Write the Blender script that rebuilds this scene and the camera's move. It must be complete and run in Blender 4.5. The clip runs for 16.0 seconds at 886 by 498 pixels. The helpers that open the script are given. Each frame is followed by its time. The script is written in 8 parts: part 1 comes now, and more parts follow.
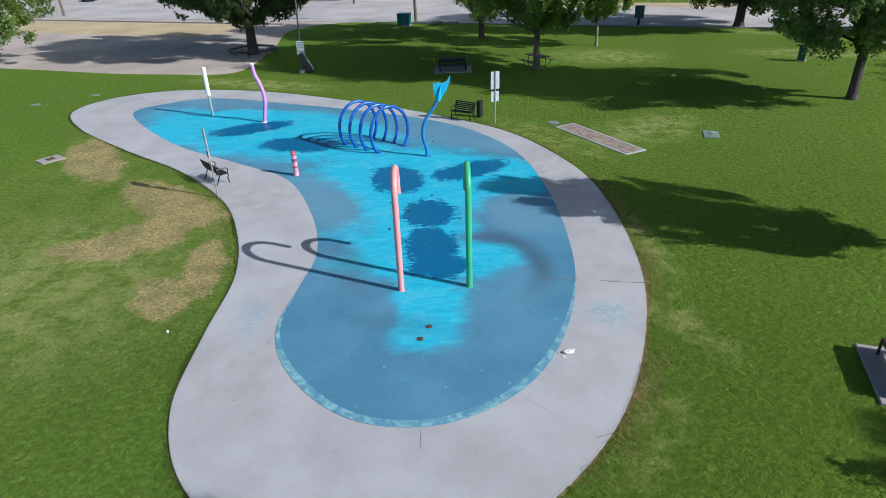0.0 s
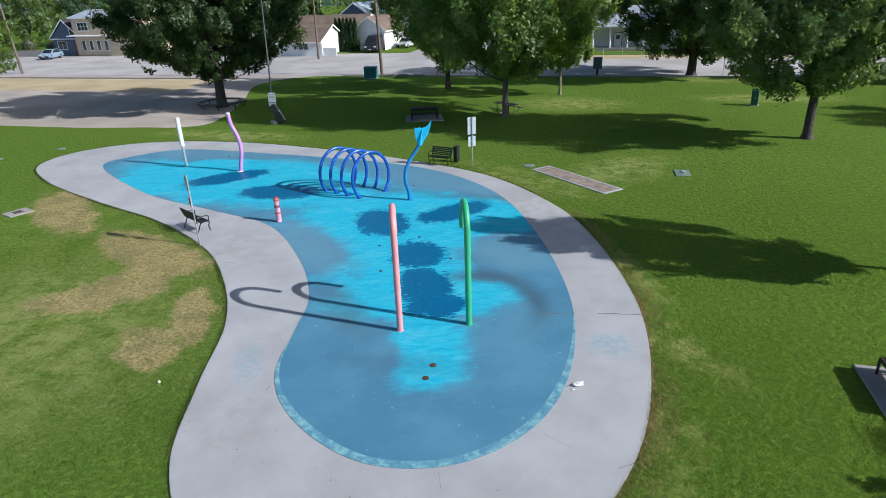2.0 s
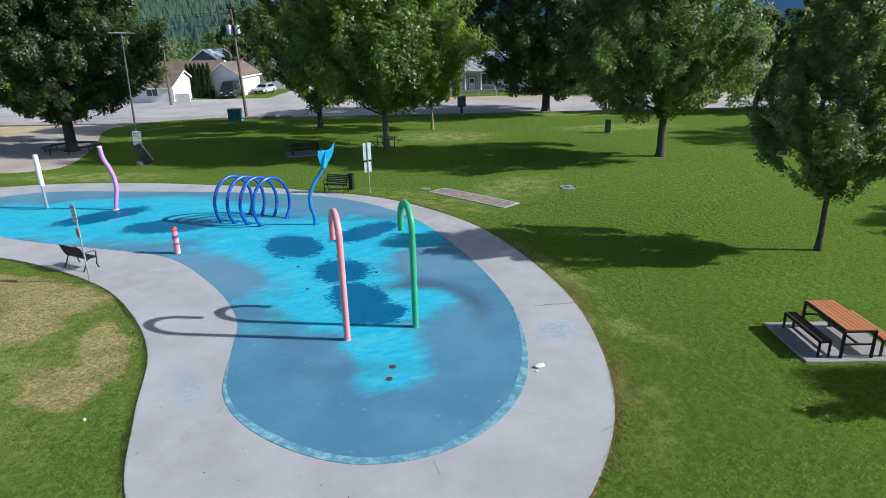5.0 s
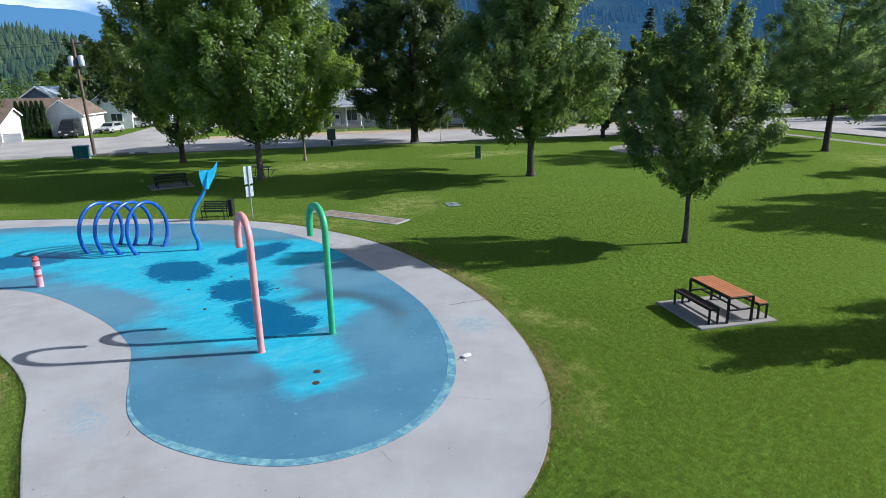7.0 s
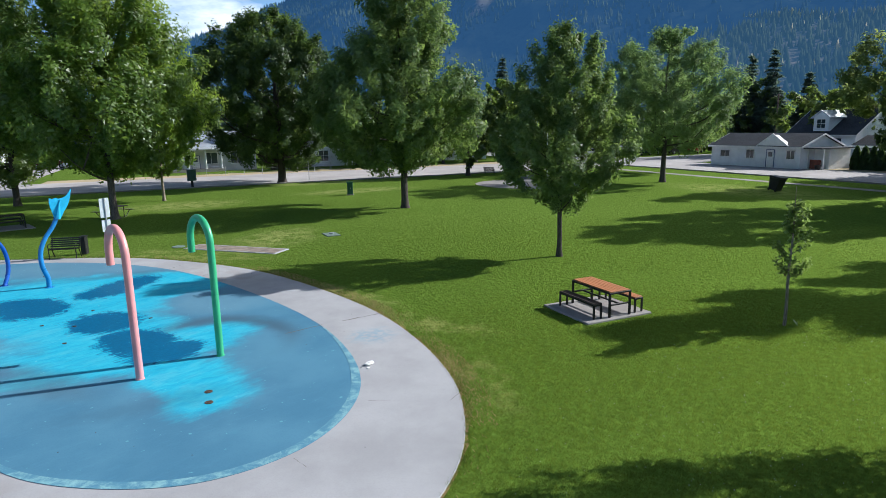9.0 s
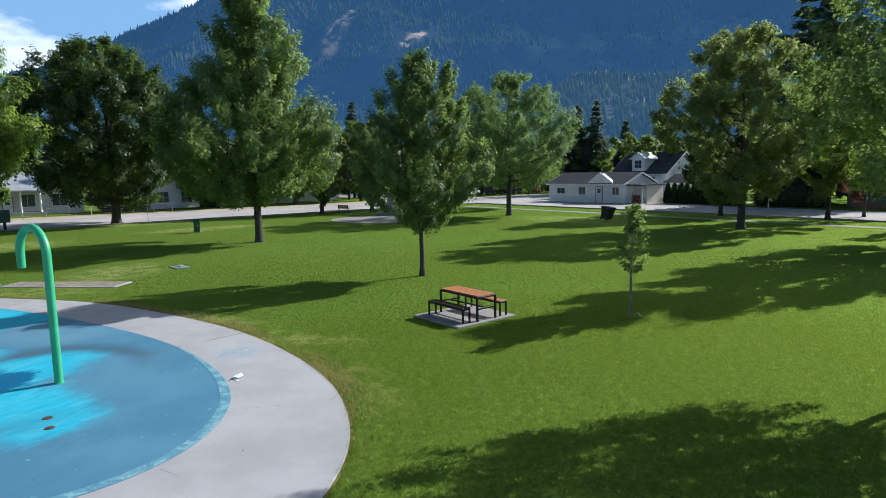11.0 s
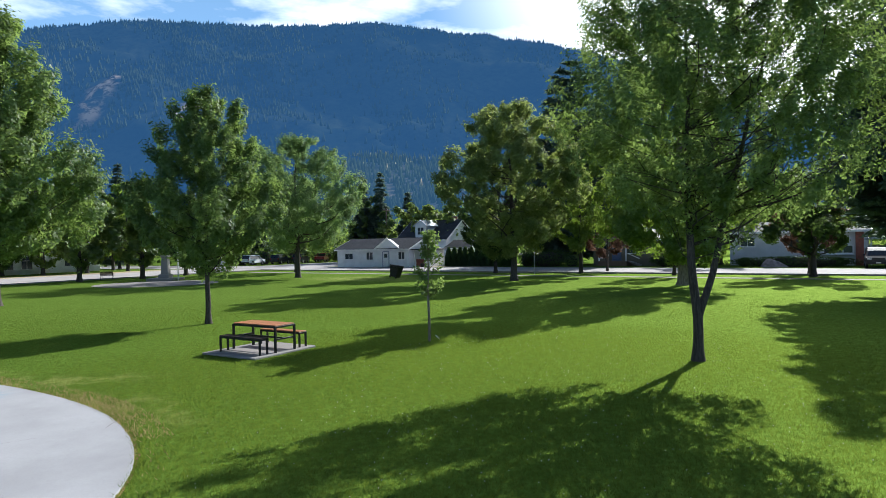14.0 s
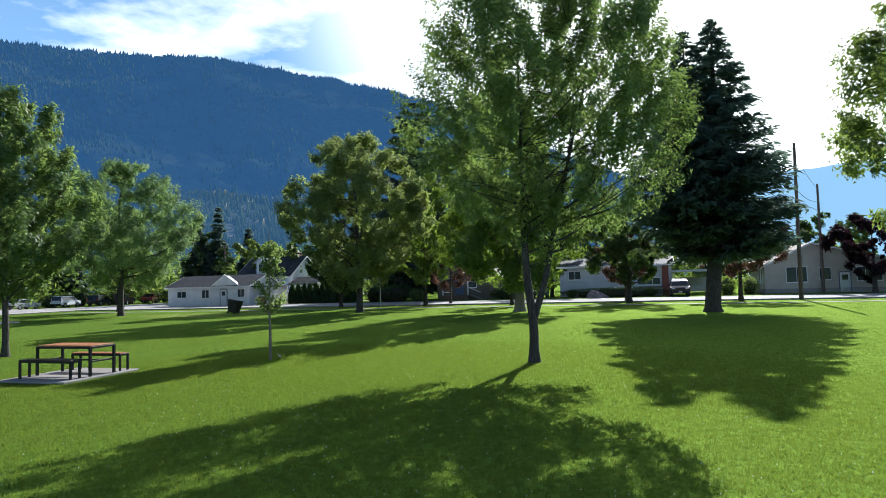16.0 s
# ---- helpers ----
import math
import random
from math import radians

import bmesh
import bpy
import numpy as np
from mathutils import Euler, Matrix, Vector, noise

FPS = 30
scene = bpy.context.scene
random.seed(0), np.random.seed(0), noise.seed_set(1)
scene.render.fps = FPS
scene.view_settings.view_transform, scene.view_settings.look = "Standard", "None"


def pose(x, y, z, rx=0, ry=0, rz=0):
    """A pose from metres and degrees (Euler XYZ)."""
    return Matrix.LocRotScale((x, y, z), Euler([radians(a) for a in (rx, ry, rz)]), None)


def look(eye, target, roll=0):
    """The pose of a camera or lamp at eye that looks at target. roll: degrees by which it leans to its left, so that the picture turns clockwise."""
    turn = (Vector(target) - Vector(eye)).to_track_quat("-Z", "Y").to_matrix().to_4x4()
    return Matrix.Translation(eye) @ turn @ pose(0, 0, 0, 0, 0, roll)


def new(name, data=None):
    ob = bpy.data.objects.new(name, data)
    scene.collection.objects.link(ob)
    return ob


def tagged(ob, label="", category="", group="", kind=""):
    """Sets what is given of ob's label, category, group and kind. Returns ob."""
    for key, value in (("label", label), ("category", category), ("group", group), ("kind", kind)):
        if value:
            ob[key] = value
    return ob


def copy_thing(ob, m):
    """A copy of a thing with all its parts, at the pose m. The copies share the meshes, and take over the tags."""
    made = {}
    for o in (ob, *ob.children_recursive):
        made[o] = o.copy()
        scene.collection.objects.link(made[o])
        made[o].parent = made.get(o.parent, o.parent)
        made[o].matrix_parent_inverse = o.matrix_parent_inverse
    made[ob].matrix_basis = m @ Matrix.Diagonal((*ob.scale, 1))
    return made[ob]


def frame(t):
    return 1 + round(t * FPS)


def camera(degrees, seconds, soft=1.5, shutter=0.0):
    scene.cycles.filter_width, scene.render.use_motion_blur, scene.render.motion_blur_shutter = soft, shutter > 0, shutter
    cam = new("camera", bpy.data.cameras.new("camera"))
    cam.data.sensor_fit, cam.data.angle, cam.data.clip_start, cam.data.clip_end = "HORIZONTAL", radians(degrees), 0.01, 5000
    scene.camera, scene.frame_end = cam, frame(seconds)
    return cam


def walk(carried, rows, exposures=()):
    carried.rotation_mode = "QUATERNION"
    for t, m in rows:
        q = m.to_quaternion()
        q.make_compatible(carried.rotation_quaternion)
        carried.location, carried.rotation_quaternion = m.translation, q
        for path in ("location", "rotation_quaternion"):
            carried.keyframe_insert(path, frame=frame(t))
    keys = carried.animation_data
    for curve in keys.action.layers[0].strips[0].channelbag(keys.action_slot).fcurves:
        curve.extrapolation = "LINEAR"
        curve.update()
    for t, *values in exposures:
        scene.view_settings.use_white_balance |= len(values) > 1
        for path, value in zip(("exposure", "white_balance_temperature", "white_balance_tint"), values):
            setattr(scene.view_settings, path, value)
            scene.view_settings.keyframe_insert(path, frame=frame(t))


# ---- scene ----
cam = camera(71.6, 16.0, 0.8)
PATH = [
    (0, (0.46, -14.625, 8.899), (0.55, -12.856, 7.97), -2.1),
    (0.5, (0.267, -14.581, 8.765), (0.396, -12.806, 7.851), -2.1),
    (1, (0.042, -14.602, 8.69), (0.202, -12.809, 7.818), -2.1),
    (1.5, (-0.222, -14.594, 8.634), (-0.032, -12.784, 7.805), -2.1),
    (2, (-0.527, -14.602, 8.579), (-0.303, -12.776, 7.795), -2.1),
    (2.5, (-0.884, -14.626, 8.519), (-0.621, -12.791, 7.769), -2.1),
    (3, (-1.255, -14.638, 8.435), (-0.949, -12.801, 7.706), -2.0),
    (5.5, (-3.197, -14.388, 7.181), (-2.416, -12.657, 6.556), -1.4),
    (6, (-3.544, -14.28, 6.928), (-2.67, -12.583, 6.331), -1.4),
    (6.5, (-3.854, -14.188, 6.645), (-2.867, -12.541, 6.084), -1.3),
    (7, (-4.102, -14.106, 6.405), (-3.016, -12.513, 5.874), -1.2),
    (7.5, (-4.308, -14.056, 6.135), (-3.128, -12.518, 5.642), -1.3),
    (8, (-4.485, -13.918, 5.911), (-3.218, -12.44, 5.45), -1.0),
    (8.5, (-4.622, -13.828, 5.652), (-3.268, -12.419, 5.228), -1.0),
    (9, (-4.77, -13.75, 5.401), (-3.334, -12.413, 5.012), -1.0),
    (11.5, (-5.25, -13.463, 4.119), (-3.455, -12.605, 3.91), -0.9),
    (12, (-5.273, -13.418, 3.848), (-3.427, -12.666, 3.681), -0.8),
    (12.5, (-5.336, -13.293, 3.611), (-3.447, -12.648, 3.483), -0.7),
    (13, (-5.338, -13.228, 3.36), (-3.414, -12.689, 3.271), -0.7),
    (13.5, (-5.387, -13.17, 3.129), (-3.435, -12.735, 3.079), -0.9),
    (14, (-5.334, -13.111, 2.931), (-3.36, -12.793, 2.917), -1.1),
    (14.5, (-5.269, -13.109, 2.777), (-3.279, -12.907, 2.793), -1.4),
    (15, (-5.242, -13.099, 2.543), (-3.245, -13.01, 2.597), -1.5),
    (15.5, (-5.238, -13.1, 2.323), (-3.241, -13.144, 2.415), -1.5),
    (16, (-5.268, -13.107, 2.075), (-3.279, -13.289, 2.187), -1.6),
]
walk(cam, [(t, look(eye, target, roll)) for t, eye, target, roll in PATH], [(0.0, 0.3, 6000, 10), (3.0, 0.34, 6000, 10), (7.0, 0.43, 6050, 10), (9.0, 0.46, 6100, 10), (12.0, 0.5, 6150, 9), (16.0, 0.7, 6050, 9)])

# ---- light ----
SUN_AZ, SUN_EL = 118.4, 30.6
sun_way = Vector((math.sin(radians(SUN_AZ)) * math.cos(radians(SUN_EL)), math.cos(radians(SUN_AZ)) * math.cos(radians(SUN_EL)), math.sin(radians(SUN_EL))))
sun = new("sun", bpy.data.lights.new("sun", "SUN"))
sun.data.energy, sun.data.angle, sun.data.color = 5.0, radians(0.32), (1.0, 0.965, 0.92)
sun.matrix_world = look(sun_way * 200, (0, 0, 0))

world = bpy.data.worlds.new("sky")
scene.world = world
world.use_nodes = True
wn = world.node_tree.nodes
wl = world.node_tree.links
wn.clear()
w_out, w_bg = wn.new("ShaderNodeOutputWorld"), wn.new("ShaderNodeBackground")
sky = wn.new("ShaderNodeTexSky")
sky.sky_type, sky.sun_disc = "NISHITA", False
sky.sun_elevation, sky.sun_rotation = radians(SUN_EL), radians(SUN_AZ)
sky.air_density, sky.dust_density, sky.ozone_density = 1.1, 1.4, 2.4
# thin drifting cloud
w_co = wn.new("ShaderNodeTexCoord")
w_map = wn.new("ShaderNodeMapping")
w_map.inputs["Scale"].default_value = (2.2, 2.2, 7.0)
w_noise = wn.new("ShaderNodeTexNoise")
w_noise.inputs["Scale"].default_value, w_noise.inputs["Detail"].default_value, w_noise.inputs["Roughness"].default_value = 1.7, 7.0, 0.58
w_ramp = wn.new("ShaderNodeValToRGB")
w_ramp.color_ramp.elements[0].position, w_ramp.color_ramp.elements[1].position = 0.52, 0.78
w_mix = wn.new("ShaderNodeMix")
w_mix.data_type = "RGBA"
w_mix.inputs["B"].default_value = (30.0, 30.6, 31.5, 1)
wl.new(w_co.outputs["Generated"], w_map.inputs["Vector"])
wl.new(w_map.outputs["Vector"], w_noise.inputs["Vector"])
# pale haze and more cloud towards the horizon
w_split = wn.new("ShaderNodeSeparateXYZ")
w_low = wn.new("ShaderNodeMapRange")
w_low.interpolation_type = "SMOOTHSTEP"
for key, value in (("From Min", 0.72), ("From Max", 0.28), ("To Min", 0.0), ("To Max", 1.0)):
    w_low.inputs[key].default_value = value
w_more = wn.new("ShaderNodeMath")
w_more.operation = "MULTIPLY_ADD"
w_more.inputs[1].default_value = 0.045
wl.new(w_co.outputs["Generated"], w_split.inputs["Vector"])
wl.new(w_split.outputs["Z"], w_low.inputs["Value"])
wl.new(w_low.outputs["Result"], w_more.inputs[0])
wl.new(w_noise.outputs["Fac"], w_more.inputs[2])
wl.new(w_more.outputs["Value"], w_ramp.inputs["Fac"])
w_part = wn.new("ShaderNodeMath")
w_part.operation = "MULTIPLY"
w_part.inputs[1].default_value = 0.85
wl.new(w_low.outputs["Result"], w_part.inputs[0])
w_haze = wn.new("ShaderNodeMix")
w_haze.data_type = "RGBA"
w_haze.inputs["B"].default_value = (5.6, 10.4, 17.2, 1)
wl.new(w_part.outputs["Value"], w_haze.inputs["Factor"])
w_veil = wn.new("ShaderNodeMath")
w_veil.operation = "MULTIPLY"
wl.new(w_ramp.outputs["Color"], w_veil.inputs[0])
wl.new(w_low.outputs["Result"], w_veil.inputs[1])
wl.new(w_veil.outputs["Value"], w_mix.inputs["Factor"])
w_tint = wn.new("ShaderNodeMix")
w_tint.data_type, w_tint.blend_type = "RGBA", "MULTIPLY"
w_tint.inputs["Factor"].default_value, w_tint.inputs["B"].default_value = 1.0, (0.34, 0.5, 0.74, 1)
wl.new(sky.outputs["Color"], w_tint.inputs["A"])
wl.new(w_tint.outputs["Result"], w_haze.inputs["A"])
wl.new(w_haze.outputs["Result"], w_mix.inputs["A"])
# bright aureole in the haze round the sun
w_near = wn.new("ShaderNodeVectorMath")
w_near.operation = "DOT_PRODUCT"
w_near.inputs[1].default_value = sun_way
wl.new(w_co.outputs["Generated"], w_near.inputs[0])
w_halo = wn.new("ShaderNodeMapRange")
w_halo.interpolation_type = "SMOOTHSTEP"
for key, value in (("From Min", 0.8), ("From Max", 0.985), ("To Min", 0.0), ("To Max", 1.0)):
    w_halo.inputs[key].default_value = value
wl.new(w_near.outputs["Value"], w_halo.inputs["Value"])
w_glow = wn.new("ShaderNodeMix")
w_glow.data_type = "RGBA"
w_glow.inputs["B"].default_value = (36.0, 36.0, 35.5, 1)
wl.new(w_halo.outputs["Result"], w_glow.inputs["Factor"])
wl.new(w_mix.outputs["Result"], w_glow.inputs["A"])
wl.new(w_glow.outputs["Result"], w_bg.inputs["Color"])
w_bg.inputs["Strength"].default_value = 0.040
wl.new(w_bg.outputs["Background"], w_out.inputs["Surface"])

# ---- materials ----
class Nodes:
    """A small writer of node trees."""

    def __init__(self, name):
        self.mat = bpy.data.materials.new(name)
        self.mat.use_nodes = True
        self.tree = self.mat.node_tree
        self.tree.nodes.clear()
        self.out = self.tree.nodes.new("ShaderNodeOutputMaterial")

    def add(self, kind, **inputs):
        node = self.tree.nodes.new(kind)
        for key, value in inputs.items():
            self.put(node, key.replace("_", " "), value)
        return node

    def put(self, node, key, value):
        socket = node.inputs[key]
        if isinstance(value, bpy.types.NodeSocket):
            self.tree.links.new(value, socket)
        elif isinstance(value, tuple) and len(value) == 3 and socket.type == "RGBA":
            socket.default_value = (*value, 1)
        else:
            socket.default_value = value

    def place(self):
        return self.add("ShaderNodeNewGeometry").outputs["Position"]

    def local(self):
        return self.add("ShaderNodeTexCoord").outputs["Object"]

    def scaled(self, vector, scale, turn=0.0):
        node = self.add("ShaderNodeMapping", Vector=vector)
        node.inputs["Scale"].default_value = scale
        node.inputs["Rotation"].default_value = (0, 0, radians(turn))
        return node.outputs["Vector"]

    def noise(self, vector, scale, detail=4.0, rough=0.55, warp=0.0):
        node = self.add("ShaderNodeTexNoise", Vector=vector, Scale=scale, Detail=detail, Roughness=rough, Distortion=warp)
        return node.outputs["Fac"]

    def ramp(self, fac, low, high):
        node = self.add("ShaderNodeMapRange", Value=fac)
        node.interpolation_type = "SMOOTHSTEP"
        for key, value in (("From Min", low), ("From Max", high)):
            self.put(node, key, value)
        return node.outputs["Result"]

    def mix(self, fac, a, b, blend="MIX"):
        node = self.tree.nodes.new("ShaderNodeMix")
        node.data_type, node.blend_type = "RGBA", blend
        for key, value in (("Factor", fac), ("A", a), ("B", b)):
            self.put(node, key, value)
        return node.outputs["Result"]

    def math(self, op, a, b=0.0):
        node = self.tree.nodes.new("ShaderNodeMath")
        node.operation = op
        for n, value in enumerate((a, b)):
            if isinstance(value, bpy.types.NodeSocket):
                self.tree.links.new(value, node.inputs[n])
            else:
                node.inputs[n].default_value = value
        return node.outputs["Value"]

    def blot(self, vector, x, y, rx, ry, turn=0.0, soft=0.35):
        """1 inside an ellipse of the plan, fading to 0 outside."""
        c, s = math.cos(radians(turn)), math.sin(radians(turn))
        node = self.add("ShaderNodeMapping", Vector=vector)
        node.vector_type = "TEXTURE"
        node.inputs["Location"].default_value = (x, y, 0)
        node.inputs["Rotation"].default_value = (0, 0, radians(turn))
        node.inputs["Scale"].default_value = (rx, ry, 1000)
        length = self.tree.nodes.new("ShaderNodeVectorMath")
        length.operation = "LENGTH"
        self.tree.links.new(node.outputs["Vector"], length.inputs[0])
        return self.ramp(length.outputs["Value"], 1.0 + soft, 1.0 - soft)

    def warped(self, vector, scale, amount):
        """The vector moved about by noise, so that shapes get ragged edges."""
        node = self.add("ShaderNodeTexNoise", Vector=vector, Scale=scale, Detail=5.0, Roughness=0.65)
        sub = self.tree.nodes.new("ShaderNodeVectorMath")
        sub.operation = "SUBTRACT"
        self.tree.links.new(node.outputs["Color"], sub.inputs[0])
        sub.inputs[1].default_value = (0.5, 0.5, 0.5)
        mul = self.tree.nodes.new("ShaderNodeVectorMath")
        mul.operation = "MULTIPLY_ADD"
        self.tree.links.new(sub.outputs["Vector"], mul.inputs[0])
        mul.inputs[1].default_value = (amount, amount, 0)
        self.tree.links.new(vector, mul.inputs[2])
        return mul.outputs["Vector"]

    def union(self, *facs):
        out = facs[0]
        for fac in facs[1:]:
            out = self.math("MAXIMUM", out, fac)
        return out

    def finish(self, color, rough=0.6, metal=0.0, bump=None, strength=0.3, depth=0.01, spec=0.5):
        bsdf = self.add("ShaderNodeBsdfPrincipled", Base_Color=color, Roughness=rough, Metallic=metal, Specular_IOR_Level=spec)
        if bump is not None:
            node = self.add("ShaderNodeBump", Height=bump, Strength=strength, Distance=depth)
            self.tree.links.new(node.outputs["Normal"], bsdf.inputs["Normal"])
        self.tree.links.new(bsdf.outputs["BSDF"], self.out.inputs["Surface"])
        return self.mat


def coat(name, color, rough=0.45, metal=0.0, vary=0.12, scale=6.0, wear=None, bump=0.15, spec=0.5):
    """Paint, plastic, metal or plaster with soft blotches, fine grain and, where given, worn spots of another colour."""
    n = Nodes(name)
    at = n.local()
    big, fine = n.noise(at, scale, 3.0), n.noise(at, scale * 14, 3.0)
    dark = tuple(c * (1 - vary * 1.6) for c in color)
    light = tuple(min(1.0, c * (1 + vary)) for c in color)
    col = n.mix(n.ramp(big, 0.3, 0.7), dark, light)
    col = n.mix(n.math("MULTIPLY", n.ramp(fine, 0.35, 0.75), 0.35), col, dark)
    if wear:
        col = n.mix(n.ramp(n.noise(at, scale * 3, 6.0, 0.7), 0.63, 0.69), col, wear)
    return n.finish(col, n.math("ADD", n.math("MULTIPLY", big, 0.2), rough - 0.1), metal, fine, bump, 0.004, spec)


def lawn_color(n):
    """Mown grass, with thin and bare places in it."""
    at = n.place()
    wide, mid, fine = n.noise(at, 0.11, 3.0), n.noise(at, 0.9, 4.0), n.noise(at, 7.0, 7.0, 0.78)
    tuft = n.noise(at, 4.2, 5.0, 0.7)
    col = n.mix(n.ramp(wide, 0.35, 0.66), (0.088, 0.15, 0.025), (0.135, 0.198, 0.033))
    col = n.mix(n.math("MULTIPLY", n.ramp(mid, 0.42, 0.72), 0.6), col, (0.175, 0.218, 0.046))
    col = n.mix(n.math("MULTIPLY", n.ramp(tuft, 0.46, 0.58), 0.95), col, (0.046, 0.092, 0.016))
    col = n.mix(n.math("MULTIPLY", n.ramp(fine, 0.47, 0.57), 0.95), col, (0.02, 0.046, 0.009))
    col = n.mix(n.math("MULTIPLY", n.ramp(fine, 0.47, 0.3), 0.75), col, (0.3, 0.38, 0.085))
    ragged = n.warped(at, 0.9, 1.5)
    straw_tint = n.math("MULTIPLY", n.blot(n.warped(at, 0.1, 8.0), 36.0, -26.0, 14.0, 16.0, -22, 0.8), n.ramp(mid, 0.3, 0.6))
    col = n.mix(n.math("MULTIPLY", straw_tint, 0.4), col, (0.25, 0.285, 0.06))
    # broad area of darker green beside the pad, fading outwards
    deep_green = n.math("MULTIPLY", n.blot(n.warped(at, 0.15, 6.0), 11.5, -4.0, 12.0, 12.0, 0, 0.6), 0.95)
    col = n.mix(deep_green, col, n.mix(1.0, col, (0.5, 0.68, 0.5), "MULTIPLY"))
    tired = n.math("MULTIPLY", n.blot(n.warped(at, 0.3, 4.0), -11.5, 5.0, 8.0, 9.0, -20, 0.6), n.ramp(mid, 0.3, 0.65))
    col = n.mix(n.math("MULTIPLY", tired, 0.28), col, (0.42, 0.36, 0.1))
    rag2 = n.warped(at, 2.5, 1.1)
    n_dry = n.noise(at, 1.1, 8.0, 0.75)
    dry = n.union(
        n.blot(ragged, 15.6, 31.5, 3.6, 2.4, -20, 0.6), n.blot(ragged, 30.0, 29.0, 4.5, 1.8, -20, 0.6), n.blot(ragged, -9.5, 27.6, 5.0, 1.2, -25, 0.5),
        n.blot(ragged, 34.0, 38.0, 7.0, 1.5, -22, 0.6), n.blot(ragged, 12.0, 13.5, 2.6, 1.6, 30, 0.7), n.blot(ragged, 48.0, 2.0, 3.0, 6.0, -22, 0.7), n.blot(ragged, -10.5, 2.0, 3.6, 4.5, 30, 0.7),
    )
    worn = n.union(
        n.blot(ragged, -14.0, 13.2, 3.4, 1.15, -60, 0.5), n.blot(ragged, -8.7, 7.5, 3.2, 1.05, -44, 0.5), n.blot(ragged, -9.1, 4.1, 2.0, 1.0, 15, 0.55),
        n.blot(ragged, -7.8, 5.5, 1.5, 0.7, 0, 0.6), n.blot(ragged, -5.95, 2.2, 0.6, 1.7, 12, 0.5), n.blot(ragged, -6.7, 0.4, 0.8, 1.0, 20, 0.6),
    )
    rim = n.union(n.blot(rag2, 6.7, -1.2, 0.6, 2.8, 17, 0.5), n.blot(rag2, 7.5, 3.2, 0.5, 3.0, 3, 0.5), n.blot(rag2, 5.0, -5.6, 0.5, 1.6, -28, 0.7), n.blot(rag2, 7.0, 13.0, 0.9, 3.6, 30, 0.7))
    straw = n.mix(n.ramp(n.noise(at, 0.9, 6.0, 0.7), 0.42, 0.6), (0.5, 0.37, 0.2), (0.3, 0.2, 0.14))
    straw = n.mix(n.math("MULTIPLY", n.ramp(n.noise(at, 9.0, 5.0, 0.75), 0.46, 0.58), 0.75), straw, (0.12, 0.085, 0.065))
    col = n.mix(n.math("MULTIPLY", n.math("MULTIPLY", dry, n.ramp(n_dry, 0.38, 0.6)), 0.65), col, (0.64, 0.47, 0.2))
    bald = n.ramp(n.math("ADD", worn, n.math("MULTIPLY", n.math("SUBTRACT", n_dry, 0.5), 3.2)), -0.05, 0.8)
    col = n.mix(n.math("MULTIPLY", n.math("MULTIPLY", bald, n.ramp(worn, 0.0, 0.5)), 0.82), col, n.mix(1.0, straw, (2.1, 1.34, 1.5), "MULTIPLY"))
    col = n.mix(n.math("MULTIPLY", n.math("MULTIPLY", rim, n.ramp(n_dry, 0.42, 0.62)), 0.65), col, (0.64, 0.44, 0.18))
    col = n.mix(1.0, col, (0.44, 0.54, 0.64), "MULTIPLY")
    return col, fine


def make_lawn():
    """Mown sward: matt from above, with the broad low sheen that blades show against the sun."""
    n = Nodes("lawn")
    col, fine = lawn_color(n)
    height = n.math("ADD", n.noise(n.place(), 4.0, 3.0, 0.6), n.math("MULTIPLY", fine, 0.6))
    bump = n.add("ShaderNodeBump", Height=height, Strength=0.9, Distance=0.16).outputs["Normal"]
    matt = n.add("ShaderNodeBsdfDiffuse", Color=col, Normal=bump)
    sheen = n.add("ShaderNodeBsdfGlossy", Color=n.mix(0.55, n.mix(1.0, col, (1.6, 1.6, 1.6), "MULTIPLY"), (0.56, 0.8, 0.13)), Roughness=0.8, Normal=bump)
    both = n.add("ShaderNodeMixShader", Fac=0.37)
    for src, dst in ((matt.outputs[0], both.inputs[1]), (sheen.outputs[0], both.inputs[2]), (both.outputs[0], n.out.inputs["Surface"])):
        n.tree.links.new(src, dst)
    return n.mat


def make_blades():
    n = Nodes("grass_blades")
    col, _ = lawn_color(n)
    vary = n.add("ShaderNodeNewGeometry").outputs["Random Per Island"]
    col = n.mix(n.math("MULTIPLY", vary, 0.2), col, (0.18, 0.24, 0.05))
    front = n.add("ShaderNodeBsdfDiffuse", Color=col)
    back = n.add("ShaderNodeBsdfTranslucent", Color=n.mix(0.5, col, (0.42, 0.56, 0.06)))
    both = n.add("ShaderNodeMixShader", Fac=0.5)
    n.tree.links.new(front.outputs[0], both.inputs[1])
    n.tree.links.new(back.outputs[0], both.inputs[2])
    wax = n.add("ShaderNodeBsdfGlossy", Color=(1.0, 1.0, 1.0), Roughness=0.4)
    top = n.add("ShaderNodeMixShader", Fac=0.006)
    for src, dst in ((both.outputs[0], top.inputs[1]), (wax.outputs[0], top.inputs[2]), (top.outputs[0], n.out.inputs["Surface"])):
        n.tree.links.new(src, dst)
    return n.mat


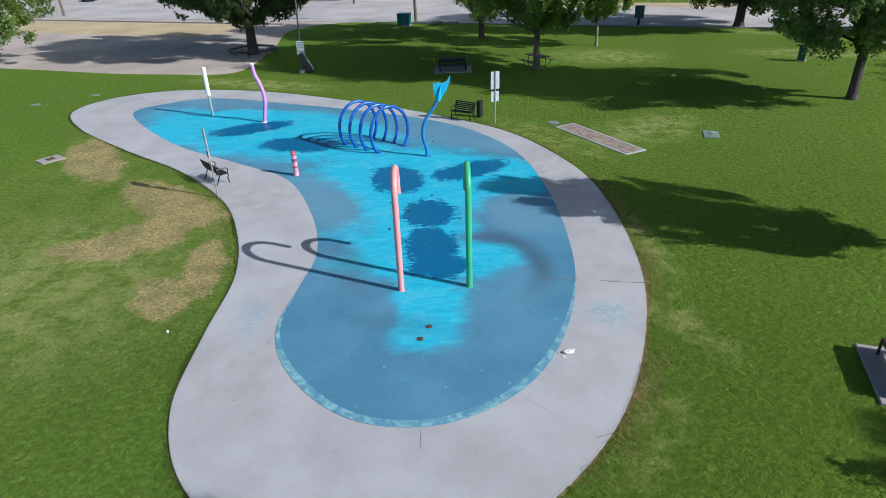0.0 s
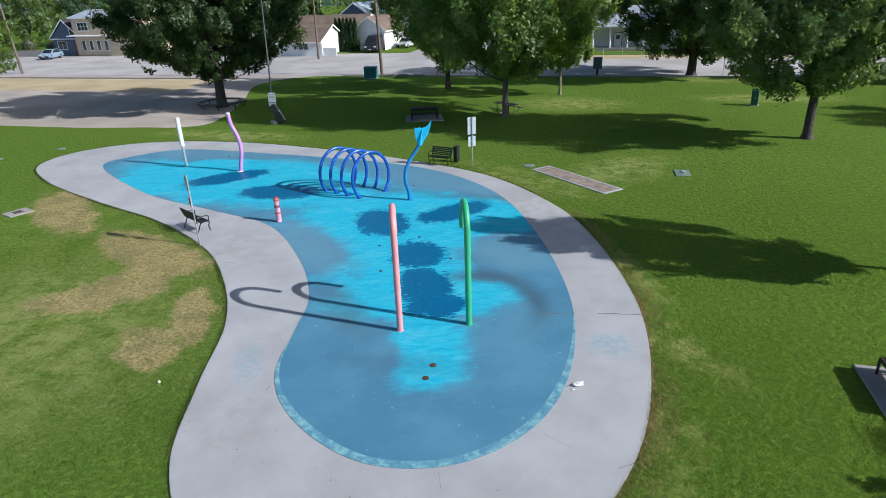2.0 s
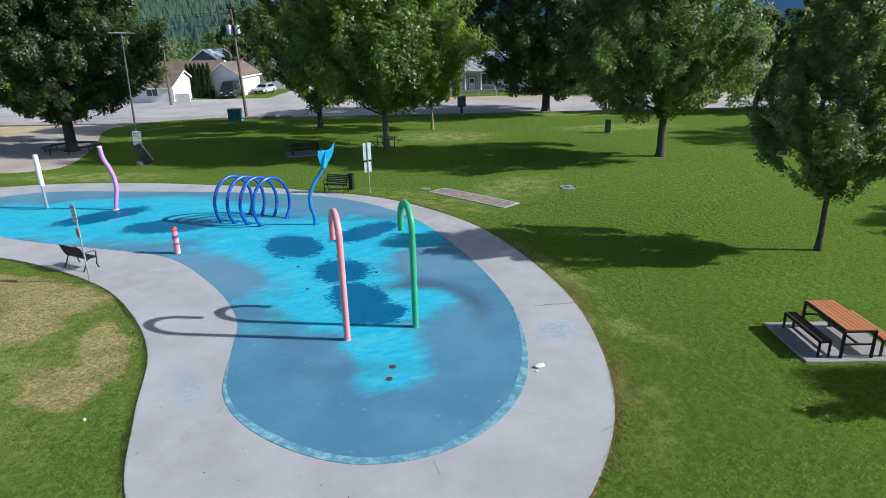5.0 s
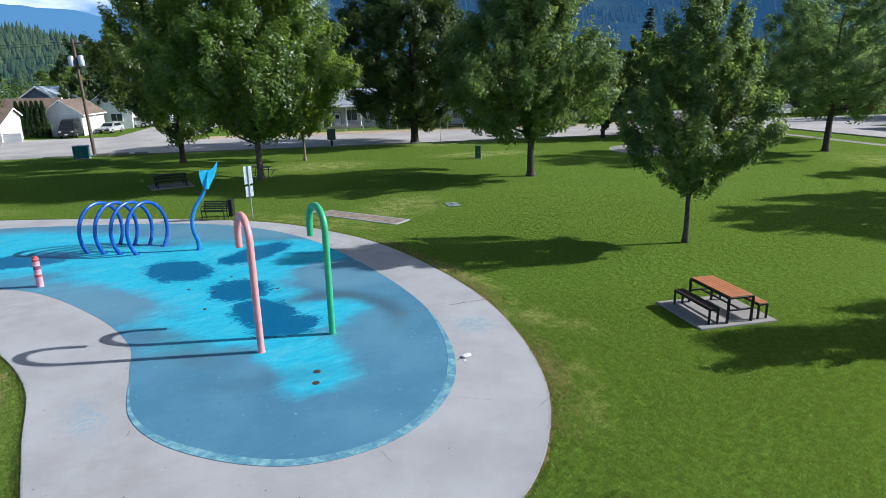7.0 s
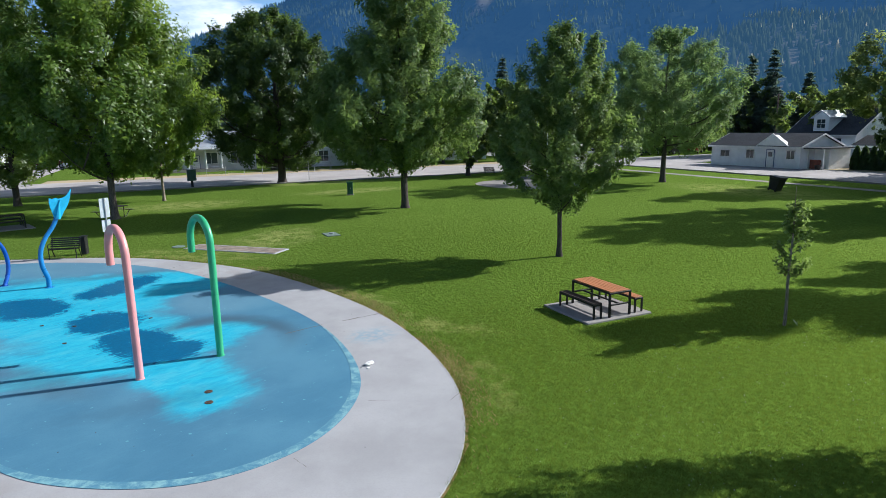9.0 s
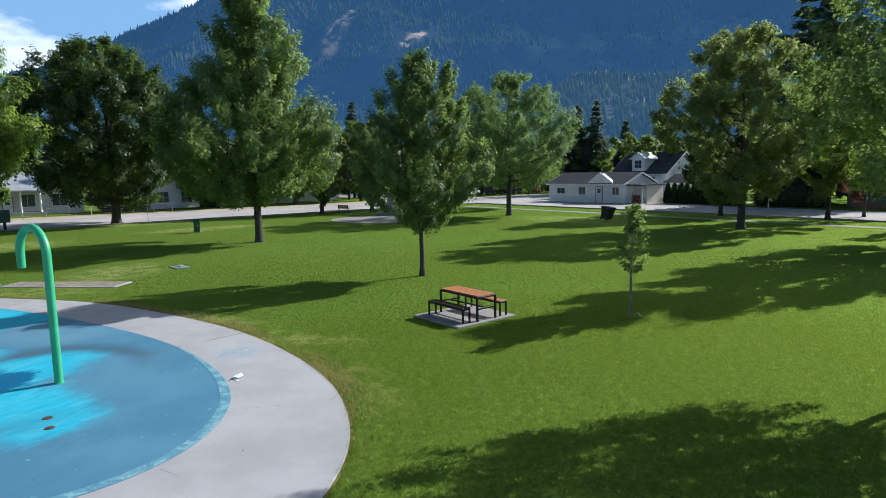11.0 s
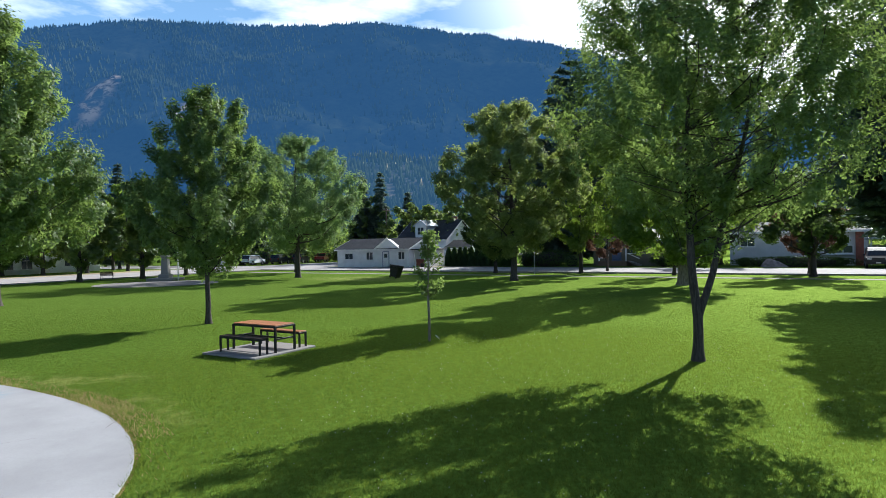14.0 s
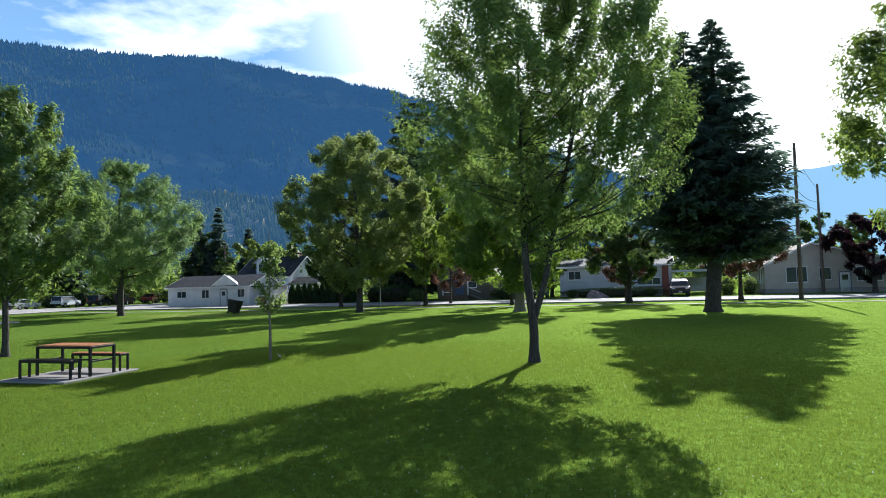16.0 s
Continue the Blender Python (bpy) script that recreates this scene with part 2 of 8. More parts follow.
def make_leaves(name, dark, light, glow, shine=0.025):
    """Leaves: matt on top, with light through them."""
    n = Nodes(name)
    vary = n.add("ShaderNodeNewGeometry").outputs["Random Per Island"]
    patch = n.noise(n.place(), 0.8, 3.0)
    col = n.mix(n.math("ADD", n.math("MULTIPLY", n.ramp(vary, 0.1, 0.95), 0.7), n.math("MULTIPLY", n.ramp(patch, 0.35, 0.7), 0.3)), dark, light)
    front = n.add("ShaderNodeBsdfDiffuse", Color=col)
    back = n.add("ShaderNodeBsdfTranslucent", Color=n.mix(0.6, col, glow))
    a = n.add("ShaderNodeMixShader", Fac=0.52)
    wax = n.add("ShaderNodeBsdfGlossy", Color=(1.0, 1.0, 1.0), Roughness=0.45)
    b = n.add("ShaderNodeMixShader", Fac=shine)
    for src, dst in ((front.outputs[0], a.inputs[1]), (back.outputs[0], a.inputs[2]), (a.outputs[0], b.inputs[1]), (wax.outputs[0], b.inputs[2]), (b.outputs[0], n.out.inputs["Surface"])):
        n.tree.links.new(src, dst)
    return n.mat


def make_bark(name, color):
    n = Nodes(name)
    at = n.scaled(n.local(), (9, 9, 1.6))
    rid = n.noise(at, 2.2, 6.0, 0.7, 0.4)
    col = n.mix(n.ramp(rid, 0.35, 0.65), tuple(c * 0.45 for c in color), color)
    col = n.mix(n.math("MULTIPLY", n.ramp(n.noise(n.local(), 1.3, 4.0), 0.5, 0.7), 0.5), col, tuple(c * 1.3 for c in color))
    return n.finish(col, 0.9, 0.0, rid, 0.8, 0.03, 0.2)


def make_concrete(name="pale_concrete", color=(0.385, 0.385, 0.395), stains=True):
    n = Nodes(name)
    at = n.place()
    col = n.mix(n.ramp(n.noise(at, 0.5, 5.0, 0.6), 0.3, 0.7), tuple(c * 0.86 for c in color), tuple(c * 1.07 for c in color))
    col = n.mix(n.math("MULTIPLY", n.ramp(n.noise(at, 40.0, 4.0, 0.7), 0.4, 0.7), 0.25), col, tuple(c * 0.7 for c in color))
    col = n.mix(n.math("MULTIPLY", n.ramp(n.noise(at, 2.2, 6.0, 0.7), 0.6, 0.78), 0.4), col, tuple(c * 0.66 for c in color))
    if stains:
        rag = n.warped(at, 1.6, 0.9)
        blue = n.union(n.blot(rag, 5.35, -1.8, 0.55, 0.5, 0, 0.7), n.blot(rag, -3.9, -1.0, 0.3, 0.8, 0, 0.8))
        col = n.mix(n.math("MULTIPLY", blue, n.math("MULTIPLY", n.ramp(n.noise(at, 7.0, 5.0), 0.35, 0.6), 0.5)), col, (0.17, 0.33, 0.43))
        tan = n.union(n.blot(rag, 6.1, 8.5, 1.2, 2.6, 10, 0.6), n.blot(rag, -5.4, 7.2, 1.3, 1.2, 10, 0.7), n.blot(rag, -3.9, -3.2, 0.9, 1.2, 10, 0.8))
        col = n.mix(n.math("MULTIPLY", tan, n.math("MULTIPLY", n.ramp(n.noise(at, 1.7, 5.0), 0.4, 0.65), 0.4)), col, (0.29, 0.26, 0.235))
    return n.finish(col, 0.85, 0.0, n.noise(at, 60.0, 4.0, 0.7), 0.3, 0.008, 0.08)


def make_pool_paint():
    """Worn blue coating: chalky where it has faded, bright where it is sound, dark and damp where water stood."""
    n = Nodes("worn_blue_coating")
    at = n.place()
    rag = n.warped(at, 1.1, 1.1)
    big = n.warped(at, 0.5, 2.4)
    brush = n.noise(n.scaled(at, (1.1, 3.2, 1), 6), 2.0, 8.0, 0.72, 0.5)
    scuff = n.noise(n.scaled(at, (2.0, 9.0, 1), -8), 3.0, 7.0, 0.75, 0.3)
    grit = n.noise(at, 26.0, 4.0, 0.7)
    faded = n.mix(n.ramp(n.noise(at, 0.45, 4.0), 0.35, 0.65), (0.068, 0.19, 0.29), (0.092, 0.235, 0.338))
    faded = n.mix(n.math("MULTIPLY", n.ramp(brush, 0.5, 0.7), 0.35), faded, (0.095, 0.25, 0.36))
    faded = n.mix(n.math("MULTIPLY", n.ramp(grit, 0.45, 0.75), 0.3), faded, (0.048, 0.145, 0.24))
    bright = n.mix(n.ramp(brush, 0.36, 0.62), (0.016, 0.35, 0.53), (0.04, 0.43, 0.57))
    wash = n.noise(n.scaled(at, (0.5, 1.15, 1), -5), 1.3, 8.0, 0.72, 0.3)
    bright = n.mix(n.math("MULTIPLY", n.ramp(wash, 0.48, 0.66), 0.6), bright, (0.1, 0.44, 0.55))
    bright = n.mix(n.math("MULTIPLY", n.ramp(wash, 0.46, 0.32), 0.55), bright, (0.02, 0.27, 0.42))
    bright = n.mix(n.math("MULTIPLY", n.ramp(scuff, 0.54, 0.64), 0.35), bright, (0.12, 0.5, 0.6))
    bright = n.mix(n.math("MULTIPLY", n.ramp(n.noise(n.scaled(at, (0.9, 6.0, 1), 3), 1.7, 7.0, 0.75), 0.56, 0.66), 0.55), bright, (0.03, 0.28, 0.44))
    sound = n.union(
        n.blot(big, -6.5, 16.2, 8.2, 3.6, -35, 0.35), n.blot(big, 0.2, 8.6, 4.6, 3.8, 0, 0.35), n.blot(rag, 0.9, 1.7, 2.9, 1.3, -3, 0.4),
        n.blot(big, 0.0, 4.6, 2.5, 2.8, 0, 0.4), n.blot(rag, 0.75, -0.6, 1.0, 1.9, 0, 0.6), n.blot(rag, 0.6, -2.1, 0.95, 0.75, 0, 0.7), n.blot(rag, 4.0, 8.4, 1.6, 3.0, 12, 0.3), n.blot(big, -11.5, 16.6, 2.4, 1.7, -40, 0.35),
    )
    pale = n.union(n.blot(rag, 4.35, 4.6, 1.25, 1.6, 0, 0.35), n.blot(big, -2.7, 6.8, 0.9, 2.6, 25, 0.7), n.blot(big, 3.4, 13.6, 3.4, 1.5, -42, 0.45), n.blot(big, -10.0, 22.8, 4.5, 1.5, -22, 0.45))
    torn = n.math("SUBTRACT", n.math("ADD", n.math("MULTIPLY", brush, 0.55), n.math("MULTIPLY", scuff, 0.45)), 0.5)
    keep = n.math("SUBTRACT", n.math("ADD", sound, n.math("ADD", n.math("MULTIPLY", torn, 0.35), n.math("MULTIPLY", n.math("SUBTRACT", wash, 0.5), 1.2))), n.math("MULTIPLY", pale, 0.95))
    col = n.mix(n.ramp(keep, 0.1, 0.9), faded, bright)
    col = n.mix(n.math("MULTIPLY", pale, 0.4), col, (0.15, 0.28, 0.36))
    streak = n.math("MULTIPLY", n.ramp(n.noise(n.scaled(at, (0.16, 3.6, 1), -7), 2.0, 8.0, 0.7, 0.2), 0.6, 0.7), n.ramp(sound, 0.2, 0.7))
    col = n.mix(n.math("MULTIPLY", streak, 0.45), col, (0.13, 0.48, 0.58))
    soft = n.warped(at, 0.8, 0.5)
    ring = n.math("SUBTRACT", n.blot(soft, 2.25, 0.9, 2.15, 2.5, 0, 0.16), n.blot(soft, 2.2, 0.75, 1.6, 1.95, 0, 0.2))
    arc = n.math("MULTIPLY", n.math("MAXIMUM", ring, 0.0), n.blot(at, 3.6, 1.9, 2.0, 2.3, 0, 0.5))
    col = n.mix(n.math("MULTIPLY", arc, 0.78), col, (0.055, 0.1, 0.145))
    col = n.mix(n.math("MULTIPLY", n.blot(rag, -1.5, 1.6, 0.5, 1.5, 12, 0.8), 0.5), col, (0.075, 0.11, 0.14))
    col = n.mix(n.math("MULTIPLY", n.blot(rag, -0.3, -1.6, 1.5, 0.4, -20, 0.8), 0.35), col, (0.05, 0.11, 0.17))
    col = n.mix(n.math("MULTIPLY", n.blot(rag, -0.3, 13.2, 3.0, 0.5, -30, 0.7), 0.4), col, (0.05, 0.11, 0.17))
    col = n.mix(n.math("MULTIPLY", n.blot(rag, 3.6, 10.9, 1.6, 0.35, -20, 0.8), 0.5), col, (0.06, 0.12, 0.17))
    tight = n.warped(at, 1.6, 0.8)
    pools = n.union(
        n.blot(tight, -0.1, 8.5, 1.0, 1.6, 15, 0.55), n.blot(tight, 2.9, 9.1, 1.75, 0.85, 28, 0.55), n.blot(tight, 1.0, 5.0, 0.95, 1.15, 0, 0.55),
        n.blot(tight, 0.95, 2.6, 0.85, 1.25, 0, 0.5), n.blot(tight, 1.1, 1.2, 0.95, 0.75, -8, 0.5), n.blot(tight, -7.6, 16.8, 2.2, 0.95, 22, 0.55), n.blot(tight, -4.6, 13.7, 2.0, 1.1, -12, 0.55),
    )
    drag = n.math("SUBTRACT", n.noise(n.scaled(at, (1.1, 5.0, 1), 4), 2.6, 9.0, 0.72), 0.5)
    damp = n.ramp(n.math("ADD", pools, n.math("MULTIPLY", drag, 2.6)), 0.45, 0.56)
    damp = n.math("MULTIPLY", damp, n.ramp(pools, 0.02, 0.2))
    col = n.mix(n.math("MULTIPLY", damp, 0.97), col, n.mix(n.ramp(scuff, 0.4, 0.6), (0.002, 0.085, 0.2), (0.006, 0.125, 0.26)))
    specks = n.ramp(n.noise(at, 7.0, 2.0, 0.5), 0.72, 0.75)
    col = n.mix(n.math("MULTIPLY", specks, 0.5), col, (0.2, 0.5, 0.55))
    return n.finish(col, n.math("SUBTRACT", 0.62, n.math("MULTIPLY", damp, 0.2)), 0.0, grit, 0.25, 0.006, 0.16)


def make_rim_paint():
    n = Nodes("flaking_aqua_edge")
    at = n.place()
    chip = n.noise(at, 3.5, 8.0, 0.75, 0.5)
    col = n.mix(n.ramp(chip, 0.4, 0.66), (0.08, 0.225, 0.325), (0.24, 0.45, 0.48))
    col = n.mix(n.math("MULTIPLY", n.ramp(n.noise(at, 24.0, 6.0, 0.75), 0.5, 0.72), 0.5), col, (0.1, 0.25, 0.34))
    return n.finish(col, 0.7, 0.0, chip, 0.3, 0.006, 0.3)


def make_edge_soil():
    """Trodden strip of soil and straw along the slab."""
    n = Nodes("trodden_edge")
    at = n.place()
    col = n.mix(n.ramp(n.noise(at, 4.0, 6.0, 0.7), 0.35, 0.65), (0.13, 0.075, 0.04), (0.34, 0.23, 0.12))
    col = n.mix(n.ramp(n.noise(at, 2.1, 6.0, 0.75), 0.5, 0.62), col, (0.07, 0.13, 0.018))
    return n.finish(col, 0.95, 0.0, n.noise(at, 30.0, 4.0, 0.7), 0.7, 0.03, 0.0)


def make_asphalt(name, color, crack=True):
    n = Nodes(name)
    at = n.place()
    col = n.mix(n.ramp(n.noise(at, 0.2, 5.0), 0.3, 0.7), tuple(c * 0.82 for c in color), tuple(c * 1.12 for c in color))
    col = n.mix(n.math("MULTIPLY", n.ramp(n.noise(at, 30.0, 4.0, 0.7), 0.4, 0.7), 0.35), col, tuple(c * 0.6 for c in color))
    col = n.mix(n.math("MULTIPLY", n.ramp(n.noise(n.scaled(at, (0.3, 2.0, 1), -23), 0.8, 5.0), 0.55, 0.75), 0.4), col, tuple(c * 1.25 for c in color))
    return n.finish(col, 0.9, 0.0, n.noise(at, 50.0, 3.0), 0.4, 0.01, 0.2)


def make_planks(name, color):
    n = Nodes(name)
    at = n.local()
    grain = n.noise(n.scaled(at, (1.5, 28, 28)), 2.0, 5.0, 0.65)
    tone = n.add("ShaderNodeObjectInfo").outputs["Random"]
    col = n.mix(n.ramp(grain, 0.3, 0.7), tuple(c * 0.7 for c in color), tuple(c * 1.15 for c in color))
    col = n.mix(n.math("MULTIPLY", tone, 0.35), col, tuple(c * 0.65 for c in color))
    return n.finish(col, 0.55, 0.0, grain, 0.3, 0.003, 0.35)


def make_far(name, dark, light, haze_glow, depth, scale=0.004, rock=None):
    """Wooded slopes far off; daylit haze is put in as an even blue glow."""
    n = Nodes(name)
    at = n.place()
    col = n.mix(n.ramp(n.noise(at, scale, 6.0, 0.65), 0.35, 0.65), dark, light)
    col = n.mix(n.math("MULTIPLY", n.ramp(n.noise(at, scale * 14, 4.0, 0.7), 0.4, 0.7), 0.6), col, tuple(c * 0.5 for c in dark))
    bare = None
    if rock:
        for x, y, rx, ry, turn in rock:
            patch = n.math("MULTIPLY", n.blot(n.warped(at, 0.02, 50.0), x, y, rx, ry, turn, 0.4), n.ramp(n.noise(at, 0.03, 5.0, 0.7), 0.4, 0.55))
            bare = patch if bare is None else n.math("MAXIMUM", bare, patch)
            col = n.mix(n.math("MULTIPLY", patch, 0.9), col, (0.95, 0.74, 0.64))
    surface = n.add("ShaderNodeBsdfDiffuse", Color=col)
    # emission stands in for the haze before the slope; less of it over rock
    glow = n.add("ShaderNodeEmission", Color=haze_glow, Strength=1.0)
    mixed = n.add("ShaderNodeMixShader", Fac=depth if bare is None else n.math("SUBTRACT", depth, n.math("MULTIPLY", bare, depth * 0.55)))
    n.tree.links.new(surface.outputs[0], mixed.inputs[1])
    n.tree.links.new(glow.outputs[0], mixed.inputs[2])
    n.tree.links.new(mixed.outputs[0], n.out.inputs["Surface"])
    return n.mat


def make_glass(name, color=(0.03, 0.04, 0.05)):
    n = Nodes(name)
    return n.finish(n.mix(n.noise(n.local(), 0.7, 2.0), color, tuple(c * 1.8 for c in color)), 0.08, 0.0, None, spec=0.8)


def make_siding(name, color, lap=0.15):
    """Painted boards laid over one another."""
    n = Nodes(name)
    at = n.local()
    wave = n.add("ShaderNodeTexWave", Vector=at, Scale=1.0 / lap / 20 * math.pi * 2, Distortion=0.0)
    wave.wave_type, wave.bands_direction, wave.wave_profile = "BANDS", "Z", "SAW"
    col = n.mix(n.ramp(n.noise(at, 0.9, 5.0), 0.3, 0.7), tuple(c * 0.86 for c in color), color)
    col = n.mix(n.math("MULTIPLY", n.ramp(n.noise(at, 5.0, 6.0, 0.7), 0.58, 0.75), 0.35), col, tuple(c * 0.7 for c in color))
    return n.finish(col, 0.6, 0.0, wave.outputs["Fac"], 0.35, 0.02, 0.3)


def make_shingles(name, color):
    n = Nodes(name)
    at = n.local()
    brick = n.add("ShaderNodeTexBrick", Vector=n.scaled(at, (1, 1, 1)), Scale=3.0, Mortar_Size=0.02)
    brick.inputs["Color1"].default_value = (*color, 1)
    brick.inputs["Color2"].default_value = (*(c * 0.7 for c in color), 1)
    brick.inputs["Mortar"].default_value = (*(c * 0.4 for c in color), 1)
    col = n.mix(n.math("MULTIPLY", n.ramp(n.noise(at, 0.8, 5.0), 0.4, 0.7), 0.5), brick.outputs["Color"], tuple(c * 1.25 for c in color))
    return n.finish(col, 0.85, 0.0, n.noise(at, 20.0, 3.0), 0.5, 0.02, 0.2)


EDGE_SOIL = make_edge_soil()
LAWN, BLADES, CONCRETE, POOL, RIM = make_lawn(), make_blades(), make_concrete(), make_pool_paint(), make_rim_paint()
PAVING = make_concrete("old_paving", (0.32, 0.3, 0.285), False)
ASPHALT, GRAVEL = make_asphalt("worn_asphalt", (0.41, 0.385, 0.375)), make_asphalt("grey_gravel", (0.4, 0.345, 0.3))
STRAW = make_asphalt("dry_verge", (0.45, 0.36, 0.22))
LEAF_MAPLE = make_leaves("maple_leaves", (0.036, 0.074, 0.022), (0.16, 0.235, 0.06), (0.43, 0.56, 0.09), 0.035)
LEAF_DARK = make_leaves("dark_maple_leaves", (0.024, 0.050, 0.022), (0.075, 0.12, 0.036), (0.2, 0.31, 0.05), 0.02)
LEAF_LIME = make_leaves("lime_leaves", (0.032, 0.072, 0.014), (0.165, 0.255, 0.046), (0.45, 0.62, 0.075), 0.03)
LEAF_ASH = make_leaves("ash_leaves", (0.052, 0.098, 0.038), (0.18, 0.255, 0.09), (0.4, 0.55, 0.12), 0.02)
LEAF_LOCUST = make_leaves("locust_leaves", (0.06, 0.11, 0.048), (0.175, 0.26, 0.11), (0.4, 0.57, 0.16), 0.015)
LEAF_GOLD = make_leaves("seeding_leaves", (0.065, 0.108, 0.036), (0.24, 0.29, 0.105), (0.55, 0.65, 0.16), 0.02)
LEAF_RED = make_leaves("plum_leaves", (0.012, 0.007, 0.009), (0.03, 0.013, 0.018), (0.05, 0.018, 0.022), 0.01)
LEAF_RUST = make_leaves("browned_leaves", (0.09, 0.045, 0.03), (0.18, 0.1, 0.065), (0.26, 0.15, 0.09))
NEEDLES = make_leaves("spruce_needles", (0.048, 0.08, 0.066), (0.135, 0.185, 0.15), (0.18, 0.26, 0.18), 0.015)
CEDAR = make_leaves("cedar_sprays", (0.014, 0.034, 0.012), (0.05, 0.1, 0.022), (0.1, 0.18, 0.03), 0.015)
BARK, BARK_PALE, BARK_DARK = make_bark("brown_bark", (0.17, 0.14, 0.115)), make_bark("grey_bark", (0.3, 0.25, 0.2)), make_bark("dark_bark", (0.095, 0.08, 0.07))
PINK = coat("pink_paint", (0.72, 0.3, 0.3), 0.35, wear=None, vary=0.06, scale=2.0)
GREEN = coat("green_paint", (0.05, 0.4, 0.19), 0.35, vary=0.08, scale=2.0)
BLUE = coat("blue_paint", (0.012, 0.085, 0.38), 0.25, vary=0.12, scale=2.0, spec=0.6)
SKYBLUE = coat("sky_blue_plastic", (0.03, 0.42, 0.68), 0.35, vary=0.1, scale=2.5)
MIDBLUE = coat("mid_blue_paint", (0.02, 0.2, 0.48), 0.3, vary=0.1, scale=2.0)
PURPLE = coat("lilac_paint", (0.5, 0.25, 0.56), 0.4, vary=0.08, scale=2.0)
WHITE = coat("white_paint", (0.74, 0.73, 0.7), 0.5, vary=0.06, scale=3.0)
GALV = coat("galvanised_steel", (0.48, 0.49, 0.5), 0.45, 0.7, vary=0.1)
BLACK = coat("black_steel", (0.012, 0.012, 0.013), 0.4, 0.2, vary=0.15)
REDPAINT = coat("worn_red_paint", (0.4, 0.06, 0.06), 0.5, vary=0.25, wear=(0.6, 0.45, 0.42), scale=5.0)
TEAL = coat("teal_steel", (0.008, 0.16, 0.17), 0.5, vary=0.12)
PARKGREEN = coat("park_green_steel", (0.015, 0.1, 0.06), 0.45, vary=0.12)
RUBBER = coat("black_plastic", (0.015, 0.015, 0.016), 0.5, vary=0.2)
CEDARWOOD, DARKWOOD = make_planks("cedar_planks", (0.5, 0.2, 0.085)), make_planks("shaded_dark_planks", (0.05, 0.032, 0.026))
POLEWOOD = make_bark("pole_wood", (0.2, 0.15, 0.12))
SIGNFACE = coat("sign_sheet", (0.66, 0.68, 0.7), 0.45, vary=0.05)
SIGNBACK = coat("sign_back", (0.5, 0.56, 0.62), 0.4, 0.3, vary=0.08)
RUST = coat("rusty_iron", (0.09, 0.058, 0.042), 0.8, 0.2, vary=0.35, scale=18.0)
GREYPLATE = coat("grey_plate", (0.3, 0.33, 0.33), 0.6, vary=0.15)
GLASS = make_glass("dark_window_glass")
WINDSCREEN = make_glass("car_glass", (0.015, 0.018, 0.02))

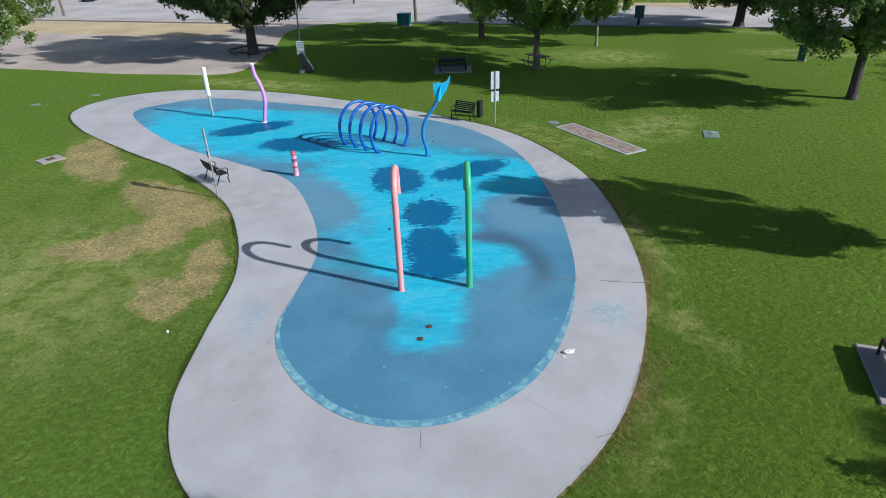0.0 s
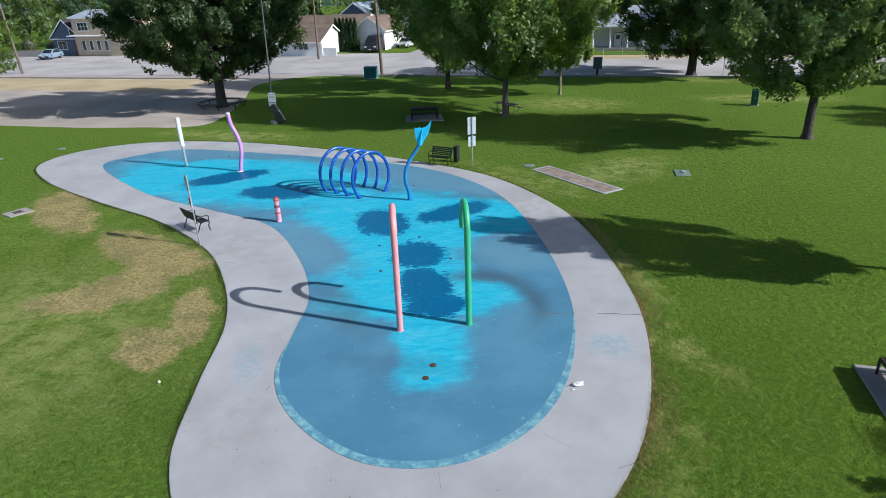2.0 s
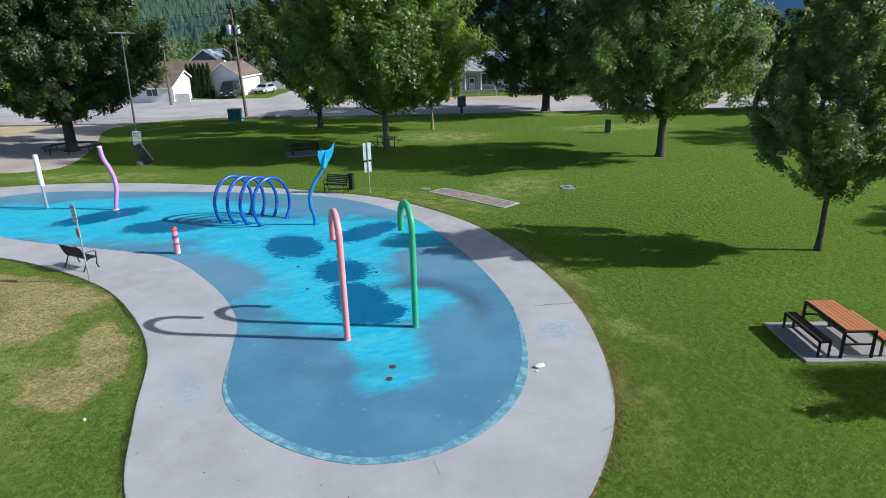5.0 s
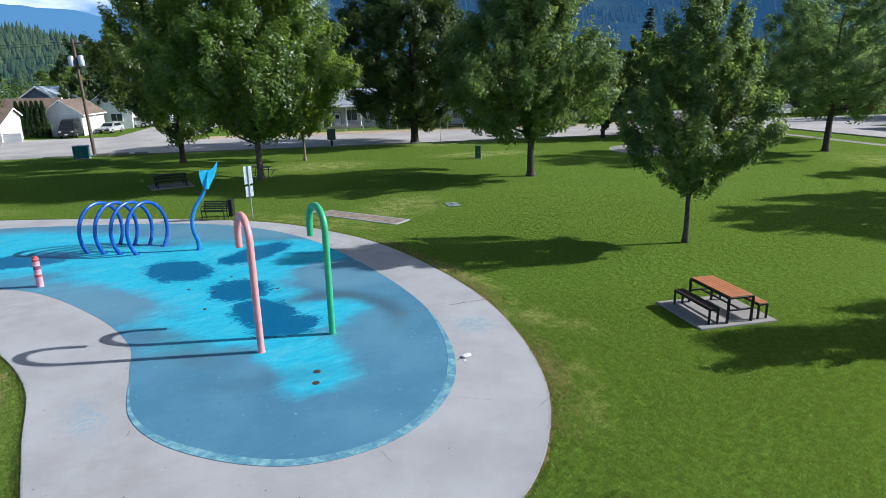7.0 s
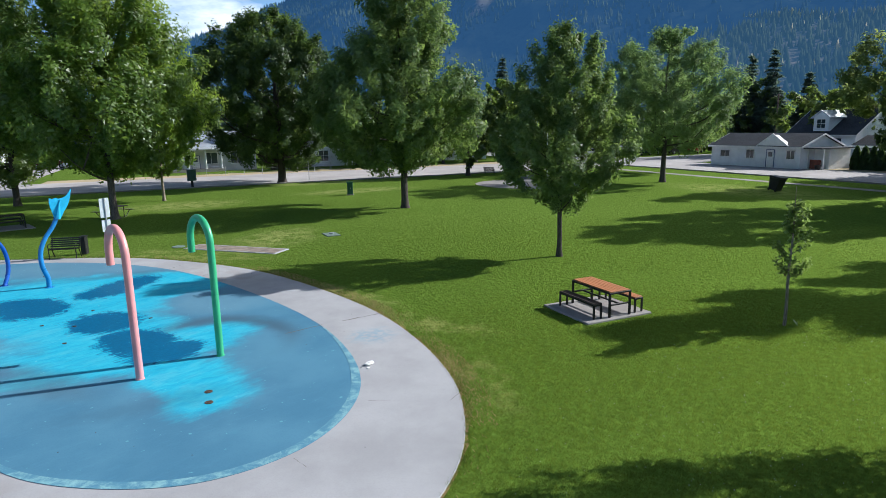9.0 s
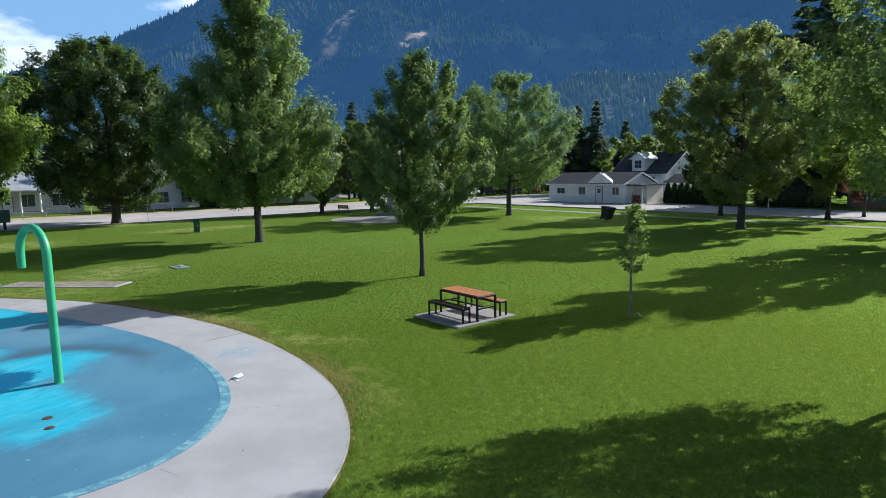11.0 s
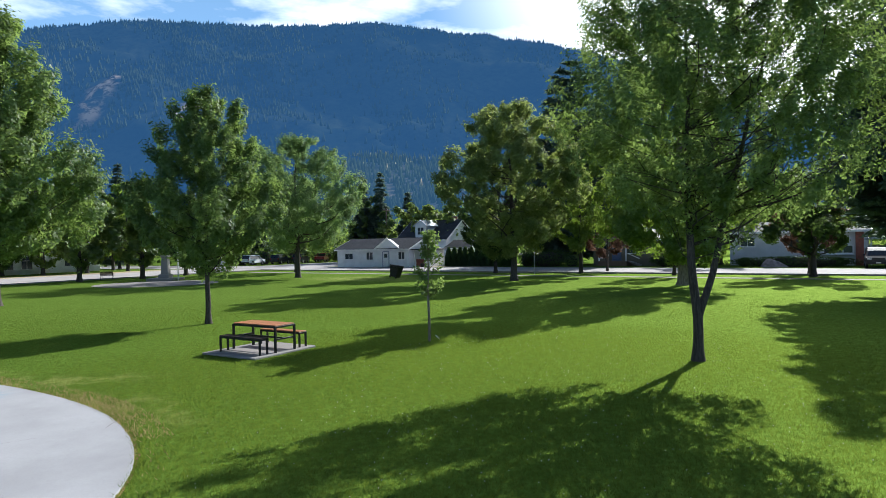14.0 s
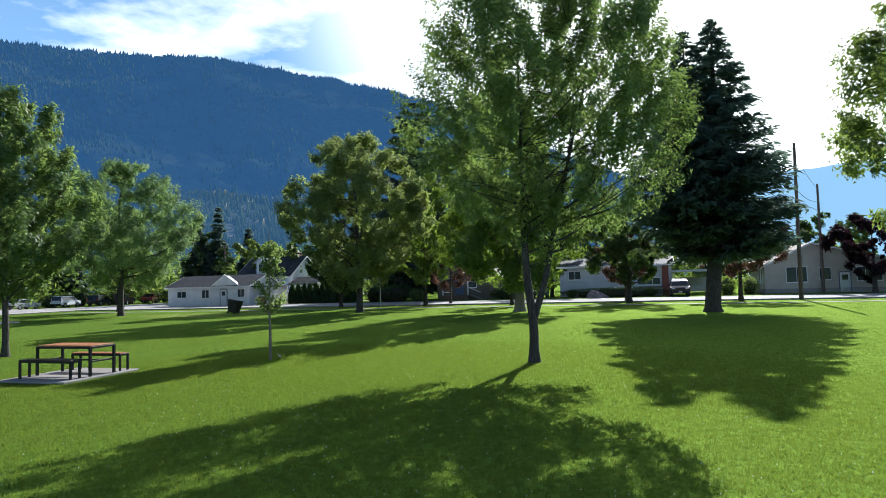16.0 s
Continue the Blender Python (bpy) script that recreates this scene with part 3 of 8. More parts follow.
# ---- builders ----
class Mesh:
    """Collects faces for one part."""

    def __init__(self):
        self.v, self.f = [], []

    def put(self, verts, faces, m=None):
        k = len(self.v)
        self.v += [tuple(m @ Vector(p)) if m else tuple(p) for p in verts]
        self.f += [tuple(i + k for i in face) for face in faces]
        return self

    def box(self, at, size, bevel=0.01, m=None):
        half = [s / 2 for s in size]
        b = min(bevel, min(half) * 0.45)
        verts, ids = [], {}
        for sx in (-1, 1):
            for sy in (-1, 1):
                for sz in (-1, 1):
                    for k in range(3):
                        s = (sx, sy, sz)
                        ids[s, k] = len(verts)
                        verts.append([at[a] + s[a] * (half[a] - (0 if a == k else b)) for a in range(3)])
        faces = []
        for k in range(3):
            a, c = [i for i in range(3) if i != k]
            for s in (-1, 1):
                def sign(p, q, k=k, a=a, c=c, s=s):
                    out = [0, 0, 0]
                    out[k], out[a], out[c] = s, p, q
                    return tuple(out)
                faces.append([ids[sign(p, q), k] for p, q in ((-1, -1), (1, -1), (1, 1), (-1, 1))])
            for p in (-1, 1):
                for q in (-1, 1):
                    def edge(r, k=k, a=a, c=c, p=p, q=q):
                        out = [0, 0, 0]
                        out[k], out[a], out[c] = r, p, q
                        return tuple(out)
                    faces.append([ids[edge(-1), a], ids[edge(1), a], ids[edge(1), c], ids[edge(-1), c]])
        for s in {key[0] for key in ids}:
            faces.append([ids[s, 0], ids[s, 1], ids[s, 2]])
        return self.put(verts, faces, m)

    def tube(self, points, radii, seg=10, m=None, cap=True):
        pts = [Vector(p) for p in points]
        if not isinstance(radii, (list, tuple)):
            radii = [radii] * len(pts)
        verts, faces, side = [], [], None
        for i, p in enumerate(pts):
            way = (pts[min(i + 1, len(pts) - 1)] - pts[max(i - 1, 0)]).normalized()
            if side is None:
                side = way.orthogonal().normalized()
            side = (side - way * side.dot(way)).normalized()
            other = way.cross(side)
            for k in range(seg):
                a = 2 * math.pi * k / seg
                verts.append(p + (side * math.cos(a) + other * math.sin(a)) * radii[i])
        for i in range(len(pts) - 1):
            for k in range(seg):
                n = (k + 1) % seg
                faces.append((i * seg + k, i * seg + n, (i + 1) * seg + n, (i + 1) * seg + k))
        if cap:
            faces.append(tuple(range(seg))[::-1])
            faces.append(tuple((len(pts) - 1) * seg + k for k in range(seg)))
        return self.put(verts, faces, m)

    def prism(self, outline, low, high, m=None):
        """An outline in the plan, raised from low to high."""
        n = len(outline)
        verts = [(x, y, low) for x, y in outline] + [(x, y, high) for x, y in outline]
        faces = [tuple(range(n))[::-1], tuple(range(n, 2 * n))]
        faces += [(i, (i + 1) % n, n + (i + 1) % n, n + i) for i in range(n)]
        return self.put(verts, faces, m)

    def extrude(self, outline, depth, m=None):
        """An outline in x and z, given a depth along y."""
        n = len(outline)
        verts = [(x, -depth / 2, z) for x, z in outline] + [(x, depth / 2, z) for x, z in outline]
        faces = [tuple(range(n)), tuple(range(n, 2 * n))[::-1]]
        faces += [(i, n + i, n + (i + 1) % n, (i + 1) % n) for i in range(n)]
        return self.put(verts, faces, m)

    def lathe(self, profile, seg=16, at=(0, 0, 0), m=None):
        verts = [(at[0] + r * math.cos(2 * math.pi * k / seg), at[1] + r * math.sin(2 * math.pi * k / seg), at[2] + z) for r, z in profile for k in range(seg)]
        faces = []
        for i in range(len(profile) - 1):
            for k in range(seg):
                n = (k + 1) % seg
                faces.append((i * seg + k, i * seg + n, (i + 1) * seg + n, (i + 1) * seg + k))
        faces += [tuple(range(seg))[::-1], tuple((len(profile) - 1) * seg + k for k in range(seg))]
        return self.put(verts, faces, m)

    def data(self, name, material, smooth=False):
        me = bpy.data.meshes.new(name)
        me.from_pydata(self.v, [], self.f)
        bm = bmesh.new()
        bm.from_mesh(me)
        bmesh.ops.recalc_face_normals(bm, faces=bm.faces)
        bm.to_mesh(me)
        bm.free()
        if smooth:
            me.shade_smooth()
            me.set_sharp_from_angle(angle=radians(40))
        me.materials.append(material)
        return me


def part(name, mesh, material, parent, label="", smooth=False):
    ob = new(name, mesh.data(name, material, smooth) if isinstance(mesh, Mesh) else mesh)
    ob.parent = parent
    return tagged(ob, label)


def thing(name, m, label, category, group="", kind=""):
    ob = new(name)
    ob.empty_display_size = 0.2
    ob.matrix_world = m
    return tagged(ob, label, category, group, kind)


def solid(name, mesh, material, label, category="", kind="", smooth=False, m=None):
    ob = new(name, mesh.data(name, material, smooth) if isinstance(mesh, Mesh) else mesh)
    if m:
        ob.matrix_world = m
    return tagged(ob, label, category, "", kind)


def raw_mesh(name, verts, faces, material):
    """A mesh straight from arrays: verts (n, 3), faces (m, k)."""
    verts, faces = np.asarray(verts, np.float32), np.asarray(faces, np.int32)
    me = bpy.data.meshes.new(name)
    k = faces.shape[1]
    me.vertices.add(len(verts))
    me.vertices.foreach_set("co", verts.ravel())
    me.loops.add(faces.size)
    me.loops.foreach_set("vertex_index", faces.ravel())
    me.polygons.add(len(faces))
    me.polygons.foreach_set("loop_start", np.arange(0, faces.size, k, dtype=np.int32))
    me.polygons.foreach_set("loop_total", np.full(len(faces), k, np.int32))
    me.update(calc_edges=True)
    me.validate()
    me.materials.append(material)
    return me


def closed_curve(points, per=10):
    """A smooth closed line through the points of a plan."""
    out, n = [], len(points)
    for i in range(n):
        a, b, c, d = (Vector(points[(i + k) % n]) for k in (-1, 0, 1, 2))
        for j in range(per):
            t = j / per
            p = 0.5 * (2 * b + (c - a) * t + (2 * a - 5 * b + 4 * c - d) * t * t + (3 * b - a - 3 * c + d) * t**3)
            out.append((p.x, p.y))
    return out


def open_curve(points, per=8):
    pts = [Vector(p) for p in points]
    pts = [2 * pts[0] - pts[1], *pts, 2 * pts[-1] - pts[-2]]
    out = []
    for i in range(1, len(pts) - 2):
        a, b, c, d = pts[i - 1 : i + 3]
        for j in range(per):
            t = j / per
            out.append(0.5 * (2 * b + (c - a) * t + (2 * a - 5 * b + 4 * c - d) * t * t + (3 * b - a - 3 * c + d) * t**3))
    return [*out, pts[-2]]


def inset(outline, d):
    n, out = len(outline), []
    for i in range(n):
        a, b = Vector(outline[i - 1]), Vector(outline[(i + 1) % n])
        t = (b - a).normalized()
        out.append((outline[i][0] - t.y * d, outline[i][1] + t.x * d))
    return out


def turned(outline):
    area = sum(outline[i - 1][0] * outline[i][1] - outline[i][0] * outline[i - 1][1] for i in range(len(outline)))
    return outline if area > 0 else outline[::-1]


# the streets round the park stand square to each other
GRID = -23.3
def street(u, v, z=0.0, turn=0.0):
    """A pose in the streets' own square plan: u along the north street, v along the east one."""
    return pose(0, 0, 0, 0, 0, GRID) @ pose(u, v, z, 0, 0, turn)

# ---- ground, streets and the splash pad ----
def ground_sheet():
    rings, seg = [0, 12, 25, 45, 70, 110, 200, 400, 800, 1600, 3000, 4600], 96
    verts, faces = [(20, 10, 0)], []
    for r in rings[1:]:
        verts += [(20 + r * math.cos(2 * math.pi * k / seg), 10 + r * math.sin(2 * math.pi * k / seg), 0) for k in range(seg)]
    faces += [(0, 1 + k, 1 + (k + 1) % seg) for k in range(seg)]
    for i in range(len(rings) - 2):
        a, b = 1 + i * seg, 1 + (i + 1) * seg
        faces += [(a + k, b + k, b + (k + 1) % seg, a + (k + 1) % seg) for k in range(seg)]
    return Mesh().put(verts, faces)


solid("ground", ground_sheet(), LAWN, "mown green park lawn with thin, dry and bare places", "lawn", "structure")

APRON = [(-19.0, 22.4), (-17.6, 25.5), (-13.8, 26.6), (-8.2, 25.0), (-2.2, 21.2), (2.5, 17.2), (5.4, 13.8), (7.0, 9.6), (7.45, 5.8), (6.95, 0.6), (5.7, -3.2), (4.0, -6.0), (1.6, -7.9), (-1.4, -8.4),
         (-3.8, -6.7), (-4.9, -4.4), (-4.97, -1.6), (-4.86, 1.3), (-5.44, 4.2), (-6.7, 7.3), (-9.4, 10.9), (-13.0, 14.3), (-17.0, 18.6)]
BASIN = [(-15.0, 20.8), (-14.2, 22.9), (-11.2, 23.9), (-6.1, 21.5), (-0.2, 18.1), (3.2, 15.1), (5.1, 11.2), (5.55, 6.6), (5.2, 1.5), (4.27, -1.9), (2.84, -4.22), (0.9, -5.3), (-1.06, -5.0),
         (-2.54, -3.45), (-3.16, -1.6), (-2.85, 0.6), (-2.6, 2.6), (-3.15, 5.6), (-4.6, 9.2), (-7.2, 11.6), (-11.0, 15.0)]
apron, basin = turned(closed_curve(APRON)), turned(closed_curve(BASIN))
pad = thing("splash_pad", pose(0, 0, 0), "pale concrete splash pad with a worn blue kidney-shaped basin", "splash pad", kind="structure")


def ring_mesh(outer, inner, z_outer, z_inner):
    n = len(outer)
    m = Mesh()
    m.put([(x, y, z_outer) for x, y in outer] + [(x, y, z_inner) for x, y in inner], [(i, (i + 1) % n, n + (i + 1) % n, n + i) for i in range(n)])
    return m


slab = Mesh().prism(apron, -0.1, 0.03)
slab.put(ring_mesh(apron, inset(apron, 0.012), 0.03, 0.034).v, ring_mesh(apron, inset(apron, 0.012), 0, 0).f)
k0 = len(slab.v)
inner_top = inset(apron, 0.012)
slab.put([(x, y, 0.034) for x, y in inner_top], [tuple(range(len(inner_top)))])
part("apron", slab, CONCRETE, pad, "pale grey broom-finished concrete apron")
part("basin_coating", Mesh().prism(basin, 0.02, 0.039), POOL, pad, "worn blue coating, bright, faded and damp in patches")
rim_low = [i for i, p in enumerate(basin) if p[1] < 0.2]
edge_in = inset(basin, 0.2)
rim = Mesh()
for i in rim_low:
    j = (i + 1) % len(basin)
    if basin[j][1] < 0.2:
        wide = [min(1.0, max(0.12, (0.4 - basin[q][1]) / 4.0)) for q in (i, j)]
        ends = [(basin[q][0] + (edge_in[q][0] - basin[q][0]) * w, basin[q][1] + (edge_in[q][1] - basin[q][1]) * w) for q, w in zip((i, j), wide)]
        rim.put([(*basin[i], 0.0432), (*basin[j], 0.0432), (*ends[1], 0.0432), (*ends[0], 0.0432)], [(0, 1, 2, 3)])
part("edge_band", rim, RIM, pad, "flaking pale aqua paint along the basin's edge")


def groove(points, width, z, seed):
    """A thin dark joint or crack, wandering a little."""
    rng = random.Random(seed)
    m, line = Mesh(), []
    for a, b in zip(points, points[1:]):
        for k in range(8):
            line.append(Vector(a).lerp(Vector(b), k / 8) + Vector((rng.uniform(-1, 1), rng.uniform(-1, 1))) * width * 0.8)
    line.append(Vector(points[-1]))
    for a, b in zip(line, line[1:]):
        s = Vector((-(b - a).y, (b - a).x)).normalized() * width * rng.uniform(0.3, 0.7)
        m.put([(*(a - s), z), (*(b - s), z), (*(b + s), z), (*(a + s), z)], [(0, 1, 2, 3)])
    return m


CRACKDARK = coat("dirt_in_joints", (0.17, 0.15, 0.13), 0.95, vary=0.3, scale=20.0)
for n, (line, width, z) in enumerate((
    ([(3.85, 0.1), (4.95, -0.05)], 0.024, 0.0435), ([(5.55, -0.2), (6.85, -0.5)], 0.034, 0.038), ([(2.6, -4.75), (3.1, -5.3)], 0.006, 0.038), ([(0.35, -5.5), (0.33, -5.9)], 0.005, 0.038),
    ([(-3.22, -2.0), (-3.3, -2.2)], 0.012, 0.038), ([(-5.85, 5.75), (-5.3, 5.65)], 0.008, 0.038), ([(3.7, -6.0), (4.1, -5.9)], 0.012, 0.038), ([(5.6, 8.4), (6.3, 8.5)], 0.012, 0.038), ([(5.3, 10.6), (5.9, 10.9)], 0.012, 0.038),
)):
    part("joint", groove(line, width, z, n), CRACKDARK, pad, "dark dirty joint in the slab")
edge = Mesh()
rng = random.Random(9)
outer = inset(apron, -1.0)
widths = [max(0.03, 0.1 + 0.3 * (0.35 + noise.noise(Vector((p[0] * 0.5, p[1] * 0.5, 2)))) + 0.3 * noise.noise(Vector((p[0] * 2.9, p[1] * 2.9, 5)))) * (0.34 if p[0] > 2.5 and p[1] < 15 else 0.16) for p in apron]
for i in range(len(apron)):
    j = (i + 1) % len(apron)
    q = [Vector(apron[k]).lerp(Vector(outer[k]), widths[k]) for k in (i, j)]
    edge.put([(*apron[i], 0.007), (*apron[j], 0.007), (*q[1], 0.003), (*q[0], 0.003)], [(0, 1, 2, 3)])
part("soil_edge", edge, EDGE_SOIL, pad, "trodden strip of bare soil along the slab")

bits = Mesh()
rng = random.Random(5)
spots = 0
while spots < 120:
    i = rng.randrange(len(apron))
    x, y = Vector(apron[i]).lerp(Vector((0, 4) if apron[i][1] < 10 else (-6, 17)), rng.uniform(0.02, 0.5))
    if y < 16:
        s = rng.uniform(0.006, 0.017)
        bits.put([(x + s * math.cos(a + spots) * rng.uniform(0.6, 1.3), y + s * math.sin(a + spots), 0.041) for a in (0, 1.3, 2.6, 3.8, 5.1)] + [(x, y, 0.041 + s * 0.5)], [(0, 1, 5), (1, 2, 5), (2, 3, 5), (3, 4, 5), (4, 0, 5)])
    spots += 1
solid("leaf_litter", bits, RUST, "scattered brown leaf crumbs on the concrete", "litter", "stuff")

# streets: slabs square to the grid
def slab_uv(name, u0, u1, v0, v1, z, material, label, category, low=-0.2):
    m = Mesh().prism([(u0, v0), (u1, v0), (u1, v1), (u0, v1)], low, z)
    return solid(name, m, material, label, category, "structure", m=street(0, 0))


slab_uv("road_north", -260, 300, 50.2, 65.5, 0.02, ASPHALT, "wide worn grey street beyond the lawn", "road")
slab_uv("road_east", 56.2, 68.2, -260, 50.2, 0.019, ASPHALT, "worn grey side street along the park", "road")
slab_uv("road_far", 56.2, 68.2, 65.5, 260, 0.018, ASPHALT, "worn grey street running on past the junction", "road")
slab_uv("road_side", -24.5, -14.0, 65.5, 230, 0.018, ASPHALT, "pale side street between houses", "road")
slab_uv("forecourt_north", -120, -24.5, 65.5, 74.0, 0.016, ASPHALT, "paved parking strip before the houses", "road")
slab_uv("pavement_east", 50.4, 51.6, -120, 46.0, 0.012, PAVING, "narrow concrete footpath through the grass", "pavement")
slab_uv("kerb_east", 55.98, 56.2, -200, 50.0, 0.12, PAVING, "low concrete kerb", "kerb")
slab_uv("kerb_north", -24.0, 56.0, 49.95, 50.2, 0.1, PAVING, "low concrete kerb", "kerb")
slab_uv("kerb_lot", -80.0, -34.0, 47.3, 47.7, 0.14, PAVING, "pale concrete kerb before the street", "kerb")
slab_uv("verge_lot", -80.0, -37.0, 38.5, 47.2, 0.014, STRAW, "strip of dry straw-coloured grass", "verge")
slab_uv("yard_east", 68.2, 74.0, -200, 15, 0.015, LAWN, "front lawns beyond the street", "lawn")
slab_uv("verge_corner", 68.6, 79.0, 22.0, 33.0, 0.017, STRAW, "dry yellow grass at the corner", "verge")
slab_uv("verge_far", -12.0, 54.0, 65.5, 69.5, 0.021, STRAW, "dry grass beyond the street", "verge")
lot = turned(closed_curve([(-90, 20), (-70, 21), (-44, 22.3), (-33, 22.4), (-27.7, 23.1), (-24.7, 23.5), (-23.4, 25.7), (-26.2, 33.7), (-30.2, 42.1), (-30.2, 46.4), (-27.8, 49.5), (-27.0, 50.1), (-60, 50.1), (-90, 50.1)], 5))
solid("gravel_lot", Mesh().prism(lot, -0.2, 0.01), GRAVEL, "bare grey-brown gravel lot beside the lawn", "gravel", "structure", m=street(0, 0))

circle = turned([(43.4 + 4.6 * math.cos(a / 24 * 2 * math.pi), 20.0 + 5.2 * math.sin(a / 24 * 2 * math.pi)) for a in range(24)])
solid("memorial_paving", Mesh().prism(circle, -0.1, 0.02), PAVING, "round pale paved place round a memorial", "paving", "structure")

# far hills
def slope(name, profile, near, far, rows, cols, material, label, rough, tops=None, base=-8.0):
    """A wooded range seen all along its foot; profile gives the skyline as bearing and angle of rise."""
    bearings, rises = zip(*profile)
    verts, faces = [], []
    lo, hi = bearings[0], bearings[-1]
    for i in range(cols + 1):
        az = lo + (hi - lo) * i / cols
        top = far * math.tan(radians(float(np.interp(az, bearings, rises))))
        for j in range(rows + 3):
            s = min(1.0, j / rows)
            r = near + (far - near) * s
            z = base + (top - base) * s**1.25
            if j > rows:
                r, z = far * (1 + 0.15 * (j - rows)), top * (1 - 0.45 * (j - rows))
            p = Vector((math.sin(radians(az)) * r, math.cos(radians(az)) * r, 0))
            if 0 < j <= rows:
                gully = noise.fractal(p * 0.0045 + Vector((3.1, 0, 7)), 1.0, 2.0, 5)
                z += gully * rough * s * (1.0 - s) * 1.3
                z += noise.fractal(p * 0.02, 1.0, 2.0, 3) * rough * 0.05
            verts.append((p.x, p.y, z))
    n = rows + 3
    for i in range(cols):
        faces += [(i * n + j, (i + 1) * n + j, (i + 1) * n + j + 1, i * n + j + 1) for j in range(n - 1)]
    me = raw_mesh(name, verts, faces, material)
    me.shade_smooth()
    return solid(name, me, material, label, "mountain", "structure"), np.array(verts).reshape(cols + 1, n, 3)[:, : rows + 1]


def firs(name, grid, count, size, material, label, seed, skip=None, rim_share=0.06):
    """Many small pointed trees standing on a slope."""
    rng = np.random.default_rng(seed)
    c, r = grid.shape[:2]
    i, j = rng.uniform(0, c - 1.001, count), (r - 1.001) * np.sqrt(rng.uniform(0.02, 1, count))
    edge = rng.uniform(0, 1, count) < rim_share
    j[edge] = r - 1.01
    i0, j0 = i.astype(int), j.astype(int)
    fi, fj = (i - i0)[:, None], (j - j0)[:, None]
    at = (grid[i0, j0] * (1 - fi) + grid[i0 + 1, j0] * fi) * (1 - fj) + (grid[i0, j0 + 1] * (1 - fi) + grid[i0 + 1, j0 + 1] * fi) * fj
    if skip is not None:
        at = at[~skip(at, rng)]
    count = len(at)
    h = size * rng.uniform(0.55, 1.35, count)
    w = h * rng.uniform(0.17, 0.3, count)
    k = 6
    turn = rng.uniform(0, 6.28, count)[:, None] + np.arange(k) * 2 * np.pi / k
    low = np.stack([at[:, :1] + np.cos(turn) * w[:, None], at[:, 1:2] + np.sin(turn) * w[:, None], at[:, 2:] + 0 * turn - size * 0.1], -1)
    tip = at + np.stack([0 * h, 0 * h, h], -1)
    verts = np.concatenate([low, tip[:, None]], 1).reshape(-1, 3)
    b = (np.arange(count) * (k + 1))[:, None]
    faces = np.stack([b + np.arange(k), b + (np.arange(k) + 1) % k, b + k + 0 * np.arange(k)], -1).reshape(-1, 3)
    return solid(name, raw_mesh(name, verts, faces, material), material, label, "forest", "stuff")


# third colour is the painted haze glow, then comes its share
FAR_MAIN = make_far("hazed_forest_slope", (0.02, 0.035, 0.025), (0.07, 0.085, 0.045), (0.03, 0.1, 0.235), 0.58, 0.005, rock=((978, 757, 105, 26, 22), (1000, 598, 40, 18, 22)))
FAR_MAIN_FIR = make_far("hazed_firs", (0.035, 0.06, 0.038), (0.1, 0.13, 0.07), (0.03, 0.1, 0.235), 0.5)
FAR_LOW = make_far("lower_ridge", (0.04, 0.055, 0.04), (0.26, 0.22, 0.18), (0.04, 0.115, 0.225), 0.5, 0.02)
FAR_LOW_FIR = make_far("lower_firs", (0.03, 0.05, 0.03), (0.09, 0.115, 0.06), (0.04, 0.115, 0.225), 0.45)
# pale base colours carry the sunlight painted onto the ridge's rim
FAR_RIM = make_far("sun_painted_rim_trees", (0.3, 0.33, 0.2), (0.62, 0.52, 0.38), (0.07, 0.14, 0.22), 0.3)
FAR_LEFT = make_far("hazed_forest_hill", (0.03, 0.055, 0.03), (0.085, 0.11, 0.05), (0.06, 0.13, 0.19), 0.24, 0.01)
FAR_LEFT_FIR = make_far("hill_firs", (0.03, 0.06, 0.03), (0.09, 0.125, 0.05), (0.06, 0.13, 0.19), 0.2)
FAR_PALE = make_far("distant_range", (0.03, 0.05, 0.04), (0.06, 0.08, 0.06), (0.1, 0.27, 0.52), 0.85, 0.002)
FAR_GLARE = make_far("hazed_sunward_range", (0.03, 0.05, 0.04), (0.06, 0.08, 0.06), (0.25, 0.45, 0.66), 0.85, 0.002)

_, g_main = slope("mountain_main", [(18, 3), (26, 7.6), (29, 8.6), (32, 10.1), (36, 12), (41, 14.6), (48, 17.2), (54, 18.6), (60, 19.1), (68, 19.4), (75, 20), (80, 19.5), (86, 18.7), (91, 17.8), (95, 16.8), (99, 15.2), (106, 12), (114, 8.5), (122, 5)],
                  620, 1700, 34, 300, FAR_MAIN, "forested mountain face with blue haze painted over it", 150)


def thinned(p, r):
    """Bare scars, and thinner woods towards the sun."""
    bearing = np.degrees(np.arctan2(p[:, 0], p[:, 1]))
    scar = (np.abs(p[:, 0] - 978) < 95) & (np.abs((p[:, 1] - 757) - 0.4 * (p[:, 0] - 978)) < 34) | (np.hypot(p[:, 0] - 1000, p[:, 1] - 598) < 36)
    clumpy = np.array([noise.noise(Vector((x * 0.007, y * 0.007, 1.5))) for x, y, _ in p])
    return scar | (r.uniform(0, 1, len(p)) < np.clip((bearing - 62) / 10, 0, 0.75)) | (clumpy + r.uniform(-0.3, 0.3, len(p)) < -0.12)


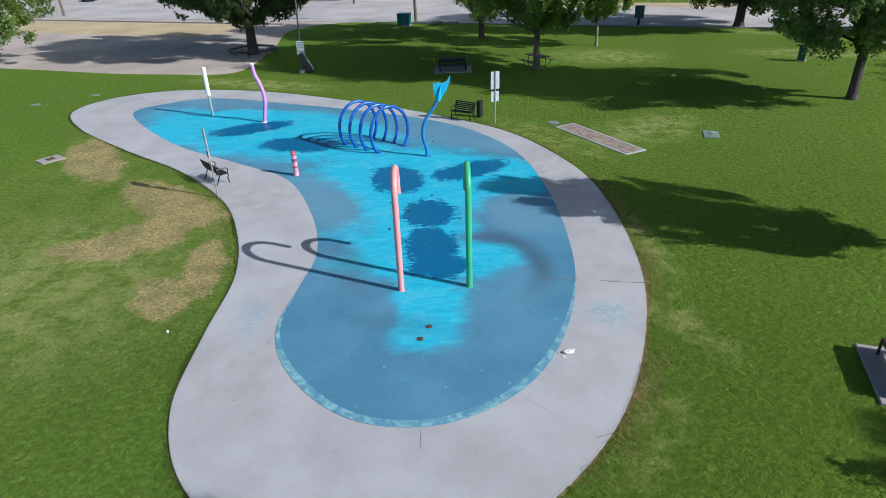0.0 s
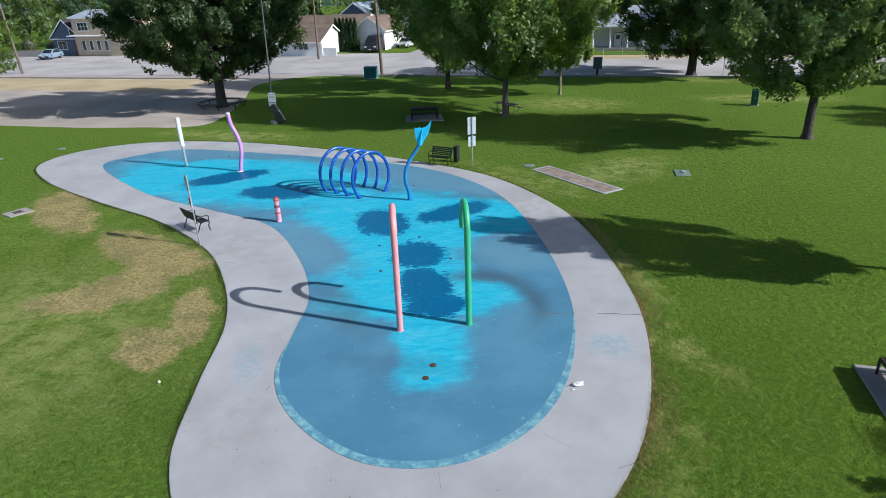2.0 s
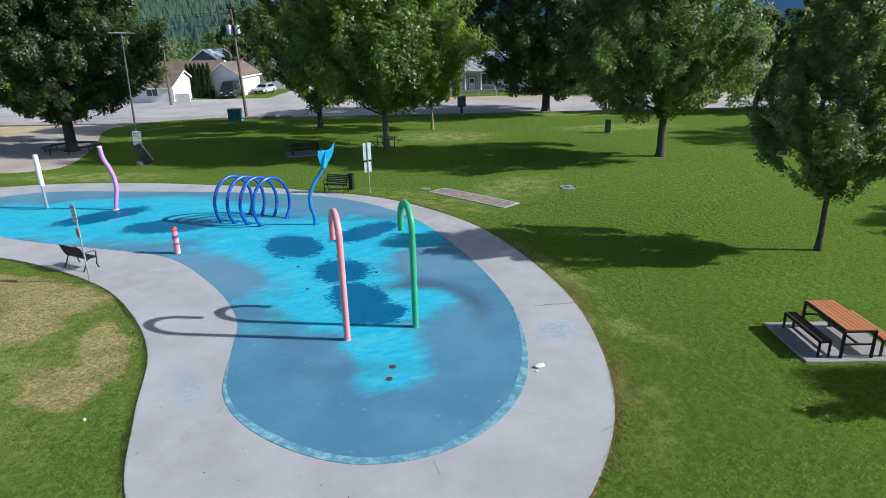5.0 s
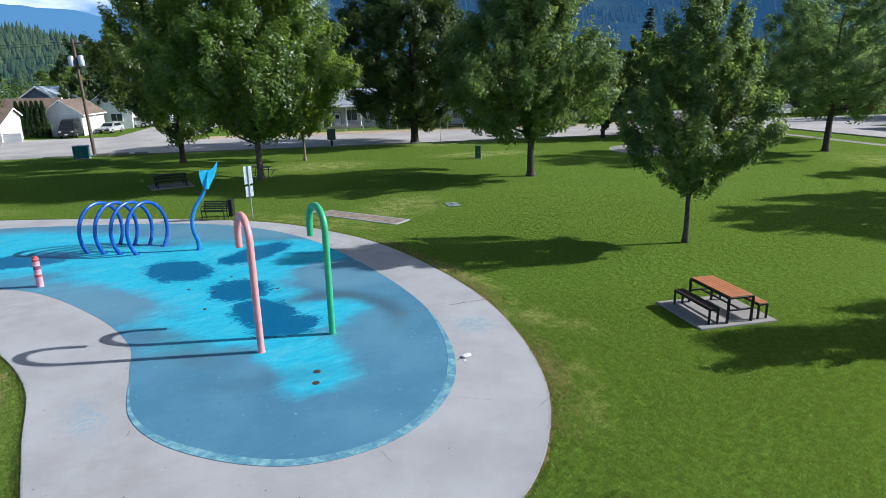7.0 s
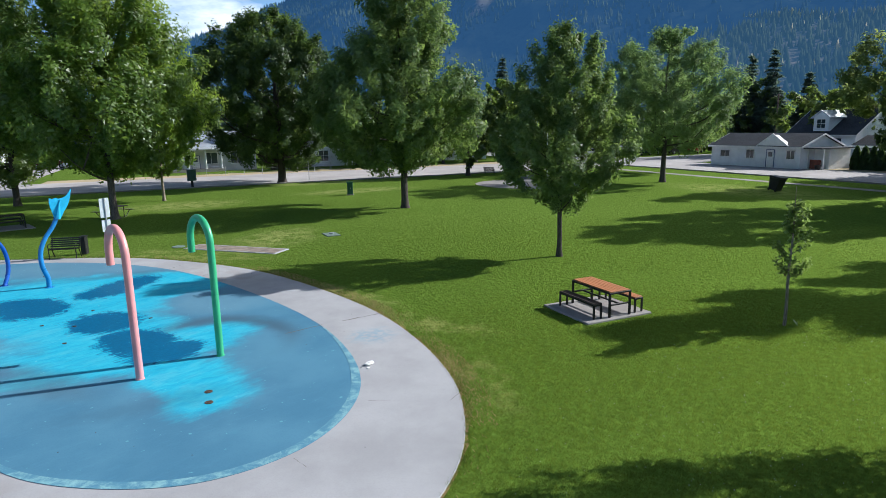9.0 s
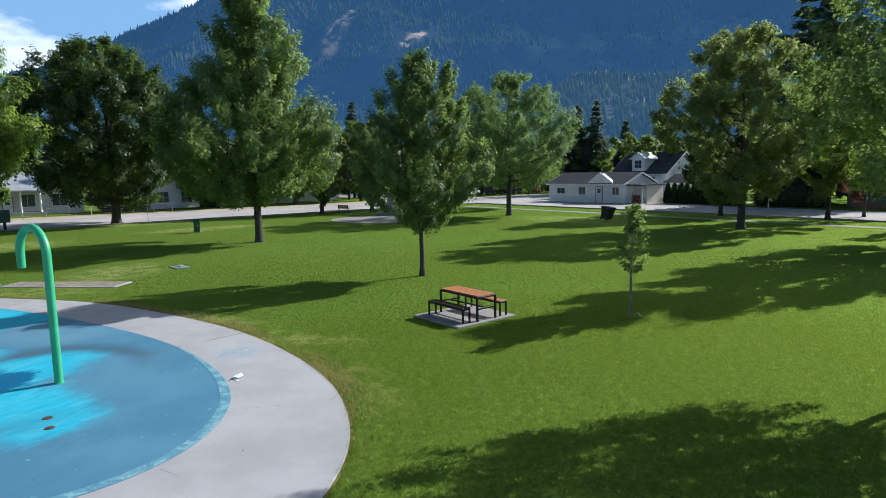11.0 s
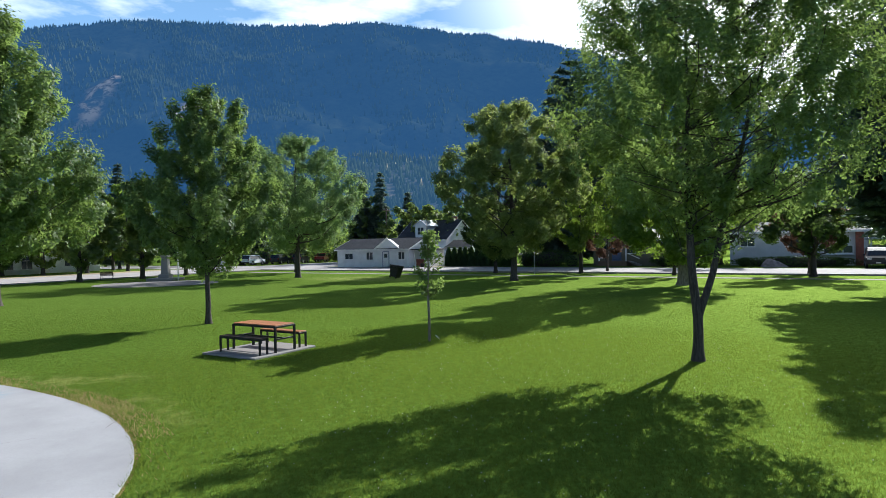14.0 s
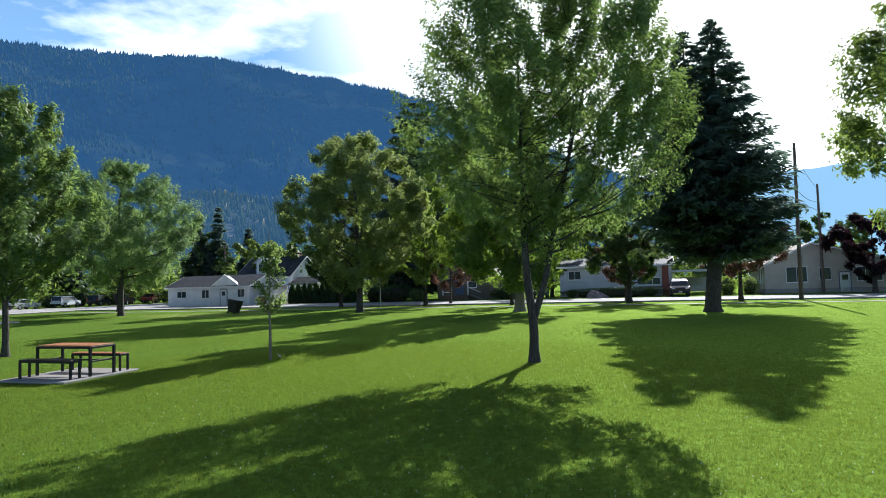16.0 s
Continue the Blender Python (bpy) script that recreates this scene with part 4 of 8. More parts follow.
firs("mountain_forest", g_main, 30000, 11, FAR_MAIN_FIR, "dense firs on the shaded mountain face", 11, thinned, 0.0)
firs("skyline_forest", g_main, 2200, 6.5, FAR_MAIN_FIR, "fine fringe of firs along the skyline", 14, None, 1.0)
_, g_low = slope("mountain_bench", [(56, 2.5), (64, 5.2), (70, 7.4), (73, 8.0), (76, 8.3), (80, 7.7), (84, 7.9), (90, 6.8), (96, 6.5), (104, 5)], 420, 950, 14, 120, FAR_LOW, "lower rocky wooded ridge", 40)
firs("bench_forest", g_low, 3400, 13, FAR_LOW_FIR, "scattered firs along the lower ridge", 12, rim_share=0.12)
firs("rim_woods", g_low, 900, 9, FAR_RIM, "trees along the rim of the lower ridge, sunlight painted into their pale colour", 15, None, 0.9)
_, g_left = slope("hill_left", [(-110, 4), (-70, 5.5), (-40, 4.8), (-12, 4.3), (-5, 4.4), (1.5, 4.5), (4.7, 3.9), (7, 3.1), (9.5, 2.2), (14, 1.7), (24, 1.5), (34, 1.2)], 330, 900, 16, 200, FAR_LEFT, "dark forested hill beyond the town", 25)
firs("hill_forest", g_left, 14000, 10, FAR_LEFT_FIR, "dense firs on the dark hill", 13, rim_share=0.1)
slope("range_far", [(-30, 3), (-12, 5.2), (0, 6.1), (5, 5.8), (9, 5.0), (16, 4.4), (26, 4.2), (34, 4)], 2200, 3900, 10, 80, FAR_PALE, "distant mountain range, its pale blue haze painted as glow", 120)
slope("range_sunward", [(104, 5), (112, 7.0), (118, 8.0), (125, 8.4), (131, 8.5), (140, 9), (165, 8), (210, 6), (250, 6)], 1900, 3300, 10, 120, FAR_GLARE, "mountain range towards the sun, pale haze painted as glow", 120)

# ---- trees ----
def leaf_cloud(name, at, normal, length, width, material, rng, fold=0.25, way=None, tri=False):
    """Leaves as small folded blades round the given points."""
    n = len(at)
    normal = normal / np.linalg.norm(normal, axis=1, keepdims=True)
    t = rng.normal(size=(n, 3)) if way is None else way + rng.normal(size=(n, 3)) * 0.35
    t -= normal * (t * normal).sum(1, keepdims=True)
    t /= np.linalg.norm(t, axis=1, keepdims=True) + 1e-9
    b = np.cross(normal, t)
    length, width = length[:, None], width[:, None]
    lift = normal * width * fold
    if tri:
        verts = np.stack([at - t * length * 0.4 + b * width / 2, at + t * length * 0.6 + lift, at - t * length * 0.4 - b * width / 2], 1).reshape(-1, 3)
        return raw_mesh(name, verts, np.arange(n * 3).reshape(-1, 3), material)
    verts = np.stack([at - t * length / 2, at + b * width / 2 + lift - t * length * 0.05, at + t * length / 2, at - b * width / 2 + lift - t * length * 0.05], 1).reshape(-1, 3)
    faces = np.arange(n * 4).reshape(-1, 4)
    return raw_mesh(name, verts, faces, material)


def crown_shape(kind, s):
    if kind == "round":
        return np.sin(np.pi * np.clip(s, 0, 1) ** 0.85) ** 0.55
    if kind == "cone":
        return np.minimum(1.0, (s + 0.03) / 0.16) ** 0.6 * (1.0 - s) ** 0.62
    if kind == "oval":
        return np.minimum(1.0, (s + 0.02) / 0.3) ** 0.7 * np.clip(1.03 - s, 0, 1) ** 0.5 * 1.05
    if kind == "vase":
        return np.sin(np.pi * np.clip(s, 0.0, 1) ** 1.35 * 0.98 + 0.02) ** 0.5
    return np.sin(np.pi * np.clip(s, 0.0, 1.0) ** 0.75 * 0.97 + 0.02) ** 0.5


def broadleaf(name, x, y, h, r, low, material, bark, label, leaves=12000, size=0.2, kind="oval", seed=1, trunk=0.2, clumps=120, limbs=18, stems=None, off=(0, 0), loose=1.0, slim=0.55, twigs=0, under=0.0, foot=0.0):
    """A tree: flared trunk, limbs that reach into the crown, and a crown of leaf clumps with gaps."""
    rng = np.random.default_rng(seed)
    tree = thing(name, pose(x, y, 0), label, "tree")
    # boughs: large lobes inside an uneven crown, each made of many small sprays
    lobes = max(24, int(clumps * 0.5))
    grid = np.linspace(0.0, 0.97, 200)
    weight = np.cumsum(np.clip(crown_shape(kind, grid), 0.3, 1.0))
    s = np.interp((np.arange(lobes) + rng.uniform(0, 1, lobes)) / lobes, weight / weight[-1], grid)
    a = np.arange(len(s)) * 2.39996 + rng.uniform(-0.35, 0.35, len(s))
    ragged = 1 + rng.uniform(-0.16, 0.1, len(s))
    big = r * rng.uniform(0.15, 0.3, len(s)) * (0.6 + 0.4 * crown_shape(kind, s))
    reach = np.maximum(0.04 * r, r * crown_shape(kind, s) * ragged - big * 0.75)
    inner = rng.uniform(0, 1, len(s)) < 0.36
    reach = np.where(inner, reach * rng.uniform(0.15, 0.7, len(s)), reach)
    hub = np.stack([off[0] * (0.3 + 0.7 * s) + np.cos(a) * reach, off[1] * (0.3 + 0.7 * s) + np.sin(a) * reach, low + (h - low) * s], 1)
    hub[:, 2] -= under * (reach / r) ** 2 * r
    lift = {"cone": 1.3, "oval": 1.5, "vase": 1.5, "spread": 1.3}.get(kind, 0.75)
    axis = np.stack([np.cos(a) * 0.8, np.sin(a) * 0.8, lift * (0.45 + 0.8 * s)], 1)
    axis /= np.linalg.norm(axis, axis=1, keepdims=True)
    long = {"cone": 1.6, "oval": 1.75, "vase": 1.7, "spread": 1.7}.get(kind, 1.2)
    each = np.maximum(6, (clumps * 4.6 * big**2 / (big**2).sum()).astype(int))
    owner = np.repeat(np.arange(len(hub)), each)
    # sprays sit on the outer and upper side of each lobe, so that its underside stays open and dark
    away = hub - np.array([off[0], off[1], low + (h - low) * 0.25])
    away /= np.linalg.norm(away, axis=1, keepdims=True) + 1e-6
    d = rng.normal(size=(len(owner), 3)) * 0.8 + away[owner] * 0.6 + axis[owner] * 0.3 + np.array([0, 0, 0.3])
    d /= np.linalg.norm(d, axis=1, keepdims=True)
    ball = big[owner][:, None] * d * rng.uniform(0.4, 1, (len(owner), 1))
    along = (ball * axis[owner]).sum(1, keepdims=True)
    mid = hub[owner] + ball + axis[owner] * along * (long - 1)
    face = d
    cr = r * (0.045 + 0.05 * rng.uniform(0, 1, len(mid)) ** 2) * loose + 0.07
    mid[:, 2] = np.clip(mid[:, 2], low * 0.85, h - cr * 0.4)
    # wood
    wood = Mesh()
    legs = stems or [((0, 0), 1.0)]
    forks = []
    for (bx, by), thick in legs:
        top = low + (h - low) * (0.8 if len(legs) == 1 else 0.7)
        pts, rad = [], []
        for k in range(9):
            w = k / 8
            sway = 0.05 * r * w
            spread = max(0.0, w - foot / top) / (1 - foot / top)
            spread = spread**0.75
            pts.append((bx * spread + off[0] * 0.4 * w**2 + rng.normal() * sway * 0.4, by * spread + off[1] * 0.4 * w**2 + rng.normal() * sway * 0.4, -0.05 + top * w))
            flare = 1 + 0.55 * max(0.0, 1 - w * 14)
            rad.append(max(0.02, trunk * thick * flare * (1 - 0.88 * w)))
        line = open_curve([pts[0], (pts[0][0], pts[0][1], 0.25), *pts[1:]], 3)
        steps = np.linspace(0, 1, len(line))
        ws = np.array([max(0.0, p.z) / top for p in line])
        wood.tube(line, [max(0.018, trunk * thick * (1 + 0.4 * max(0.0, 1 - w * top / 0.35)) * (1 - 0.88 * w)) for w in ws], 10)
        forks.append(line)
    ends = [hub[q] for q in rng.permutation(len(hub))[:limbs]] + [mid[q] for q in rng.permutation(len(mid))[:twigs]]
    for n, q in enumerate(ends):
        end = Vector(q)
        line = forks[n % len(forks)]
        flat = math.hypot(end.x, end.y)
        want = max(low * 0.75, min(end.z - 0.25 * flat - 0.3, end.z - 0.75 * flat + 0.2 * r))
        best = min(line, key=lambda p: abs(p.z - want))
        w = best.z / max(0.1, line[-1].z)
        thick = max(0.012, trunk * (1 - 0.88 * w) * (0.42 if n < limbs else 0.16))
        bend = best.lerp(end, 0.5) + Vector((rng.normal() * 0.06 * r, rng.normal() * 0.06 * r, -0.08 * flat + rng.normal() * 0.04 * r))
        path = open_curve([best, bend, end], 5)
        wood.tube(path, [max(0.008, thick * (1 - 0.85 * i / (len(path) - 1))) for i in range(len(path))], 6, cap=False)
        for _ in range(2):
            tip = Vector(mid[int(np.argmin(np.linalg.norm(mid - np.array(path[6]) - rng.normal(size=3) * 0.2 * r, axis=1)))])
            if (tip - path[5]).length < 0.9 * r:
                sub = open_curve([path[5], path[5].lerp(tip, 0.5) + Vector((0, 0, 0.05 * r)), tip], 3)
                wood.tube(sub, [max(0.006, thick * 0.45 * (1 - 0.8 * i / (len(sub) - 1))) for i in range(len(sub))], 5, cap=False)
    part("trunk", wood, bark, tree, smooth=True)
    # leaves
    leaves = int(leaves * 2.3)
    size = size * 1.12
    share = cr**2 * (0.6 + 0.8 * rng.uniform(0, 1, len(cr)))
    count = np.maximum(8, (leaves * share / share.sum()).astype(int))
    c = np.repeat(mid, count, 0)
    rr = np.repeat(cr, count)[:, None]
    d = rng.normal(size=c.shape)
    d /= np.linalg.norm(d, axis=1, keepdims=True)
    shell = rng.uniform(0.0, 1, (len(c), 1)) ** 0.5
    spray = np.where(rng.uniform(0, 1, (len(c), 1)) < 0.1, 1.35, 1.0)
    lean = np.repeat(axis[owner], count, 0)
    ball = d * shell * spray * rr
    at = c + ball * 0.85 + lean * (ball * lean).sum(1, keepdims=True) * (long - 0.7)
    normal = d * 0.3 + np.repeat(face, count, 0) * 0.9 + np.array([0, 0, 0.35]) + rng.normal(size=c.shape) * 0.4
    length = size * rng.uniform(0.65, 1.35, len(c))
    part("crown", leaf_cloud("crown", at, normal, length, length * slim * rng.uniform(0.8, 1.2, len(c)), material, rng, tri=True), material, tree)
    return tree


def spruce(name, x, y, h, r, low, label, seed, trunk=0.3, whorls=34, per=9, needles=1.0, material=None, tops=((0, 0, 1.0),), droop=0.35, spray=1.0, full=0.8):
    """A conifer: straight trunk, whorls of drooping boughs, each fringed with needle sprays."""
    rng = np.random.default_rng(seed)
    tree = thing(name, pose(x, y, 0), label, "tree")
    wood, at, nor, way, ln = Mesh(), [], [], [], []
    for nth, (tx, ty, share) in enumerate(tops):
        top = h * share
        second = nth > 0
        if second:
            wood.tube([(0, 0, top * 0.24), (tx * 0.8, ty * 0.8, top * 0.34), (tx, ty, top * 0.5), (tx, ty, top)], [trunk * 0.6, trunk * 0.55, trunk * 0.45, 0.02], 10)
        else:
            wood.tube([(0, 0, -0.05), (0, 0, 0.35), (tx, ty, top * 0.5), (tx, ty, top)], [trunk * 1.35, trunk, trunk * 0.55, 0.02], 10)
        for k in range(whorls // 5 if second else 0, whorls):
            w = (k + rng.uniform(-0.3, 0.3)) / whorls
            w = min(max(w, 0.0), 0.985)
            z = low + (top - low) * w
            reach = r * share * (1 - w) ** (full + 0.25 * w) * min(1.0, 0.55 + w * 2.2) + 0.2
            for b in range(max(4, int(per * (1 - 0.4 * w)))):
                ang = rng.uniform(0, 2 * math.pi)
                len_b = reach * rng.uniform(0.72, 1.1)
                ux, uy = math.cos(ang), math.sin(ang)
                steps = np.linspace(0, 1, 4)
                line = [Vector((tx + ux * len_b * q, ty + uy * len_b * q, z - droop * len_b * (q - 0.45 * q * q) + 0.12 * len_b * q**3)) for q in steps]
                wood.tube(line, [max(0.008, 0.02 + 0.02 * (1 - w)) * (1 - 0.8 * q) for q in steps], 4, cap=False)
                count = max(6, int(len_b * 17 * needles))
                q = rng.uniform(0.08, 1.0, count) ** 0.8
                base = np.stack([tx + ux * len_b * q, ty + uy * len_b * q, z - droop * len_b * (q - 0.45 * q * q) + 0.12 * len_b * q**3], 1)
                side = rng.choice([-1, 1], count) * (0.55 + 0.4 * rng.uniform(0, 1, count)) * (1 - 0.5 * q)
                dirs = np.stack([ux - uy * side * 1.2, uy + ux * side * 1.2, -0.45 - 0.4 * rng.uniform(0, 1, count)], 1)
                spread = 0.13 * len_b + 0.12
                at.append(base + dirs * (rng.uniform(0.2, 1.0, (count, 1)) * spread))
                way.append(dirs)
                nor.append(np.stack([rng.normal(size=count) * 0.5, rng.normal(size=count) * 0.5, np.ones(count)], 1))
                ln.append(rng.uniform(0.4, 0.8, count) * (0.8 + 0.2 * (1 - w)) / needles**0.35 * spray)
    part("trunk", wood, BARK_DARK, tree, smooth=True)
    at, nor, way, ln = np.concatenate(at), np.concatenate(nor), np.concatenate(way), np.concatenate(ln)
    part("crown", leaf_cloud("crown", at, nor, ln, ln * 0.34, material or NEEDLES, rng, 0.15, way), material or NEEDLES, tree)
    return tree


# the park's own trees
broadleaf("ash_tree", 24.3, 16.8, 16.0, 5.9, 3.3, LEAF_ASH, BARK_DARK, "tall pyramidal ash tree with a straight grey trunk on the lawn", 45500, 0.2, "cone", 3, 0.26, 230, 34)
broadleaf("linden_tree", 9.5, 28.1, 17.6, 7.0, 3.6, LEAF_LIME, BARK, "large dense bright green tree beside a picnic table", 66500, 0.2, "cone", 5, 0.23, 270, 26, loose=1.0)
broadleaf("maple_tree", 7.5, 42.4, 15.6, 6.2, 2.4, LEAF_MAPLE, BARK_DARK, "tall dense maple with a dark trunk near the street", 35000, 0.222, "oval", 7, 0.25, 170, 18)
broadleaf("young_linden", 16.0, 36.0, 8.6, 3.2, 2.1, LEAF_LIME, BARK_PALE, "slim young bright green tree on the lawn", 12600, 0.199, "oval", 8, 0.12, 80, 14)
broadleaf("dark_maple", 30.8, 42.0, 16.4, 8.2, 2.3, LEAF_DARK, BARK_DARK, "broad dark maple with a thick leaning trunk near the street", 56000, 0.244, "round", 9, 0.42, 240, 22, off=(-1.0, 0.4))
broadleaf("green_ash", 17.05, -0.1, 9.1, 2.75, 2.1, LEAF_ASH, BARK_DARK, "medium ash tree with glossy leaves on the lawn", 30000, 0.115, "oval", 12, 0.11, 170, 34, off=(0.25, 0.1), twigs=18, loose=0.85)
broadleaf("locust_tree", 51.5, 10.4, 13.6, 6.1, 3.2, LEAF_LOCUST, BARK_DARK, "airy feathery locust tree by the corner", 31000, 0.222, "round", 14, 0.26, 190, 26, slim=0.35)
broadleaf("locust_tree", 63.6, 15.6, 11.4, 5.4, 3.0, LEAF_LOCUST, BARK_DARK, "airy locust tree leaning by the street", 12600, 0.282, "round", 15, 0.22, 100, 14, off=(0.8, 0.6), slim=0.35)
broadleaf("seeding_maple", 43.2, -10.9, 13.6, 5.6, 2.3, LEAF_GOLD, BARK_DARK, "spreading maple hung with yellowish seeds on the lawn", 45500, 0.185, "round", 16, 0.28, 210, 30, off=(0.2, 0.5), loose=0.9)
broadleaf("twin_stem_ash", 10.3, -16.8, 10.8, 3.5, 3.3, LEAF_ASH, BARK_DARK, "forked two-stemmed ash tree close by on the lawn", 52000, 0.088, "spread", 18, 0.125, 300, 60, stems=[((0.3, 0.5), 1.0), ((0.4, -1.5), 0.8)], off=(0.7, -1.2), loose=0.7, twigs=50, foot=1.15)
broadleaf("boulevard_maple", 36.8, -22.2, 17.8, 4.9, 2.0, LEAF_LIME, BARK_PALE, "bright green boulevard tree with a stout grey trunk", 42000, 0.195, "cone", 20, 0.36, 180, 24, off=(-1.0, 1.4))
broadleaf("boulevard_tree", 48.4, -24.0, 7.4, 2.4, 2.6, LEAF_MAPLE, BARK_DARK, "small dark street tree", 7000, 0.215, "oval", 21, 0.15, 50, 12)
broadleaf("boulevard_tree", 44.6, -33.2, 7.8, 4.2, 2.0, LEAF_DARK, BARK_DARK, "low spreading dark street tree with browned edges", 11200, 0.215, "round", 22, 0.24, 80, 14)
broadleaf("browned_tree", 48.5, -34.5, 6.2, 2.8, 1.8, LEAF_RUST, BARK_DARK, "thin half-browned street tree", 5040, 0.199, "round", 23, 0.15, 45, 14)
broadleaf("boulevard_tree", 42.8, -41.9, 6.8, 3.6, 2.4, LEAF_RUST, BARK_DARK, "browned spreading street tree with a forked stem", 7559, 0.215, "round", 24, 0.2, 60, 16)
broadleaf("street_maple", 56.1, -8.5, 8.4, 3.6, 1.8, LEAF_DARK, BARK_DARK, "dark street tree across the grass", 9800, 0.232, "oval", 25, 0.2, 70, 12)
broadleaf("street_crab", 53.8, -16.7, 12.4, 4.3, 2.4, LEAF_LIME, BARK_DARK, "bright green street tree before a bungalow", 17000, 0.215, "round", 26, 0.19, 110, 16)
broadleaf("browned_tree", 57.5, -19.5, 5.8, 2.6, 1.5, LEAF_RUST, BARK_DARK, "half-browned small tree before a house", 4200, 0.199, "round", 27, 0.13, 45, 12)
spruce("spruce_tree", 29.0, -31.9, 17.6, 4.7, 3.5, "tall dark spruce with drooping boughs and a bare lower trunk", 30, 0.46, 52, 12, 1.3, tops=((0.1, -0.8, 1.0), (0.4, 0.8, 0.96)), full=0.68)
broadleaf("mature_maple", 13.2, -34.4, 12.8, 5.2, 2.6, LEAF_MAPLE, BARK, "leafy maple at the far end of the lawn", 31500, 0.163, "round", 33, 0.3, 160, 20)
broadleaf("spreading_maple", -12.0, 39.3, 13.2, 7.2, 3.0, LEAF_DARK, BARK_DARK, "broad spreading maple with a dark trunk inside a ring seat", 59500, 0.222, "round", 35, 0.42, 250, 24, off=(0.3, 0), under=0.07)
broadleaf("spreading_maple", -33.2, 37.0, 11.5, 6.6, 1.6, LEAF_LIME, BARK_DARK, "broad leafy maple beside the gravel lot", 28000, 0.207, "round", 36, 0.34, 140, 18)

# the staked sapling
sap = thing("sapling", pose(13.05, -9.68, 0), "young staked sapling with sparse leaves and a pale wrapped stem", "tree")
part("trunk", Mesh().tube([(0, 0, -0.02), (0.02, 0, 0.6), (0.0, 0.02, 1.5), (0.03, 0, 2.4), (0.0, 0.02, 3.75)], [0.045, 0.04, 0.034, 0.02, 0.006], 8), BARK_PALE, sap, smooth=True)
rng_s = np.random.default_rng(40)
twig = Mesh()
pts = []
for k in range(34):
    z = rng_s.uniform(1.25, 3.3)
    ang, ln = rng_s.uniform(0, 6.28), rng_s.uniform(0.2, 0.55) * (1.15 - abs(z - 1.9) / 2.2)
    end = Vector((math.cos(ang) * ln, math.sin(ang) * ln, z + ln * 0.9))
    twig.tube([(0.01, 0, z), Vector((0.01, 0, z)).lerp(end, 0.6) + Vector((0, 0, -0.03)), end], [0.009, 0.006, 0.003], 4, cap=False)
    pts += [Vector((0.01, 0, z)).lerp(end, q) for q in rng_s.uniform(0.25, 1.05, 40)]
part("branches", twig, BARK, sap)
pts = np.array(pts) + rng_s.normal(size=(len(pts), 3)) * 0.05
part("crown", leaf_cloud("crown", pts, rng_s.normal(size=pts.shape) + np.array([0, 0, 0.6]), rng_s.uniform(0.07, 0.13, len(pts)), rng_s.uniform(0.05, 0.08, len(pts)), LEAF_ASH, rng_s), LEAF_ASH, sap)
tag = thing("plant_tag", pose(13.2, -9.95, 0, 0, 0, 30), "small white label stake at a sapling's foot", "label")
part("stake", Mesh().box((0, 0, 0.06), (0.02, 0.01, 0.14), 0.003), GALV, tag)
part("plate", Mesh().box((0, -0.02, 0.12), (0.16, 0.012, 0.11), 0.004, pose(0, 0, 0, -35)), WHITE, tag)

# town trees beyond the streets
def far_tree(u, v, h, r, material, seed, label, kind="oval", low=1.5):
    p = street(u, v).translation
    return broadleaf("town_tree", p.x, p.y, h, r, low, material, BARK_DARK, label, 9000 if material is LEAF_RED else 3300, 0.24 if material is LEAF_RED else 0.46, kind, seed, 0.25, 60, 8)


